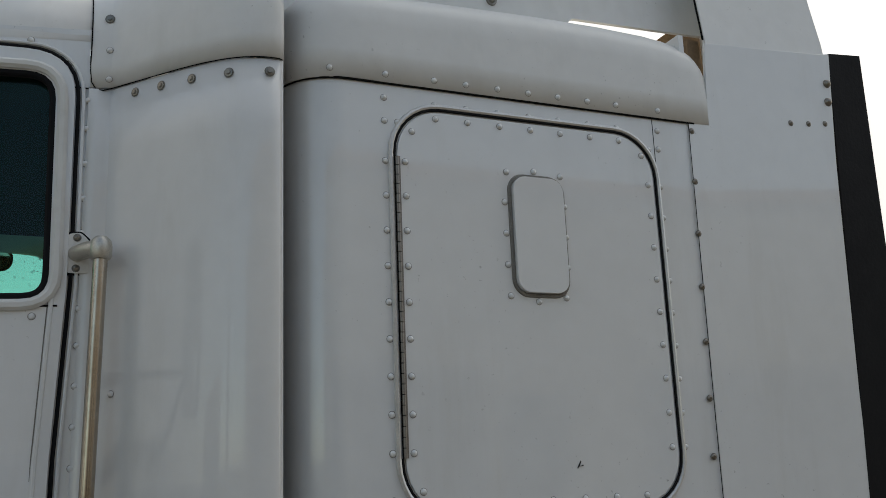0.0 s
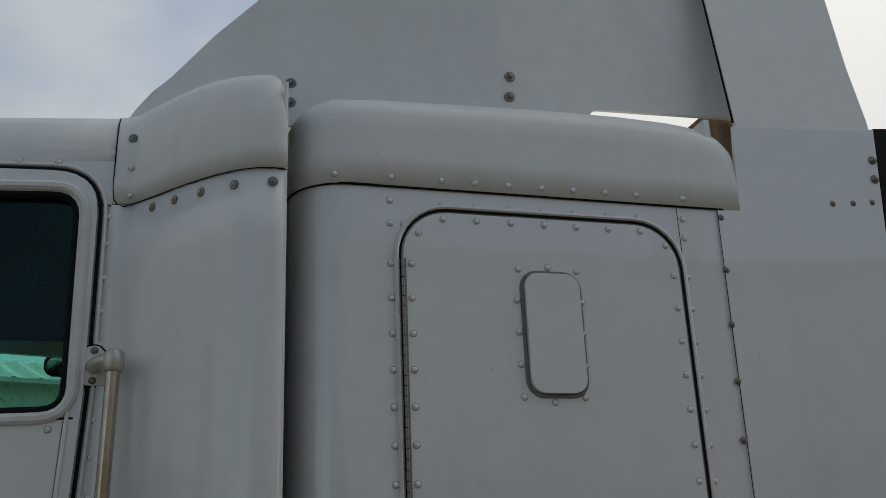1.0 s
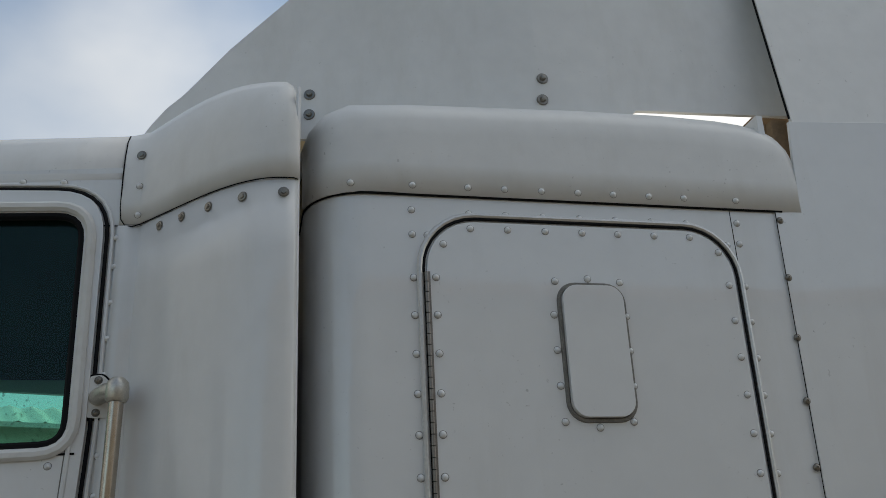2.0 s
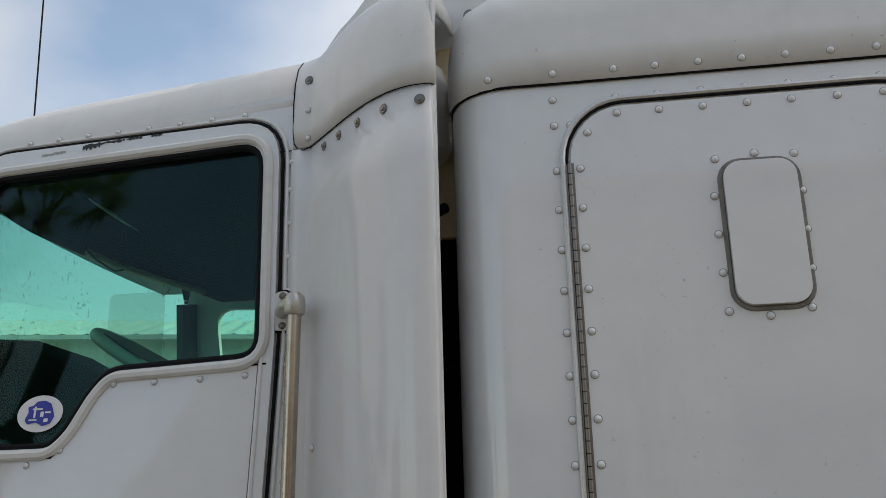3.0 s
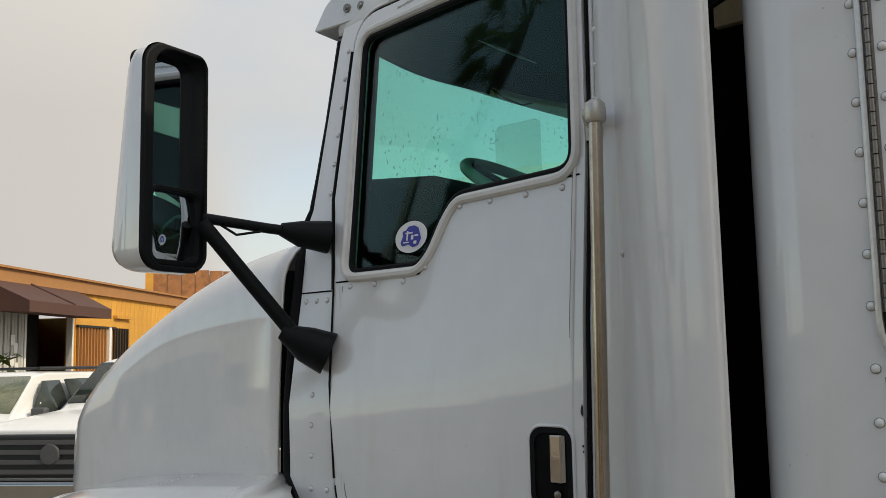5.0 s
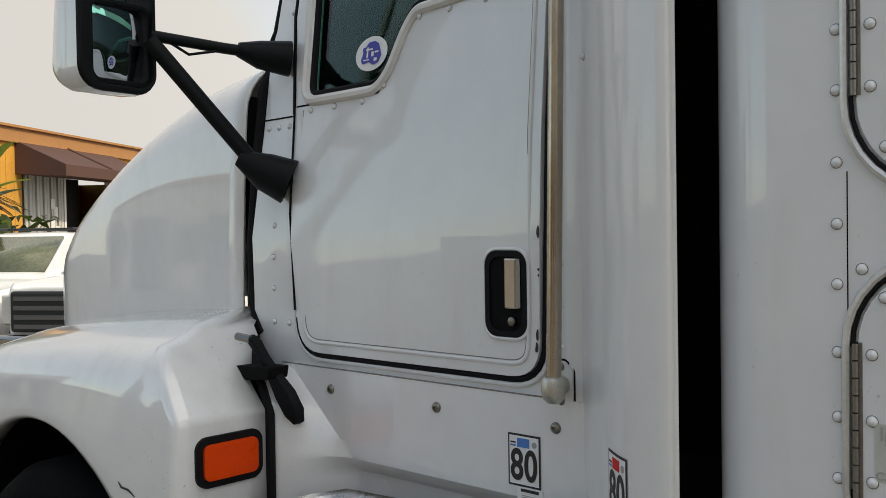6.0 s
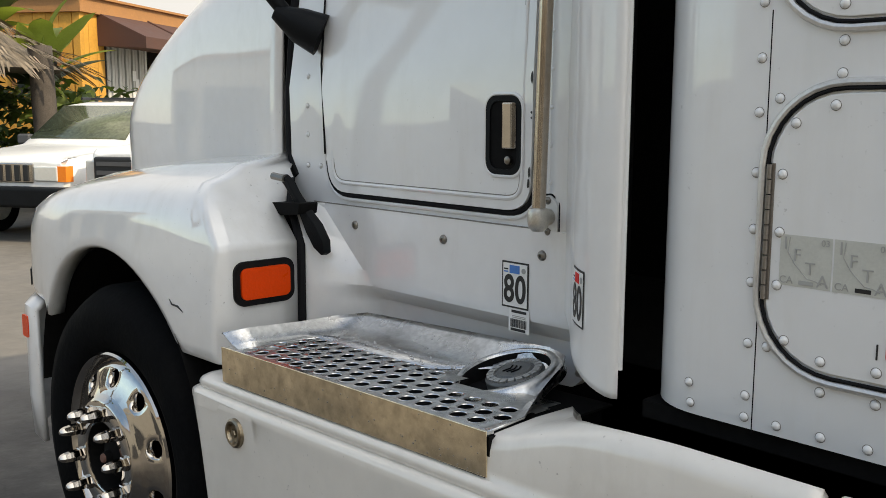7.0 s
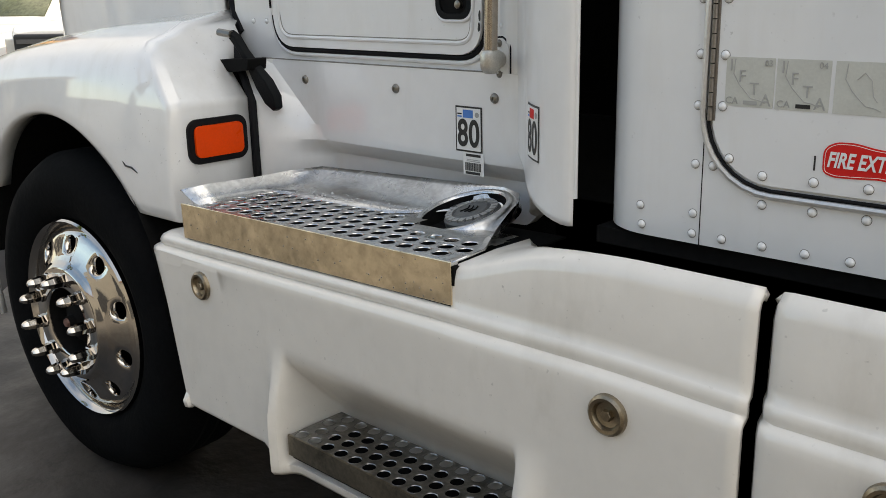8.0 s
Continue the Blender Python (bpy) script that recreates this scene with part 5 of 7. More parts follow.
random.seed(17)
bead = shared_mesh("water_bead", lathe([(0.0, 0.0014), (0.0016, 0.0011), (0.0024, 0.0003), (0.0026, -0.0004)], 7, (0, 0, 0), "z"), DROP)
# drops on the kick plate, their dark look put into the colour
speck = shared_mesh("grit_speck", lathe([(0.0, 0.001), (0.0016, 0.0008), (0.0024, -0.0004)], 6, (0, 0, 0), "z"), GRIME_SHADE)
for k in range(150):
    d = new("water_bead", bead if k % 3 else speck)
    q = random.uniform(0.5, 1.3)
    if k % 3:
        d.matrix_basis = Matrix.Translation((random.uniform(-1.2, -0.72), random.uniform(0.05, 0.12), DZ + 0.0025)) @ Matrix.Scale(q, 4)
    else:
        d.matrix_basis = Matrix.Translation((random.uniform(DX0, DX1), DF - 0.004, random.uniform(0.892, 0.966))) @ Matrix.Rotation(radians(90), 4, "X") @ Matrix.Scale(q * 0.8, 4)
    d.parent = deck
deck.matrix_basis = Matrix.Translation((DX0, 0, DZ)) @ Matrix.Rotation(-math.atan(0.022 / 0.906), 4, "Y") @ Matrix.Translation((-DX0, 0, -DZ))

# -- side skirts
IN_Y = smooth_curve([(-0.40, 0.075), (-0.36, 0.03), (-0.31, -0.03), (-0.25, -0.09), (-0.18, -0.128), (-0.08, -0.148), (2.0, -0.150)])
TOP_Z = smooth_curve([(-0.40, 0.985), (-0.36, 0.990), (-0.28, 1.015), (-0.20, 1.040), (-0.10, 1.054), (0.0, 1.058), (2.0, 1.058)])
LOWZ = [0.83, 0.78, 0.74, 0.71, 0.695, 0.68, 0.66, 0.635, 0.61, 0.58, 0.55, 0.52, 0.49, 0.46, 0.44, 0.424]


def pocket(x, z):
    """How far the lower skirt slopes in behind the step, between two cheeks that stand proud of it."""
    ease = lambda v: v * v * (3 - 2 * v)
    side = ease(max(0.0, min(1.0, (x + 0.876) / 0.016))) * ease(max(0.0, min(1.0, (-0.202 - x) / 0.016)))
    d = (0.692 - z) / 0.19
    deep = 0.0 if d <= 0 else 0.172 * min(1.0, (d * d + 0.02) ** 0.5 - 0.1414 * (1 - min(1.0, d)))
    deep *= max(0.0, min(1.0, (z - 0.425) / 0.012))
    cheek = 0.042 * ease(max(0.0, min(1.0, (0.715 - z) / 0.19))) * (math.exp(-((x + 0.892) / 0.026) ** 2) + math.exp(-((x + 0.180) / 0.034) ** 2))
    return deep * side - cheek


CREASE = smooth_curve([(-1.4, 0.849), (-1.26, 0.852), (-0.34, 0.877), (-0.05, 0.881), (0.2, 0.875), (2.0, 0.875)])


def skirt_row(x, front):
    zc = CREASE(x)
    if front and x < -0.3805:
        row = [(0.10, zc + 0.03), (0.0, zc + 0.031), (-0.13, zc + 0.033), (-0.150, zc + 0.033), (-0.160, zc + 0.033), (-0.168, zc + 0.032), (-0.175, zc + 0.030)]
    else:
        top, iy = TOP_Z(x), IN_Y(x)
        row = [(iy + 0.012, top - 0.012), (iy, top), ((iy - 0.15) / 2, top + 0.002), (-0.155, top - 0.003), (-0.168, top - 0.012), (-0.174, top - 0.03), (-0.177, zc + 0.05)]
    bead = [(-0.178, zc + 0.0285), (-0.185, zc + 0.026), (-0.1885, zc + 0.020), (-0.189, zc + 0.010), (-0.186, zc + 0.004), (-0.184, zc + 0.001), (-0.194, zc - 0.002), (-0.2010, zc - 0.007), (-0.2035, zc - 0.015), (-0.2043, zc - 0.026)]
    soft_step = [(-0.178, zc + 0.034), (-0.1805, zc + 0.027), (-0.184, zc + 0.020), (-0.187, zc + 0.012), (-0.1895, zc + 0.004), (-0.1915, zc - 0.002), (-0.195, zc - 0.009), (-0.199, zc - 0.017), (-0.202, zc - 0.025), (-0.204, zc - 0.034)]
    k = 0.3 * max(0.0, min(1.0, (x + 0.42) / 0.12))
    row += [(a[0] + (b[0] - a[0]) * k, a[1] + (b[1] - a[1]) * k) for a, b in zip(bead, soft_step)]
    row += [(-0.204, z) for z in LOWZ]
    row += [(-0.203, 0.408), (-0.196, 0.398)]
    zm = 0.435 - 0.037 * min(1.0, max(0.0, (x + 0.97) / 0.04))
    row = [(y, z if z >= 0.46 else zm + (z - 0.398) * (0.46 - zm) / 0.062) for y, z in row]
    return [(x, y + pocket(x, z), z) for y, z in row]


def skirt_xs(a, b, n):
    return [a + (b - a) * i / n for i in range(n + 1)]


rows = [skirt_row(x, True) for x in sorted(skirt_xs(-1.40, -0.385, 64) + [-0.8775, -0.874, -0.870, -0.866, -0.862, -0.8585] + [-0.381] + skirt_xs(-0.3795, 0.200, 26) + [-0.221, -0.2165, -0.213, -0.209, -0.205, -0.2005, -0.19, -0.172, -0.165, -0.142])]
for i in range(6):
    moved = []
    for x, y, z in rows[i]:
        lim = -1.417 + 0.30 * max(0.0, 0.84 - z) + 0.75 * max(0.0, z - 0.84)
        moved.append((lim + (i / 6) * (rows[6][0][0] - lim), y + 0.006 * max(0, 2 - i), z))
    rows[i] = moved


def skirt_rows(a, b):
    out = [skirt_row(x, False) for x in skirt_xs(a, b, 20)]
    out[0] = [(x, y + 0.03, z - 0.015 * (z > 1.0)) for x, y, z in out[0]]
    out.insert(1, [(x + 0.012, y + 0.008, z - 0.004 * (z > 1.0)) for x, y, z in skirt_row(a, False)])
    out.insert(2, [(x + 0.03, y, z) for x, y, z in skirt_row(a, False)])
    return out


skirt = part("side_skirt", loft(rows), SKIRTPAINT, truck, "white moulded side skirt, tinted warm, with a step pocket", angle=60)
thicken(skirt, 0.012)
skirt2 = part("side_skirt", loft(skirt_rows(0.211, 1.6)), SKIRTPAINT, truck, "white rear side skirt section, tinted warm", angle=60)
thicken(skirt2, 0.012)
BRASS = mat("dull_brass_cup", (0.30, 0.25, 0.18), 0.32, 1.0, var=0.2, scale=40, stain=(0.08, 0.06, 0.04), stain_amt=0.6, stain_scale=40)
CUP = shared_mesh("cup_bolt", merged(lathe([(0.0, 0.0), (0.013, 0.0), (0.021, -0.002), (0.0245, -0.010), (0.030, -0.011), (0.0345, -0.007), (0.036, 0.002)], 28), lathe([(0.0, -0.009), (0.009, -0.0085), (0.0105, -0.006), (0.011, 0.001)], 6)), BRASS, 28)
rivets(skirt, [(-1.18, 0.786), (-0.018, 0.816)], lambda x, z: -0.2046, CUP, "bolt")
rivets(skirt2, [(0.41, 0.82)], lambda x, z: -0.2046, CUP, "bolt")
# near-black sheet added behind the skirts for the shade in their gap
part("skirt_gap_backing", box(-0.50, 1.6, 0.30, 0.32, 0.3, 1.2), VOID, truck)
# plain unseen boxes in the chassis's place, added to keep light from underneath
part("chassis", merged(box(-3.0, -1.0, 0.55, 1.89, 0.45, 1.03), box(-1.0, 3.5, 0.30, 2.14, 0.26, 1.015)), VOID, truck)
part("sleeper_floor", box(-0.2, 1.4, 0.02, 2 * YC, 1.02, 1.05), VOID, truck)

# lower step
lstep = part("lower_step", perforated(-0.86, -0.21, -0.212, 0.50, 0.045, 4, 0.0150), mat("grimy_step_plate", (0.26, 0.26, 0.255), 0.3, 1.0, var=0.25, scale=12, bump=0.06, bscale=120, stain=(0.05, 0.048, 0.045), stain_amt=0.7, stain_scale=14), truck, "perforated lower entry step")
part("step_front", box(-0.86, -0.21, -0.216, -0.211, 0.452, 0.502), mat("grimy_step_edge", (0.26, 0.23, 0.18), 0.35, 1.0, var=0.25, scale=12, stain=(0.05, 0.04, 0.03), stain_amt=0.8, stain_scale=14), lstep)
# near-black sheet below the step stands for shade in the holes
part("step_tray", box(-0.86, -0.21, -0.205, -0.03, 0.44, 0.446), VOID, lstep)

# -- grab bar by the door
def bar_y(z):
    return 0.165 + 0.035 * (z - 1.3) / 0.92 * 0.4


GX = lambda z: -0.575 + 0.012 * (z - 1.31) / 0.91
grab = part("grab_bar", tube([(GX(z), bar_y(z), z) for z in (1.31, 1.6, 1.9, 2.215)], 0.0145, 14), STEEL, truck, "weathered stainless grab bar")
CASTEND = mat("satin_cast_end", (0.56, 0.53, 0.47), 0.42, 0.85, var=0.15, scale=30, stain=(0.25, 0.22, 0.18), stain_amt=0.4, stain_scale=30)
for z, foot_x, s_ in ((1.315, GX(1.315) - 0.020, -1), (2.222, -0.604, 1)):
    bx, by, wy = GX(z), bar_y(z), cab_y(-0.57, z)
    part("bar_end", lathe([(0.0, s_ * 0.026), (0.012, s_ * 0.0245), (0.0205, s_ * 0.016), (0.0225, s_ * 0.004), (0.0225, s_ * -0.016), (0.019, s_ * -0.023), (0.0145, s_ * -0.025)], 18, (bx, by, z), "z"), CASTEND, grab, "cast bar end")
    part("bar_elbow", tube([(bx, by, z), (bx + (foot_x - bx) * 0.5, by + 0.012, z), (foot_x, wy - 0.018, z), (foot_x + (foot_x - bx) * 0.1, wy - 0.004, z)], [0.0185, 0.0175, 0.0170, 0.018], 14), CASTEND, grab)
    part("bracket_gasket", skin(soften([(foot_x - 0.026, z - 0.046), (foot_x + 0.026, z - 0.046), (foot_x + 0.026, z + 0.030), (foot_x + 0.004, z + 0.050), (foot_x - 0.026, z + 0.046)], 0.008, 3), thick=0.006, yf=lambda x, zz: wy - 0.005), BLACK, grab)
    part("bracket_foot", skin(soften([(foot_x - 0.022, z - 0.042), (foot_x + 0.022, z - 0.042), (foot_x + 0.022, z + 0.027), (foot_x + 0.003, z + 0.046), (foot_x - 0.022, z + 0.042)], 0.008, 3), thick=0.006, yf=lambda x, zz: wy - 0.0095), DULL, grab)
    rivets(grab, [(foot_x - 0.004, z - 0.032), (foot_x - 0.004, z + 0.034)], lambda x, zz: wy - 0.0098, SCREW, "screw")

# -- mirror on its two arms
def build_mirror():
    m4 = Matrix.Translation((-1.625, -0.120, 2.243)) @ Matrix.Rotation(radians(98), 4, "Z")
    rows_ = []
    for d, q in ((0.0, 1.0), (0.03, 1.02), (0.06, 1.0), (0.09, 0.94), (0.115, 0.82), (0.13, 0.60), (0.136, 0.3)):
        ring = []
        for x, z in rrect(-0.106, 0.106, -0.293, 0.293, (0.055, 0.05, 0.035, 0.065), 6):
            up = max(0.0, min(1.0, (z + 0.15) / 0.43))
            ring.append((x * (1 - (1 - q) * (0.65 + 0.9 * up * up)), d * (1 - 0.42 * up * up), z * (1 - (1 - q) * (0.28 + 0.18 * up))))
        rows_.append(ring)
    bm = loft(rows_, close_v=True, caps=True)
    bmesh.ops.delete(bm, geom=[f for f in bm.faces if len(f.verts) > 4 and all(abs(v.co.y) < 1e-5 for v in f.verts)], context="FACES_ONLY")
    mir = part("side_mirror", placed(bm, m4), FIBRE, truck, "large white-backed side mirror on black arms", angle=60)
    mouth = rrect(-0.072, 0.099, -0.277, 0.277, (0.03, 0.035, 0.025, 0.06), 6)
    part("mirror_bezel", placed(skin(rrect(-0.105, 0.107, -0.294, 0.290, (0.060, 0.055, 0.035, 0.068), 6), (mouth,), lambda x, z: -0.012, 0.016), m4), PLASTIC, mir, bevel=0.006)
    part("mirror_liner", placed(loft([[(x, d, z) for x, z in mouth] for d in (-0.006, 0.02, 0.052)], close_v=True), m4), PLASTIC, mir, angle=50)
    part("mirror_back", placed(skin(rrect(-0.098, 0.100, -0.278, 0.278, 0.03, 5), thick=0.004, yf=lambda x, z: 0.050), m4), PLASTIC, mir)
    part("mirror_glass", placed(skin(rrect(-0.074, 0.100, -0.085, 0.278, (0.01, 0.01, 0.02, 0.05), 5), thick=0.004, yf=lambda x, z: 0.040), m4), MIRROR, mir, "flat mirror glass")
    part("convex_bezel", placed(skin(rrect(-0.071, 0.099, -0.276, -0.074, 0.025, 5), (rrect(-0.060, 0.090, -0.262, -0.086, 0.02, 5),), lambda x, z: 0.002, 0.04), m4), PLASTIC, mir, bevel=0.003)
    part("convex_glass", placed(skin(rrect(-0.063, 0.093, -0.265, -0.083, 0.02, 5), thick=0.004, yf=lambda x, z: 0.008 + 1.0 * (x * x + (z + 0.17) ** 2), zs=[-0.245 + 0.025 * i for i in range(6)], xs=[-0.045 + 0.025 * i for i in range(6)]), m4),
         MIRROR, mir, "convex lower mirror glass")
    part("mirror_arm", tube([(-1.64, -0.02, 2.10), (-1.57, 0.14, 2.08), (-1.50, 0.26, 2.065)], 0.014, 10), PLASTIC, mir)
    part("mirror_arm", tube([(-1.63, -0.03, 2.085), (-1.495, 0.17, 1.79)], 0.020, 12), PLASTIC, mir)
    part("arm_cable", tube([(-1.62, 0.02, 2.085), (-1.60, 0.06, 2.058), (-1.57, 0.12, 2.07)], 0.004, 6), PLASTIC, mir)
    part("arm_boot", tube([(-1.55, 0.17, 2.078), (-1.53, 0.22, 2.068), (-1.49, 0.29, 2.06)], [0.018, 0.036, 0.046], 12), PLASTIC, mir, "black moulded arm boot")
    part("arm_boot", tube([(-1.512, 0.14, 1.80), (-1.472, 0.19, 1.765), (-1.432, 0.235, 1.738)], [0.02, 0.048, 0.058], 12), PLASTIC, mir, "black moulded arm boot")


build_mirror()

def build_lookdown_mirror():
    """The small convex mirror that hangs outside over the far door's window."""
    m4 = Matrix.Translation((-0.877, 2.25, 2.648)) @ Matrix.Rotation(radians(12), 4, "X")
    rows_ = []
    for d, q in ((0.0, 1.0), (0.02, 0.99), (0.04, 0.88), (0.052, 0.6)):
        rows_.append([(x * q, d, z * q) for x, z in rrect(-0.088, 0.088, -0.049, 0.049, 0.044, 6)])
    shell_ = part("lookdown_mirror", placed(loft(rows_, close_v=True, caps=True), m4), PLASTIC, truck, "oval black look-down mirror over the far window", angle=50)
    part("lookdown_glass", placed(skin(rrect(-0.076, 0.080, -0.040, 0.030, 0.03, 6), thick=0.004, yf=lambda x, z: -0.016 + 1.6 * (x * x + z * z), zs=(-0.02, 0.0, 0.015), xs=(-0.05, -0.02, 0.02, 0.05)), m4), MIRROR, shell_)
    for x in (-0.035, 0.055):
        part("mirror_bracket", placed(tube([(x, 0.02, 0.045), (x - 0.004, 0.0, 0.075), (x - 0.006, -0.08, 0.10)], [0.012, 0.009, 0.012], 8), m4), PLASTIC, shell_)


build_lookdown_mirror()

# antenna, interior
part("whip_antenna", tube([(-1.44, 0.555, 2.86), (-1.44, 0.500, 4.2)], 0.0025, 6), BLACK, truck)
part("dashboard", loft([[(ws(y, 2.1) + 0.02, y, 1.9), (ws(y, 2.1) + 0.02, y, 2.22), (-1.56, y, 2.245 + 0.05 * h), (-1.45, y, 2.225 + 0.06 * h), (-1.36, y, 2.15 + 0.05 * h), (-1.33, y, 1.8), (-1.40, y, 1.3)]
                       for y, h in ((0.36, 0.0), (0.5, 0.3), (0.7, 1.0), (1.0, 1.0), (1.25, 0.5), (1.6, 0.3), (2.06, 0.2))]), DASH, truck, "dark moulded dashboard", angle=50)
for yy, drop in ((0.70, 0.30), (1.72, 0.0)):
    seat = part("cab_seat", loft([[(x, yy + s * w, z - drop) for s, w in ((-1, 0.22), (-1, 0.25), (1, 0.25), (1, 0.22))] for x, z in ((-0.72, 1.75), (-0.66, 2.1), (-0.62, 2.42))]), INTERIOR, truck)
    seat.modifiers.new("thick", "SOLIDIFY").thickness = 0.10
# whitish film on an added sheet, imitating a pale reflection in the door glass
FILM = glass("milky_film", (0.95, 0.95, 0.93))
fl_n, fl_l = FILM.node_tree.nodes, FILM.node_tree.links
fl_t, fl_m = fl_n.new("ShaderNodeBsdfDiffuse"), fl_n.new("ShaderNodeMixShader")
fl_t.inputs["Color"].default_value, fl_m.inputs[0].default_value = (0.9, 0.9, 0.86, 1), 0.07
fl_old = fl_n["Material Output"].inputs["Surface"].links[0].from_socket
fl_l.new(fl_old, fl_m.inputs[1])
fl_l.new(fl_t.outputs[0], fl_m.inputs[2])
fl_l.new(fl_m.outputs[0], fl_n["Material Output"].inputs["Surface"])
part("plastic_sleeve", skin(rrect(-1.345, -1.172, 2.12, 2.452, 0.02, 4), thick=0.002, yf=lambda x, z: 0.88), FILM, truck, "pale see-through sheet standing for a reflection in the door window")
sw = part("steering_wheel", placed(tube([(0.215 * math.cos(a), 0.215 * math.sin(a), 0) for a in [math.tau * i / 36 for i in range(36)]], 0.016, 10, closed=True),
                                   Matrix.Translation((-1.045, 0.66, 2.165)) @ Matrix.Rotation(radians(32), 4, "Y")), mat("worn_steering_rim", (0.42, 0.39, 0.33), 0.5, var=0.1), truck, "worn grey steering wheel")
for a in (90, 210, 330):
    v = Vector((0.2 * math.cos(radians(a)), 0.2 * math.sin(radians(a)), 0))
    part("spoke", placed(tube([(0, 0, -0.02), tuple(v)], 0.012, 8), Matrix.Translation((-1.045, 0.66, 2.165)) @ Matrix.Rotation(radians(32), 4, "Y")), PLASTIC, sw)


# -- decals
def text_part(name, txt, size, m, material, parent, shear=0.0, width=1.0, bold=0.0):
    cu = bpy.data.curves.new(name, "FONT")
    cu.body, cu.size, cu.align_x, cu.align_y, cu.shear = txt, size, "CENTER", "CENTER", shear
    cu.extrude, cu.offset = 0.0003, bold
    tmp = new(name, cu)
    bpy.context.view_layer.update()
    me = bpy.data.meshes.new_from_object(tmp.evaluated_get(bpy.context.evaluated_depsgraph_get()))
    bpy.data.objects.remove(tmp)
    me.materials.clear()
    me.materials.append(material)
    me.transform(m @ Matrix.Rotation(radians(90), 4, "X") @ Matrix.Diagonal((width, 1, 1, 1)))
    ob = new(name, me)
    ob.parent = parent
    return ob


def flat(name, x0, x1, z0, z1, m, material, parent, r=0.0, y=0.0, label=""):
    """A thin plate lying on a surface, in the frame m."""
    loop = rrect(x0, x1, z0, z1, max(r, 0.0004), 4 if r else 1)
    return part(name, placed(skin(loop, thick=0.0006, yf=lambda x, z: -y - 0.0006), m), material, parent, label)


BLUE = mat("blue_print", (0.05, 0.20, 0.55), 0.5)
RED = mat("red_print", (0.66, 0.018, 0.015), 0.6, var=0.04, spec=0.2)
GREY = mat("faded_grey_print", (0.36, 0.36, 0.34), 0.6)
FADED = mat("faded_vinyl", (0.52, 0.52, 0.47), 0.5, var=0.06, scale=30)
NAVY = mat("navy_print", (0.04, 0.05, 0.35), 0.5)


def number_plate(m, tint, parent):
    p = flat("permit_sticker", -0.040, 0.040, -0.052, 0.052, m, INK, parent, y=0.0004, label="black-framed number sticker")
    flat("sticker_face", -0.036, 0.036, -0.048, 0.048, m, PAPER, p, y=0.0012)
    flat("colour_bar", -0.016, 0.014, 0.026, 0.044, m, tint, p, y=0.002)
    flat("print_bar", -0.033, -0.020, 0.033, 0.036, m, INK, p, y=0.002)
    flat("print_bar", -0.033, -0.020, 0.027, 0.030, m, BLUE, p, y=0.002)
    flat("round_mark", 0.020, 0.032, 0.028, 0.040, m, GREY, p, r=0.0059, y=0.002)
    for ch, dx in (("8", -0.0172), ("0", 0.0172)):
        text_part("numeral", ch, 0.086, m @ Matrix.Translation((dx, -0.0026, -0.012)), INK, p, width=0.76, bold=0.0018)
    return p


number_plate(Matrix.Translation((-0.689, 0.2215, 1.155)), BLUE, cowl)
side80 = number_plate(Matrix.Translation((-0.351, 0, 1.205)) @ Matrix.Diagonal((0.82, 1, 1, 1)), RED, flare)
for ob in [side80] + list(side80.children):
    sheet = bmesh.new()
    sheet.from_mesh(ob.data)
    for k in range(1, 12):
        bmesh.ops.bisect_plane(sheet, geom=sheet.verts[:] + sheet.edges[:] + sheet.faces[:], plane_co=(-0.39 + 0.007 * k, 0, 0), plane_no=(1, 0, 0))
    for v in sheet.verts:
        v.co.y += FLARE_F(v.co.x) - 0.0005
    sheet.to_mesh(ob.data)
    sheet.free()
bm_ = Matrix.Translation((-0.676, 0.2215, 1.076))
bar = flat("barcode_label", -0.031, 0.031, -0.026, 0.026, bm_, PAPER, cowl, y=0.0004, label="small white barcode label")
flat("print_bar", -0.022, 0.022, 0.017, 0.023, bm_, INK, bar, y=0.0012)
flat("print_bar", -0.020, 0.020, 0.009, 0.0105, bm_, GREY, bar, y=0.0012)
flat("print_bar", -0.020, 0.020, 0.0055, 0.007, bm_, GREY, bar, y=0.0012)
random.seed(4)
x = -0.025
while x < 0.023:
    w = random.choice((0.0008, 0.0015, 0.0022))
    flat("barcode_line", x, x + w, -0.016, 0.003, bm_, INK, bar, y=0.0012)
    x += w + random.choice((0.001, 0.0016))
flat("print_bar", -0.024, 0.020, -0.024, -0.018, bm_, INK, bar, y=0.0012)

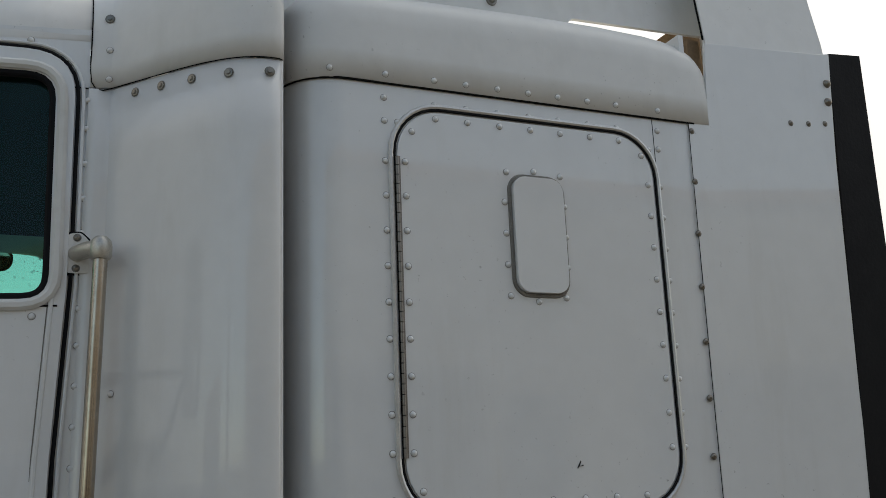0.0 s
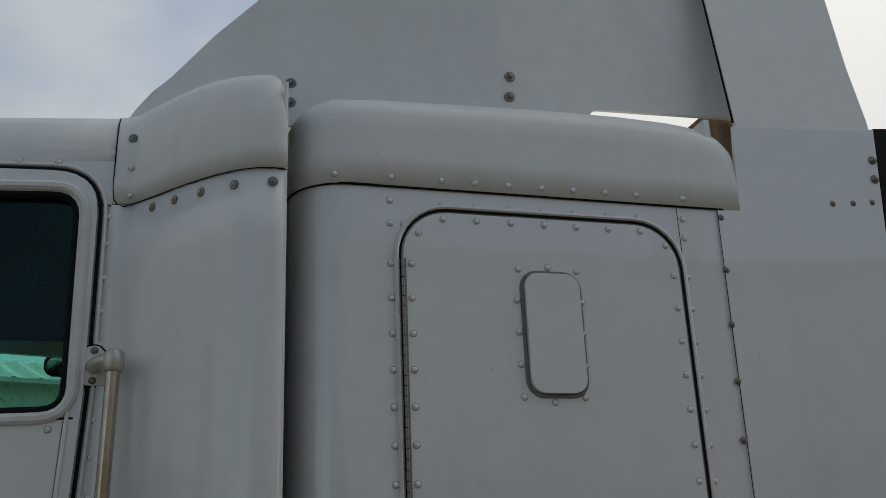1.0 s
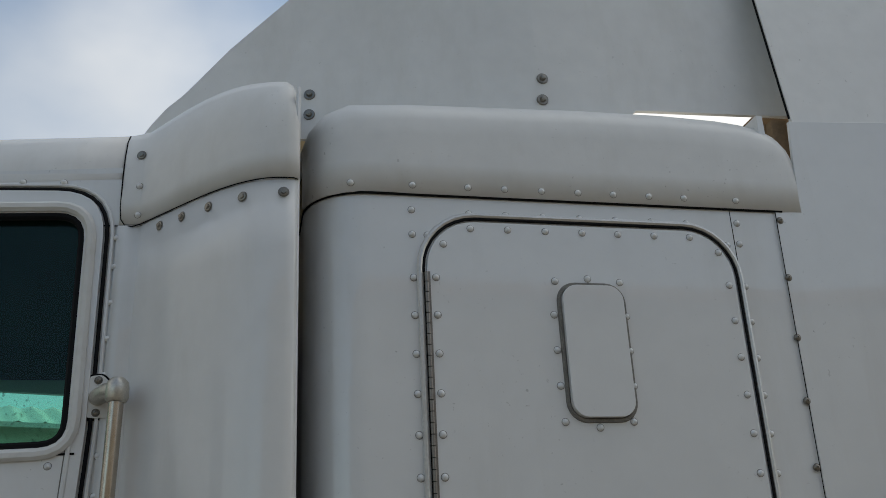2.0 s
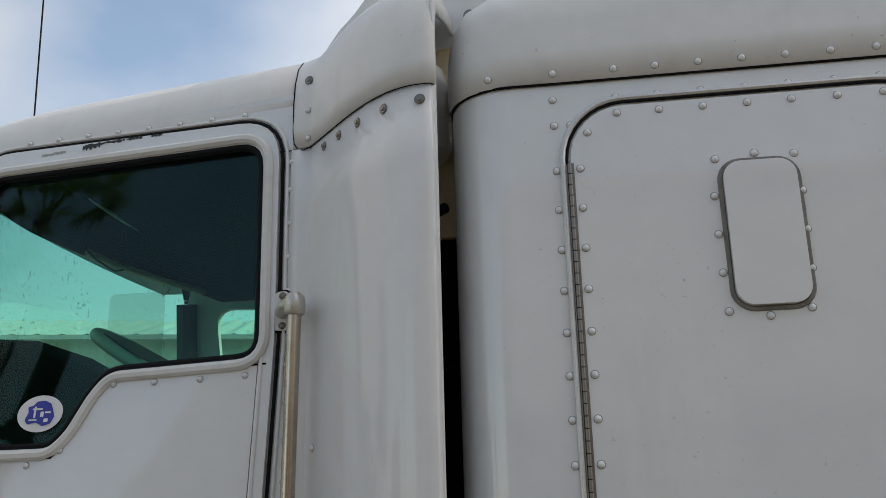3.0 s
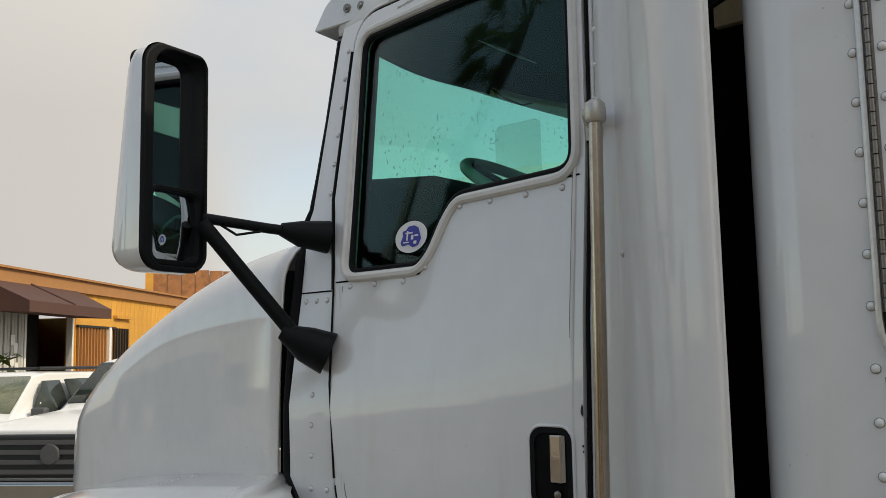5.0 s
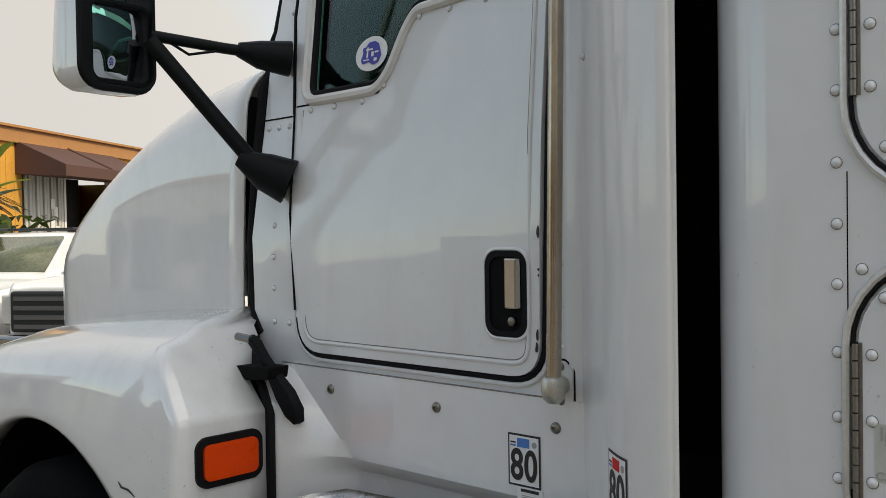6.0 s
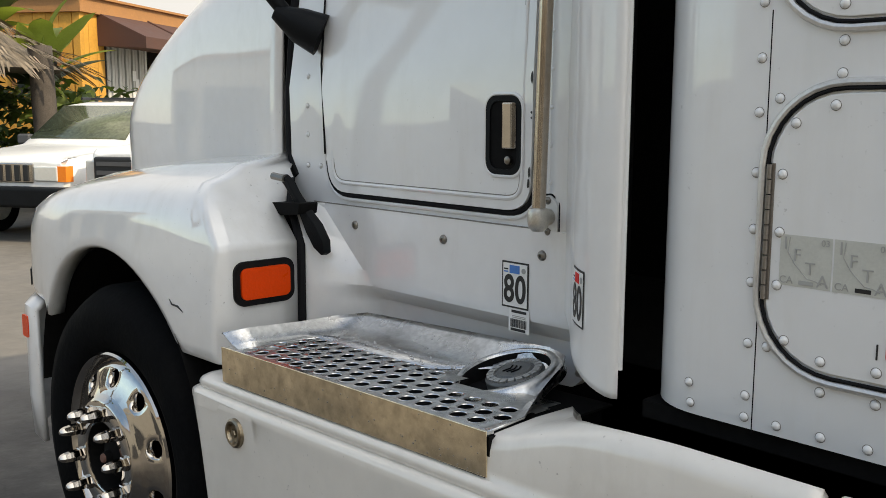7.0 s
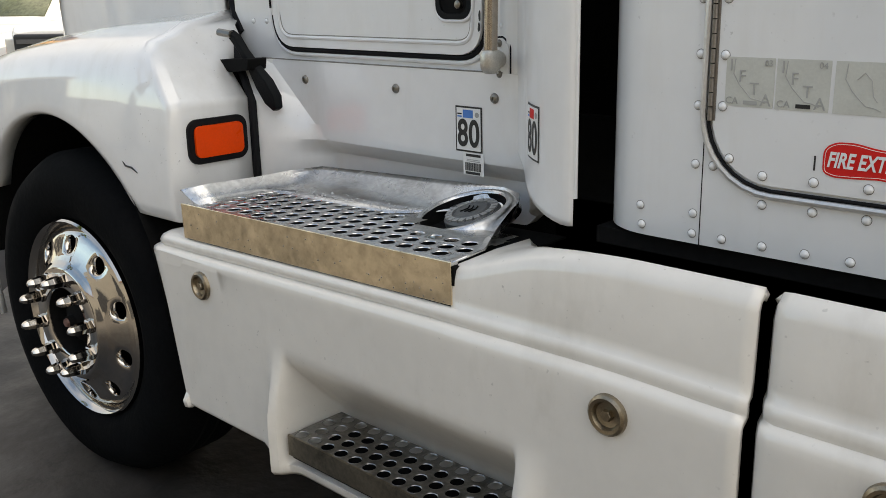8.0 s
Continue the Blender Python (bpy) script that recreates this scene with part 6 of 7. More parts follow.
# faded permit stickers on the lower sleeper door
for i, (x0, x1) in enumerate(((0.047, 0.124), (0.127, 0.207), (0.213, 0.295))):
    m = Matrix.Translation(((x0 + x1) / 2, -0.005, 1.324))
    w = (x1 - x0) / 2
    p = flat("permit_sticker", -w, w, -0.037, 0.037, m, FADED, low_door, y=0.0002, label="sun-faded square permit sticker")
    if i < 2:
        for ch, cx, cz in (("I", -0.030, 0.024), ("F", -0.012, 0.008), ("T", 0.008, -0.010), ("A", 0.027, -0.026)):
            text_part("letter", ch, 0.026, m @ Matrix.Translation((cx, -0.0014, cz)), GREY, p)
        text_part("year", ("03", "04")[i], 0.013, m @ Matrix.Translation((0.029, -0.0014, 0.029)), GREY, p)
        text_part("state", "CA", 0.015, m @ Matrix.Translation((-0.027, -0.0014, -0.029)), GREY, p)
        flat("print_bar", -0.008, 0.014, -0.0335, -0.0275, m, GREY if i == 0 else INK, p, y=0.001)
    line = [(-0.024, 0.034), (-0.026, 0.012), (-0.016, -0.004), (-0.004, -0.016), (0.004, -0.024), (0.016, -0.026), (0.026, -0.030)]
    part("map_outline", placed(tube([(x_, -0.001, z_) for x_, z_ in line], 0.0007, 5), m), GREY, p)
    if i == 2:
        part("map_outline", placed(tube([(x_, -0.001, z_) for x_, z_ in ((-0.01, 0.012), (0.0, 0.022), (0.01, 0.012), (0.014, -0.01), (0.02, -0.018))], 0.0007, 5), m), GREY, p)

# fire extinguisher label
loop = soften([(0.206, 1.201), (0.222, 1.195), (0.25, 1.196), (0.29, 1.199), (0.33, 1.192), (0.37, 1.192), (0.42, 1.199), (0.44, 1.206), (0.44, 1.240), (0.42, 1.247), (0.37, 1.248), (0.32, 1.240), (0.28, 1.242), (0.25, 1.248), (0.222, 1.247), (0.206, 1.236)], 0.010, 4)
fx_ = part("fire_label", skin(loop, thick=0.0008, yf=lambda x, z: -0.0062), RED, low_door, "red fire extinguisher label")
part("label_border", tube([(x, -0.0062, z) for x, z in grown(loop, -0.003)], 0.00045, 5, closed=True), PAPER, fx_)
text_part("lettering", "FIRE EXTINGUISHER", 0.031, Matrix.Translation((0.305, -0.0072, 1.220)), PAPER, fx_, shear=0.25, width=0.67, bold=0.0008)
flat("tape_bar", 0.193, 0.1955, 1.202, 1.224, Matrix.Translation((0, -0.005, 0)), INK, low_door, y=0.0004)

# oval decal in the door window
ocx, ocz = -1.176, 2.030
om = Matrix.Translation((ocx, cab_y(ocx, ocz) + 0.0005, ocz)) @ Matrix.Rotation(radians(-9), 4, "X")
oval = [(0.054 * math.cos(a), 0.042 * math.sin(a)) for a in [math.tau * i / 28 for i in range(28)]]
od = part("window_decal", placed(skin(oval, thick=0.0008), om), PAPER, door, "white oval window decal with a blue truck picture")
blob = soften([(-0.034, -0.014), (-0.026, -0.024), (-0.006, -0.020), (0.010, -0.029), (0.028, -0.024), (0.036, -0.008), (0.031, 0.006), (0.024, 0.022), (0.010, 0.029), (-0.010, 0.028), (-0.018, 0.018), (-0.030, 0.016), (-0.027, 0.002)], 0.003, 2)
part("picture", placed(skin(blob, thick=0.0004, yf=lambda x, z: -0.0014), om), NAVY, od)
for x0, x1, z0, z1 in ((-0.014, -0.009, -0.010, 0.016), (-0.018, 0.006, 0.008, 0.012), (0.002, 0.010, -0.008, 0.004), (0.013, 0.026, 0.000, 0.004), (-0.024, -0.004, -0.016, -0.013), (0.012, 0.022, -0.020, -0.012)):
    part("picture_light", placed(skin(rrect(x0, x1, z0, z1, 0.0012, 2), thick=0.0004, yf=lambda x, z: -0.0021), om), PAPER, od)

# name badge on the fender's nose, as a plain plate
part("name_badge", skin([(-3.055, 0.905), (-2.90, 0.885), (-2.90, 0.945), (-3.055, 0.985)], thick=0.01, yf=lambda x, z: OUT(x) - 0.012, xs=(-3.02, -2.98, -2.94)), INK, fender, "black name badge")
for i in range(5):
    xb = -3.04 + 0.028 * i
    part("badge_bar", skin([(xb, 0.912 - 0.13 * (xb + 3.055)), (xb + 0.016, 0.910 - 0.13 * (xb + 3.055)), (xb + 0.016, 0.968 - 0.26 * (xb + 3.055)), (xb, 0.970 - 0.26 * (xb + 3.055))], thick=0.004, yf=lambda x, z: OUT(x) - 0.014), CHROME, fender)

# worn paint along the door frame's top and a scratch on the fender
random.seed(9)
def ragged(x0, x1, z0, z1, hgt, n=12):
    """A torn strip of lost paint from (x0, z0) to (x1, z1)."""
    mid = lambda f: (x0 + (x1 - x0) * f, z0 + (z1 - z0) * f)
    under = [(mid(i / n)[0], mid(i / n)[1] - hgt * random.uniform(0.15, 1.0)) for i in range(n + 1)]
    over = [(mid(i / n)[0], mid(i / n)[1] + hgt * random.uniform(0.2, 0.6)) for i in range(n, -1, -1)]
    return under + over


for x0, x1, z0, z1, hgt, m_ in ((-1.165, -1.115, 2.692, 2.694, 0.013, INK), (-1.118, -1.045, 2.696, 2.695, 0.006, INK), (-1.04, -0.995, 2.695, 2.694, 0.005, INK), (-0.97, -0.94, 2.693, 2.692, 0.004, INK), (-1.285, -1.215, 2.688, 2.690, 0.006, GREY)):
    part("paint_chip", skin(ragged(x0, x1, z0, z1, hgt), thick=0.001, yf=lambda x, z: door_y(x, z) - 0.0012), m_, door)
for cx, cz, w, h in ((-0.644, 1.607, 0.0035, 0.013), (-0.644, 1.534, 0.003, 0.003), (-0.644, 1.522, 0.002, 0.003), (-0.648, 1.405, 0.003, 0.012), (-0.650, 1.382, 0.004, 0.010)):
    part("paint_chip", skin([(cx + w * random.uniform(0.6, 1.2) * math.cos(a), cz + h * random.uniform(0.7, 1.2) * math.sin(a)) for a in [math.tau * k / 9 for k in range(9)]], thick=0.001, yf=lambda x, z: door_y(x, z) - 0.0035), INK, door)
part("scratch", tube([(-1.60, OUT(-1.6) - 0.001, 1.035), (-1.588, OUT(-1.59) - 0.001, 1.024), (-1.56, OUT(-1.56) - 0.001, 1.022), (-1.535, OUT(-1.535) - 0.001, 1.010)], [0.001, 0.0025, 0.0025, 0.001], 6), INK, fender)
part("pen_mark", tube([(0.425, -0.0055, 1.742), (0.434, -0.0055, 1.757), (0.430, -0.0055, 1.746), (0.440, -0.0055, 1.748)], 0.0014, 5), INK, up_door)


# -- the far half of the truck, the same as the near one
def mirrored(ob, parent):
    me = ob.data.copy()
    me.transform(Matrix.Translation((0, 2 * YC, 0)) @ Matrix.Diagonal((1, -1, 1, 1)) @ ob.matrix_basis)
    me.flip_normals()
    o = new(ob.name.split(".")[0], me)
    o.parent = parent
    for md in ob.modifiers:
        if md.type == "SOLIDIFY":
            m2 = o.modifiers.new("thick", "SOLIDIFY")
            m2.thickness, m2.offset = md.thickness, md.offset
    return o


for ob in [c for c in truck.children if c.name.split(".")[0] in ("fender", "cab_extender", "roof_shoulder", "side_skirt", "lower_cowl", "front_wheel", "side_mirror", "step_deck", "roof_fairing", "side_extender", "lower_step", "bumper_lamp")]:
    twin = mirrored(ob, truck)
    if ob.name.startswith(("front_wheel", "side_mirror")):
        for c in ob.children:
            mirrored(c, twin)
part("sleeper_back", box(0.83, 0.845, 0.01, 2 * YC - 0.01, 1.056, 2.84), WHITE, truck)
part("sleeper_roof", box(-0.1, 0.84, YC, 2 * YC, 2.8, 2.85), FIBRE, truck)
# unseen slab added to block light below the truck
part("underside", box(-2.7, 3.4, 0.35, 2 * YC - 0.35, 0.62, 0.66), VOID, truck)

# ---- surroundings ----
ORANGE = mat("orange_board_paint", (0.60, 0.30, 0.05), 0.7, var=0.12, scale=2.5, bump=0.15, bscale=30, island=0.08, stain=(0.35, 0.16, 0.03), stain_amt=0.3, stain_scale=2)
FASCIA = mat("brown_fascia", (0.36, 0.17, 0.06), 0.7, var=0.12, scale=4)
AWNING = mat("brown_canvas", (0.085, 0.04, 0.03), 0.85, var=0.15, scale=6, bump=0.1, bscale=60)
SHUTTER = mat("pale_shutter", (0.55, 0.54, 0.50), 0.6, var=0.1, scale=5, island=0.1)
# near-black in place of unlit rooms behind doorway, shutters and side window
DARKROOM = mat("dark_doorway", (0.02, 0.018, 0.016), 0.8, var=0.2)
RUST = mat("rusty_sheet", (0.34, 0.15, 0.06), 0.85, var=0.3, scale=3, bump=0.3, bscale=20, stain=(0.10, 0.05, 0.03), stain_amt=0.7, stain_scale=4)
STUCCO = mat("cream_stucco", (0.52, 0.49, 0.44), 0.9, var=0.08, scale=1.5, bump=0.3, bscale=60, stain=(0.4, 0.34, 0.27), stain_amt=0.3, stain_scale=1.2)
ROOFSHEET = mat("pale_roof_sheet", (0.58, 0.60, 0.58), 0.5, 0.2, var=0.08, scale=2)
THATCH = mat("grey_thatch", (0.20, 0.16, 0.115), 0.95, var=0.3, scale=6, bump=0.6, bscale=40, island=0.25)
WOODGREY = mat("weathered_wood", (0.20, 0.17, 0.14), 0.85, var=0.2, scale=5, bump=0.3, bscale=40, island=0.15)
BARK = mat("palm_bark", (0.085, 0.07, 0.058), 0.95, var=0.3, scale=6, bump=0.6, bscale=20)


def leaf_material(name, color):
    m = mat(name, color, 0.5, var=0.25, scale=3)
    n, l = m.node_tree.nodes, m.node_tree.links
    tl, mx = n.new("ShaderNodeBsdfTranslucent"), n.new("ShaderNodeMixShader")
    tl.inputs["Color"].default_value = (color[0] * 1.9, color[1] * 1.7, color[2], 1)
    mx.inputs[0].default_value = 0.42
    out = n["Material Output"]
    l.new(n["Principled BSDF"].outputs[0], mx.inputs[1])
    l.new(tl.outputs[0], mx.inputs[2])
    l.new(mx.outputs[0], out.inputs["Surface"])
    return m


LEAF = leaf_material("banana_leaf", (0.15, 0.20, 0.04))
# darker leaf copy: shade among leaves and below the shelter, in the colour
LEAFDARK = leaf_material("shade_leaf", (0.035, 0.06, 0.016))
PALMLEAF = leaf_material("palm_leaf", (0.08, 0.12, 0.03))
CARWHITE = mat("white_car_paint", (0.78, 0.78, 0.76), 0.25, var=0.03, scale=2, coat=0.6)
CARGLASS = mat("dark_car_glass", (0.045, 0.055, 0.05), 0.08, var=0.15, scale=3, spec=0.12)
# mottled green colour imitates reflections on the SUV's windscreen
SHADEGLASS = mat("greenish_windscreen", (0.10, 0.11, 0.065), 0.06, var=0.35, scale=2.5, spec=0.6)
GREYPLASTIC = mat("grey_car_plastic", (0.07, 0.07, 0.072), 0.55, var=0.1)
HEADLAMP = mat("headlamp_glass", (0.7, 0.7, 0.66), 0.1, 0.3, var=0.05, scale=30)
ORANGELENS = mat("turn_signal_lens", (0.85, 0.22, 0.02), 0.25, var=0.05)


# -- orange board-clad building
def orange_house():
    b = thing("orange_building", "orange board-clad building with a brown awning and shuttered doors", "building", (-18.93, 6.53, 0), 125.0)
    L, H, Dp = 18.0, 3.60, 8.0
    part("wall", merged(box(0.0, 2.5, 0, 0.15, 0, H), box(2.5, 4.7, 0, 0.15, 2.95, H), box(4.7, L, 0, 0.15, 0, H), box(0, 0.15, 0.15, Dp, 0, H), box(L - 0.15, L, 0.15, Dp, 0, H), box(0, L, Dp, Dp + 0.15, 0, H)), ORANGE, b)
    board = shared_mesh("board", box(-0.145, 0.145, -0.02, 0.0, 0.0, 3.58), ORANGE)
    x = 0.15
    while x < L:
        if not (0.8 < x < 4.9):
            o = new("board", board)
            o.parent, o.matrix_basis = b, pose(x, 0, 0)
        x += 0.3
    side_board = shared_mesh("side_board", box(-0.02, 0.0, -0.145, 0.145, 0.0, 3.58), ORANGE)
    for i in range(26):
        o = new("board", side_board)
        o.parent, o.matrix_basis = b, pose(0, 0.3 + 0.3 * i, 0)
    part("corner_board", box(-0.035, 0.12, -0.035, 0.12, 0, H), ORANGE, b)
    part("fascia", box(-0.12, L + 0.1, -0.12, 0.06, H - 0.06, H + 0.24), FASCIA, b, "brown roof fascia")
    part("fascia", box(-0.12, 0.06, 0.06, Dp, H - 0.06, H + 0.24), FASCIA, b)
    part("roof", box(-0.2, L + 0.2, -0.2, Dp + 0.2, H + 0.24, H + 0.29), FASCIA, b)
    part("doorway", box(2.4, 4.8, 0.9, 1.0, 0, 3.0), DARKROOM, b, "open doorway, a near-black sheet for its dark room")
    part("door_frame", merged(box(2.46, 2.54, -0.05, 0.1, 0, 2.95), box(4.66, 4.74, -0.05, 0.1, 0, 2.95)), PAPER, b)
    part("shutter_backing", box(0.85, 2.44, -0.03, -0.022, 0.02, 2.95), DARKROOM, b)
    for i in range(11):
        xs_ = 0.90 + 0.14 * i
        part("shutter_slat", box(xs_, xs_ + 0.095, -0.06 - 0.02 * (i % 2), -0.032, 0.05, 2.9), SHUTTER, b)
    for nx, nz in ((1.83, 2.2), (1.95, 2.02), (1.82, 1.75), (2.0, 1.6)):
        part("notice", box(nx, nx + 0.15, -0.095, -0.088, nz, nz + 0.22), PAPER, b)
    part("gate_backing", box(4.85, 7.9, -0.032, -0.024, 0.1, 2.98), ORANGE, b)
    for i in range(18):
        xs_ = 4.9 + 0.17 * i
        part("gate_bar", box(xs_, xs_ + 0.05, -0.10, -0.05, 0.1, 2.72), INK if i > 11 else FASCIA, b)
    part("gate_rail", box(4.85, 7.0, -0.12, -0.05, 2.68, 2.74), INK, b)
    part("gate_post", box(6.55, 6.68, -0.14, -0.02, 0.0, 2.72), PAPER, b)
    part("grille_head", box(7.0, 8.0, -0.14, -0.02, 2.98, 3.06), ORANGE, b)
    for i in range(15):
        xs_ = 10.7 + 0.23 * i
        part("window_bar", box(xs_, xs_ + 0.06, -0.12, -0.06, 1.2, 3.0), RUST, b)
    part("window_pane", box(10.6, 14.0, -0.032, -0.024, 1.2, 3.0), GREYPLASTIC, b)
    part("window_head", box(10.5, 14.1, -0.15, -0.02, 3.0, 3.09), ORANGE, b)
    part("window_sill", box(10.5, 14.1, -0.1, -0.02, 1.1, 1.2), ORANGE, b)
    part("side_window", box(-0.035, -0.022, 0.5, 1.5, 1.9, 3.1), DARKROOM, b)
    part("side_window_frame", merged(box(-0.07, -0.022, 0.4, 1.6, 3.1, 3.2), box(-0.07, -0.022, 0.4, 0.5, 1.85, 3.1), box(-0.07, -0.022, 1.5, 1.6, 1.85, 3.1)), FASCIA, b)
    aw = part("awning", loft([[(x0_, -0.02, 3.60), (x1_, -1.25, 3.06), (x1_, -1.25, 2.83), (x0_, -0.02, 2.90)] for x0_, x1_ in ((0.62, 0.45), (2.6, 2.4), (4.75, 4.2))], close_v=True, caps=True), AWNING, b, "faded brown canvas awning", angle=20)
    part("awning_rib", tube([(2.55, -0.03, 3.61), (2.38, -1.25, 3.07)], 0.025, 6), AWNING, aw)
    part("security_lamp", box(15.6, 15.95, -0.3, -0.02, H - 0.05, H + 0.16), INK, b)


orange_house()

# -- rust-streaked parapet building behind it
rb = thing("rusty_shed", "shed with a rust-streaked sheet parapet behind the orange building", "building", (-30.06, 17.89, 0), 54.9)
part("wall", box(0, 14, 0, 6, 0, 5.0), STUCCO, rb)
part("corner_strip", box(-0.12, 0.16, -0.10, 0.1, 2.5, 5.17), ORANGE, rb)
for i in range(28):
    part("parapet_sheet", box(0.16 + 0.5 * i, 0.5 * i + 0.64, -0.05 - 0.02 * (i % 2), 0.0, 3.0, 5.17 - 0.02 * (i % 3)), RUST, rb)
part("roof_post", box(0.40, 0.46, -0.05, 0.02, 5.1, 5.9), WOODGREY, rb)


# -- long pale workshop on the truck's far side
def workshop():
    w = thing("workshop", "long pale workshop with a corrugated roof across the yard", "building", (-11.58, 11.13, 0), 14.6)
    pale = mat("pale_green_wall", (0.62, 0.66, 0.60), 0.8, var=0.06, scale=1.5)
    L = 9.9
    part("wall", merged(box(0, L, 0, 0.2, 0, 4.75), box(0, 0.2, 0.2, 7, 0, 4.75), box(L - 0.2, L, 0.2, 7, 0, 4.75), box(0, L, 7, 7.2, 0, 4.75)), pale, w)
    for i in range(20):
        part("wall_rib", box(0.25 + 0.5 * i, 0.29 + 0.5 * i, -0.03, 0.0, 0.1, 4.7), pale, w)
    rows_ = []
    n = 110
    for i in range(n + 1):
        x = (L + 0.35) * i / n
        z = 0.03 * math.sin(i * math.pi / 2)
        k = min(1.0, (x + 0.02) / 1.3)           # hipped at its near end
        rows_.append([(x, -0.4, 4.72 + z), (x, -0.4 + 3.9 * k, 4.72 + 1.06 * k + z), (x, 7.5, 4.72 + z)])
    part("roof", loft(rows_), ROOFSHEET, w, "pale corrugated roof", angle=80)
    part("roof_vent", tube([(7.6, 2.2, 5.35), (7.6, 2.2, 5.9)], 0.09, 8), SHUTTER, w)
    part("red_trim", merged(box(-0.04, 0.32, -0.05, -0.02, 4.12, 4.26), box(-0.04, 0.04, -0.05, -0.02, 3.5, 4.6)), RUST, w)
    part("gutter", box(0.0, L + 0.35, -0.46, -0.38, 4.65, 4.72), SHUTTER, w)
    part("downpipe", tube([(-0.12, -0.2, 0.1), (-0.12, -0.2, 4.6)], 0.05, 8), INK, w)
    part("flood_lamp", lathe([(0.0, -0.30), (0.11, -0.30), (0.13, -0.26), (0.09, -0.10), (0.05, 0.0), (0.0, 0.0)], 16, (0.12, 0, 4.52)), SHUTTER, w)
    part("meter_box", box(-0.30, -0.06, -0.12, 0.1, 4.2, 4.6), INK, w)
    for i in range(3):
        part("window", box(1.2 + 3.0 * i, 2.6 + 3.0 * i, -0.036, -0.032, 1.4, 2.6), CARGLASS, w)


workshop()

# -- cars
def car_shell(sections, material, parent, name="body", label=""):
    """A body lofted from front to back: (y, half-width low, half-width high, z low, z belt, z top)."""
    rows_ = []
    for y, wl_, wh, z0, zb, zt in sections:
        half = [(wl_ * 0.94, z0), (wl_, z0 + 0.12), (wl_, zb - 0.06), (wl_ * 0.97, zb), (wh, (zb + zt) / 2 if zt > zb + 0.1 else zb + 0.01), (wh * 0.94, zt - 0.02), (wh * 0.7, zt)]
        rows_.append([(-a, y, z) for a, z in half] + [(a, y, z) for a, z in half[::-1]])
    return part(name, loft(rows_, caps=True), material, parent, label, angle=32, bevel=0.02)


def car_wheel(parent, x, y, r=0.36):
    w = part("wheel", lathe([(r * 0.6, -0.11), (r * 0.95, -0.11), (r, -0.07), (r, 0.09), (r * 0.6, 0.09)], 24, (x, y, r), "x"), TYRE, parent)
    part("rim", lathe([(0.0, -0.07), (r * 0.3, -0.09), (r * 0.62, -0.08), (r * 0.62, 0.08), (0, 0.08)], 20, (x, y, r), "x"), ALU, w)


def build_suv():
    # local front towards -y
    c = thing("parked_suv", "white boxy SUV with a slatted grille and roof rack, parked", "car", (-12.06, 4.2, 0), 32)
    car_shell([(-2.2, 0.84, 0.80, 0.52, 0.93, 0.95), (-2.1, 0.88, 0.84, 0.42, 0.98, 1.0), (-1.0, 0.9, 0.84, 0.36, 1.06, 1.08), (-0.85, 0.9, 0.82, 0.36, 1.07, 1.12), (-0.15, 0.9, 0.66, 0.36, 1.08, 1.62), (0.2, 0.9, 0.66, 0.36, 1.08, 1.66),
               (1.9, 0.9, 0.66, 0.36, 1.08, 1.64), (2.15, 0.88, 0.70, 0.42, 1.06, 1.2), (2.2, 0.86, 0.8, 0.5, 1.0, 1.02)], CARWHITE, c)
    part("windscreen", loft([[(x, -0.79, 1.178), (x * 0.86, -0.20, 1.603)] for x in (-0.72, 0.0, 0.72)]), SHADEGLASS, c, "windscreen with a greenish sheen painted in").modifiers.new("thick", "SOLIDIFY").thickness = 0.03
    for s in (-1, 1):
        part("side_window", loft([[(s * 0.885, y0, 1.12), (s * 0.70, y1, 1.54)] for y0, y1 in ((-0.55, -0.05), (0.35, 0.35))]), CARGLASS, c).modifiers.new("thick", "SOLIDIFY").thickness = 0.03
        part("side_window", loft([[(s * 0.885, y0, 1.12), (s * 0.70, y1, 1.54)] for y0, y1 in ((0.45, 0.45), (1.2, 1.2))]), CARGLASS, c).modifiers.new("thick", "SOLIDIFY").thickness = 0.03
        part("headlamp", box(s * 0.62 - 0.16, s * 0.62 + 0.16, -2.225, -2.15, 0.72, 0.90), HEADLAMP, c, bevel=0.02)
        part("turn_signal", box(s * 0.83 - 0.06, s * 0.83 + 0.06, -2.21, -2.08, 0.72, 0.90), ORANGELENS, c)
        part("door_mirror", box(s * 0.98 - 0.10, s * 0.98 + 0.10, -0.62, -0.5, 1.08, 1.22), GREYPLASTIC, c, bevel=0.03)
        part("rack_rail", tube([(s * 0.55, 0.1, 1.70), (s * 0.55, 1.7, 1.69)], 0.02, 8), INK, c)
        for y in (-1.4, 1.3):
            car_wheel(c, s * 0.82, y)
    for y in (0.3, 0.8, 1.4):
        part("rack_bar", tube([(-0.55, y, 1.70), (0.55, y, 1.70)], 0.016, 8), INK, c)
    part("grille_surround", box(-0.45, 0.45, -2.222, -2.18, 0.70, 0.93), CHROME, c, bevel=0.015)
    for i in range(7):
        x = -0.36 + 0.12 * i
        part("grille_slot", box(x - 0.038, x + 0.038, -2.236, -2.20, 0.72, 0.91), INK, c, bevel=0.012)
    part("bumper", box(-0.9, 0.9, -2.36, -2.1, 0.42, 0.66), PLASTIC, c, "black plastic bumper", bevel=0.04)
    part("wiper", tube([(-0.6, -0.80, 1.13), (0.1, -0.76, 1.16)], 0.012, 6), INK, c)


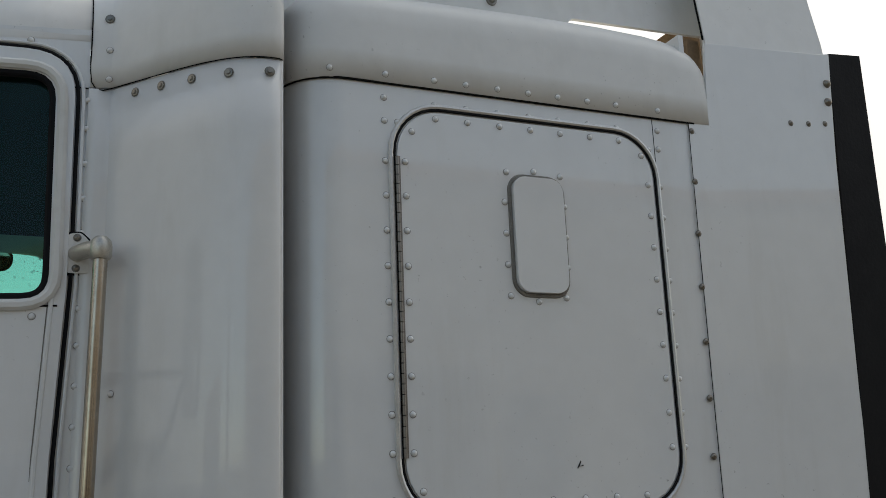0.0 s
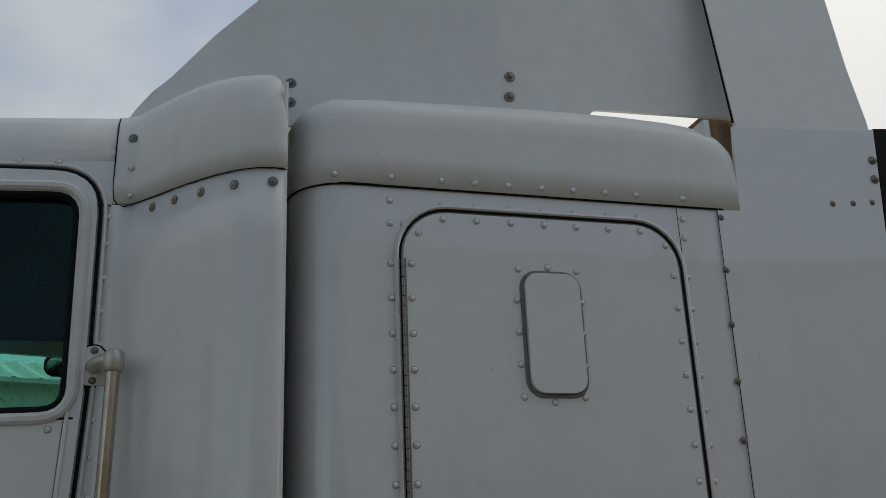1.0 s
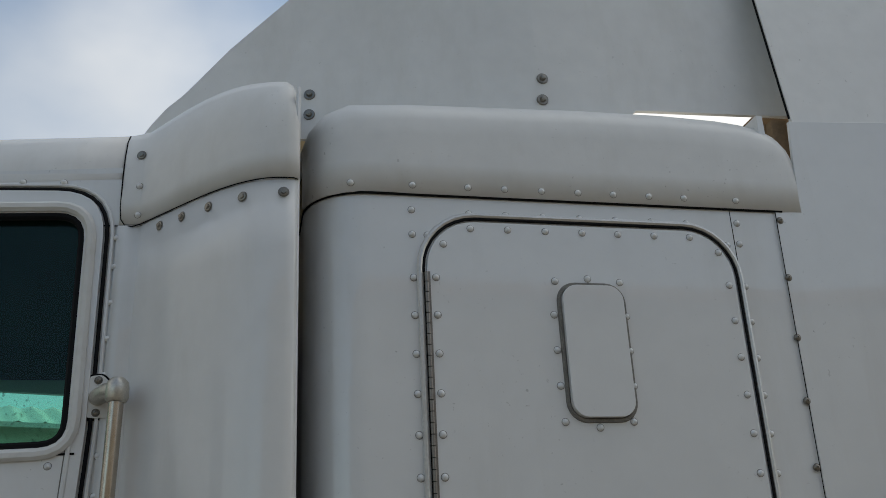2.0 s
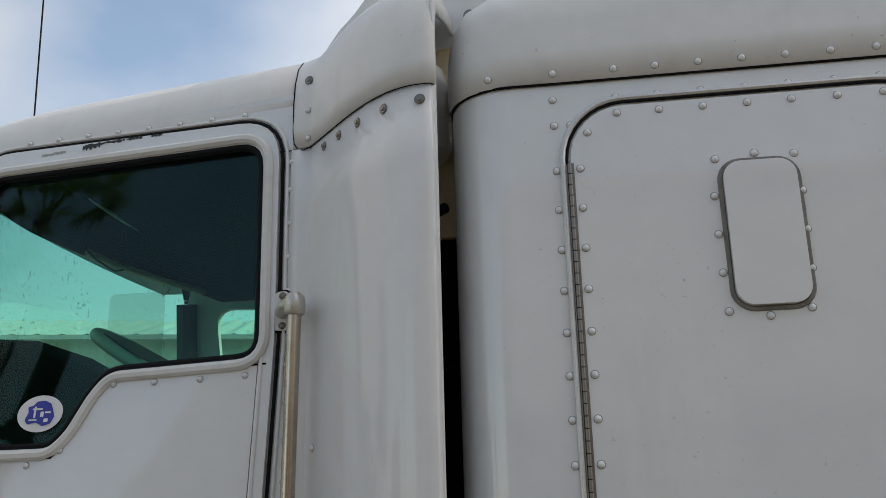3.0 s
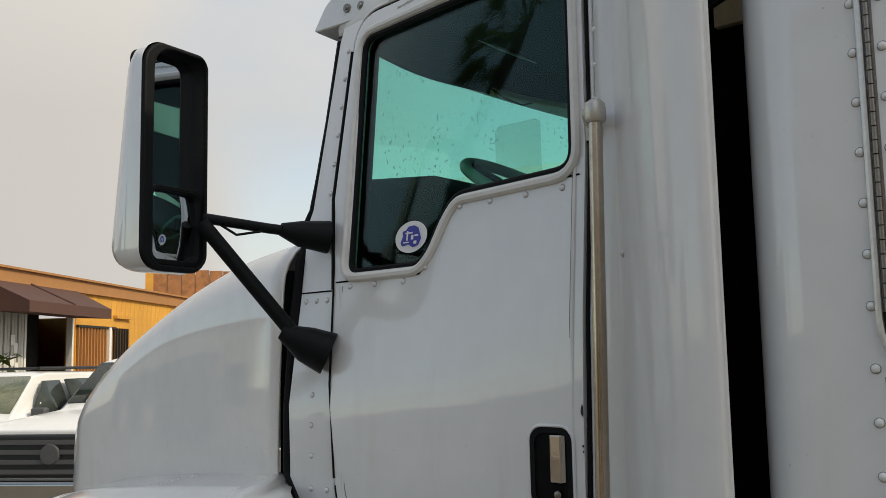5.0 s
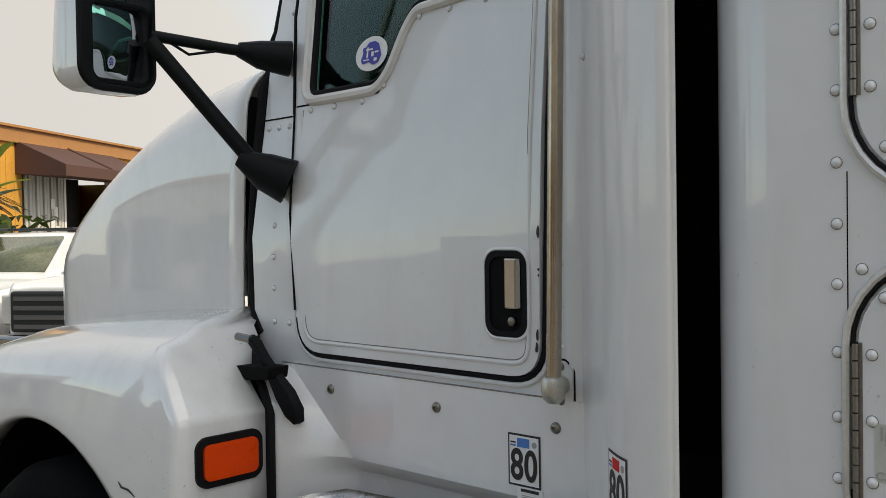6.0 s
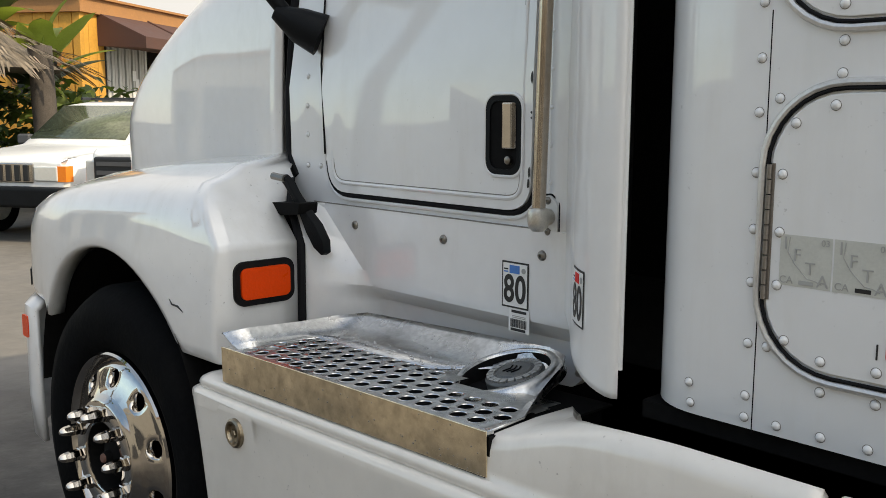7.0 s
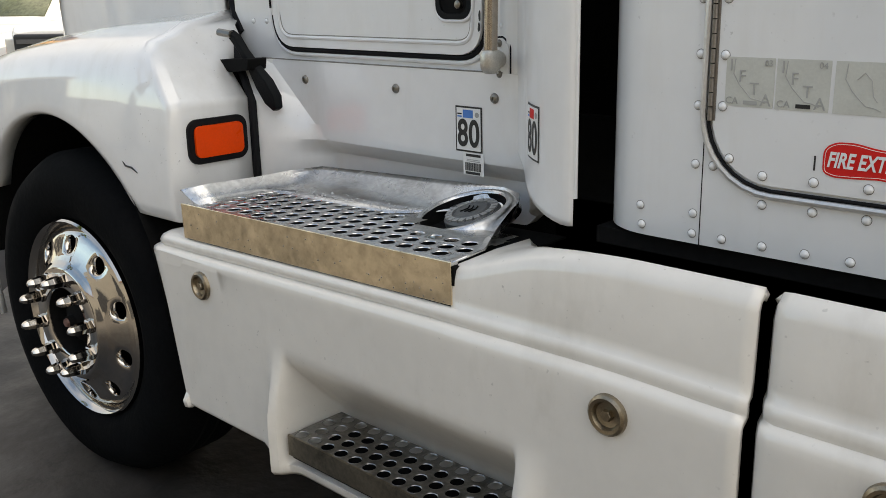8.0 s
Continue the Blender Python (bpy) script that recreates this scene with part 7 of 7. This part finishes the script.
def build_pickup():
    c = thing("parked_pickup", "white pickup with a large black grille, parked beside the SUV", "car", (-10.48, 5.70, -0.08), 32)
    car_shell([(-2.6, 0.92, 0.88, 0.55, 1.12, 1.14), (-2.5, 0.98, 0.92, 0.48, 1.17, 1.19), (-1.2, 1.0, 0.92, 0.42, 1.24, 1.26), (-1.0, 1.0, 0.9, 0.42, 1.25, 1.3), (-0.35, 1.0, 0.76, 0.42, 1.26, 1.85), (0.0, 1.0, 0.76, 0.42, 1.26, 1.9),
               (0.9, 1.0, 0.76, 0.42, 1.26, 1.88), (1.0, 1.0, 0.9, 0.42, 1.26, 1.28), (2.8, 1.0, 0.9, 0.42, 1.26, 1.28)], CARWHITE, c)
    part("windscreen", loft([[(x, -0.95, 1.356), (x * 0.84, -0.38, 1.838)] for x in (-0.82, 0.0, 0.82)]), CARGLASS, c).modifiers.new("thick", "SOLIDIFY").thickness = 0.03
    g = part("grille", box(-0.86, 0.86, -2.68, -2.56, 0.66, 1.10), INK, c, "large black slatted grille", bevel=0.03)
    for i in range(4):
        part("grille_slat", box(-0.80, 0.80, -2.70, -2.66, 0.70 + 0.1 * i, 0.745 + 0.1 * i), GREYPLASTIC, g)
    part("badge", lathe([(0.0, -2.72), (0.10, -2.715), (0.11, -2.69)], 20, (0, 0, 0.90)), GREYPLASTIC, g)
    part("bumper", box(-1.0, 1.0, -2.78, -2.5, 0.42, 0.64), CHROME, c, bevel=0.05)
    for s in (-1, 1):
        part("headlamp", box(s * 0.88 - 0.11, s * 0.88 + 0.11, -2.64, -2.5, 0.74, 1.06), HEADLAMP, c, bevel=0.02)
        part("side_window", loft([[(s * 0.985, y0, 1.3), (s * 0.79, y1, 1.78)] for y0, y1 in ((-0.7, -0.22), (0.7, 0.7))]), CARGLASS, c).modifiers.new("thick", "SOLIDIFY").thickness = 0.03
        for y in (-1.6, 1.9):
            car_wheel(c, s * 0.9, y, 0.40)


build_suv()
build_pickup()


# -- thatched shelter
def build_hut():
    h = thing("thatched_shelter", "open shelter with a shaggy grey thatched roof on a palm-trunk post", "shelter", (-15.35, 2.75, 0), 25)
    random.seed(21)
    blades = []
    for _ in range(7):
        x, w, q, sk = random.uniform(-0.10, 0.10), random.uniform(0.008, 0.018), random.uniform(0.7, 1.25), random.uniform(-0.05, 0.05)
        blades.append(loft([[(x - w, 0, 0.02), (x + w, 0, 0.02)], [(x - w + sk * 0.5, -0.14 * q, -0.05 * q), (x + w + sk * 0.5, -0.14 * q, -0.052 * q)], [(x - 0.004 + sk, -0.27 * q, -0.14 * q), (x + 0.004 + sk, -0.27 * q, -0.142 * q)]]))
    tuft = shared_mesh("thatch_tuft", merged(*blades), THATCH)
    part("roof_base", loft([[(1.95 * math.cos(a), 1.95 * math.sin(a), 2.15) for a in [math.tau * i / 12 for i in range(12)]], [(0.15 * math.cos(a), 0.15 * math.sin(a), 3.35) for a in [math.tau * i / 12 for i in range(12)]]], close_v=True, caps=True), THATCH, h)
    cnt = 0
    for ring in range(11):
        f = ring / 10.5
        r = 2.08 * (1 - f) + 0.15
        n = max(6, int(r * 19))
        for k in range(n):
            a = math.tau * (k + random.uniform(-0.3, 0.3)) / n
            cnt += 1
            if cnt > 300:
                break
            o = new("thatch_tuft", tuft)
            o.parent = h
            o.matrix_basis = Matrix.Translation((r * math.cos(a), r * math.sin(a), 2.15 + 1.2 * f + random.uniform(0, 0.06))) @ Euler((radians(random.uniform(-12, 14)), radians(random.uniform(-8, 8)), a + math.pi / 2 + random.uniform(-0.15, 0.15))).to_matrix().to_4x4() @ Matrix.Diagonal((random.uniform(0.8, 1.5), random.uniform(0.9, 1.5), 1, 1))
    for x, y in ((1.63, 0.65), (-1.4, -1.0), (0.2, -1.7), (-1.2, 1.2)):
        part("post", tube([(x, y, 0), (x + 0.02, y, 1.2), (x - 0.02, y, 2.5)], [0.20, 0.18, 0.175], 12), BARK, h, "rough palm-trunk post")


build_hut()


# -- plants
def leaf_blade(length, width, droop, n=8, tears=True, rnd=random):
    """A long arching leaf with a midrib fold and torn edges."""
    bm = bmesh.new()
    rows_ = []
    for i in range(n + 1):
        t = i / n
        w = width * math.sin(math.pi * min(1, 0.08 + t * 0.92)) ** 0.6
        y = length * t * (1 - 0.25 * droop * t)
        z = length * (0.55 * t - droop * t * t)
        j = rnd.uniform(0.75, 1.05) if tears else 1
        rows_.append([bm.verts.new((-w * j, y, z + 0.18 * w)), bm.verts.new((0, y + 0.02, z)), bm.verts.new((w * rnd.uniform(0.75, 1.05), y, z + 0.18 * w))])
    for a, b in zip(rows_, rows_[1:]):
        for k in range(2):
            bm.faces.new((a[k], a[k + 1], b[k + 1], b[k]))
    return bm


def banana(at, n, h, seed, material=None, scale=1.0):
    random.seed(seed)
    p = thing("banana_plant", "tall banana plant with torn green leaves", "plant", at, group="banana plants")
    part("stem", tube([(0, 0, 0), (0.05, 0.02, h * 0.5), (0.02, 0, h)], [0.13, 0.11, 0.07], 8), LEAFDARK, p)
    for i in range(n):
        a = math.tau * i / n * 2.4 + random.uniform(-0.3, 0.3)
        lf = leaf_blade(random.uniform(1.3, 2.0) * scale, random.uniform(0.26, 0.38) * scale, random.uniform(0.10, 0.65), 9)
        tilt = random.uniform(0.0, 1.0)
        bmesh.ops.transform(lf, matrix=Matrix.Translation((0.02, 0, h - random.uniform(0, 0.5))) @ Euler((tilt, 0, a)).to_matrix().to_4x4(), verts=lf.verts[:])
        part("leaf", lf, material or (LEAF if random.random() < 0.75 else LEAFDARK), p, angle=60)


banana((-16.9, 4.0, 0), 22, 3.0, 3, scale=0.85)
banana((-17.4, 3.3, 0), 20, 3.2, 5, scale=0.9)
banana((-16.2, 4.75, 0), 16, 2.3, 6, scale=0.75)
banana((-15.9, 5.0, 0), 9, 1.2, 8, scale=0.8)
banana((-18.2, 3.0, 0), 12, 2.8, 12)


def shrubs():
    random.seed(31)
    bm = bmesh.new()
    for k in range(2200):
        x, y = random.uniform(-1.7, 1.7), random.uniform(-3.2, 2.6)
        z = random.uniform(0.05, 1.0) ** 1.0 * 2.0
        a, b = random.uniform(0, math.tau), random.uniform(-0.9, 0.9)
        m = Matrix.Translation((x, y, z)) @ Euler((b, random.uniform(-0.6, 0.6), a)).to_matrix().to_4x4()
        l_, w_ = random.uniform(0.18, 0.42), random.uniform(0.04, 0.11)
        v = [bm.verts.new(m @ Vector(q)) for q in ((0, 0, 0), (-w_, l_ * 0.45, 0.03), (0, l_, -0.06), (w_, l_ * 0.45, 0.03))]
        bm.faces.new(v)
    s = thing("shrubbery", "dense dark green shrubs under the shelter", "shrubs", (-16.6, 3.4, 0), 25, kind="stuff")
    part("leaves", bm, LEAFDARK, s)


shrubs()


def palm(at, h, seed, n=34, size=1.0):
    random.seed(seed)
    p = thing("palm_tree", "fan palm with a slim trunk and shaggy crown", "tree", at, group="palm trees")
    part("trunk", tube([(0, 0, 0), (0.1, 0.05, h * 0.5), (0, 0, h)], [0.24, 0.17, 0.15], 10), BARK, p)
    bm = bmesh.new()
    for i in range(n):
        a = random.uniform(0, math.tau)
        el = random.uniform(-0.6, 1.35)
        base = Vector((0, 0, h))
        d = Vector((math.cos(a) * math.cos(el), math.sin(a) * math.cos(el), math.sin(el)))
        side = d.cross(Vector((0, 0, 1))).normalized()
        tip = base + d * 0.8 * size
        for k in range(11):
            b = (k - 5) / 5 * 1.15
            dd = (d * math.cos(b) + side * math.sin(b)) * random.uniform(0.5, 0.75) * size
            e = tip + dd - Vector((0, 0, 0.18 * size * abs(b)))
            perp = dd.cross(Vector((0, 0, 1))).normalized() * 0.035 * size
            bm.faces.new([bm.verts.new(q) for q in (tip - perp * 0.3, tip + dd * 0.5 - perp, e, tip + dd * 0.5 + perp)])
        bm.faces.new([bm.verts.new(q) for q in (base - side * 0.02, tip - side * 0.012, tip + side * 0.012, base + side * 0.02)])
    part("crown", bm, PALMLEAF, p)


palm((-26.6, 25.45, 0), 6.1, 41)
palm((-27.2, 27.65, 0), 6.2, 43)
palm((-28.2, 24.2, 0), 5.2, 47)

# -- street pole with a cross-arm
pole = thing("utility_pole", "wooden utility pole with a cross-arm", "pole", (-29.67, 25.04, 0))
part("shaft", tube([(0, 0, 0), (0, 0, 7.6)], 0.14, 8), WOODGREY, pole)
part("cross_arm", tube([(-0.35, 0.3, 7.3), (0.35, -0.3, 7.3)], 0.07, 6), WOODGREY, pole)


# -- the yard behind the camera: a sunlit workshop front, doors and a palm
def back_yard():
    w = thing("stucco_workshop", "cream stucco workshop front with roller doors facing the truck", "building", (-4, -10.5, 0))
    part("wall", merged(box(-34, -17, -0.3, 0, 0, 4.4), box(-17, -2, -0.3, 0, 0, 2.0), box(-2, 26, -0.3, 0, 0, 6.0), box(-3.4, -2.2, -0.3, 0, 2.0, 5.2)), mat("whitewashed_wall", (0.46, 0.43, 0.37), 0.85, var=0.06, scale=1.2, bump=0.2, bscale=40), w)
    part("parapet", merged(box(-34.1, -16.9, -0.4, 0.1, 4.4, 4.6), box(-2.1, 26.1, -0.4, 0.1, 6.0, 6.2)), FASCIA, w)
    for x in (-32, -26.5, -21.5, 0, 6, 12, 18):
        d = part("roller_door", box(x, x + 3.2, 0.0, 0.06, 0, 3.2), GREYPLASTIC, w)
        for k in range(8):
            part("door_rib", box(x, x + 3.2, 0.06, 0.09, 0.2 + 0.36 * k, 0.28 + 0.36 * k), GREYPLASTIC, d)
        part("window", box(x + 3.6, x + 4.6, 0.0, 0.05, 1.4, 2.8), CARGLASS, w)


back_yard()
palm((-10.6, -7.0, 0), 8.5, 53, n=36, size=1.0)
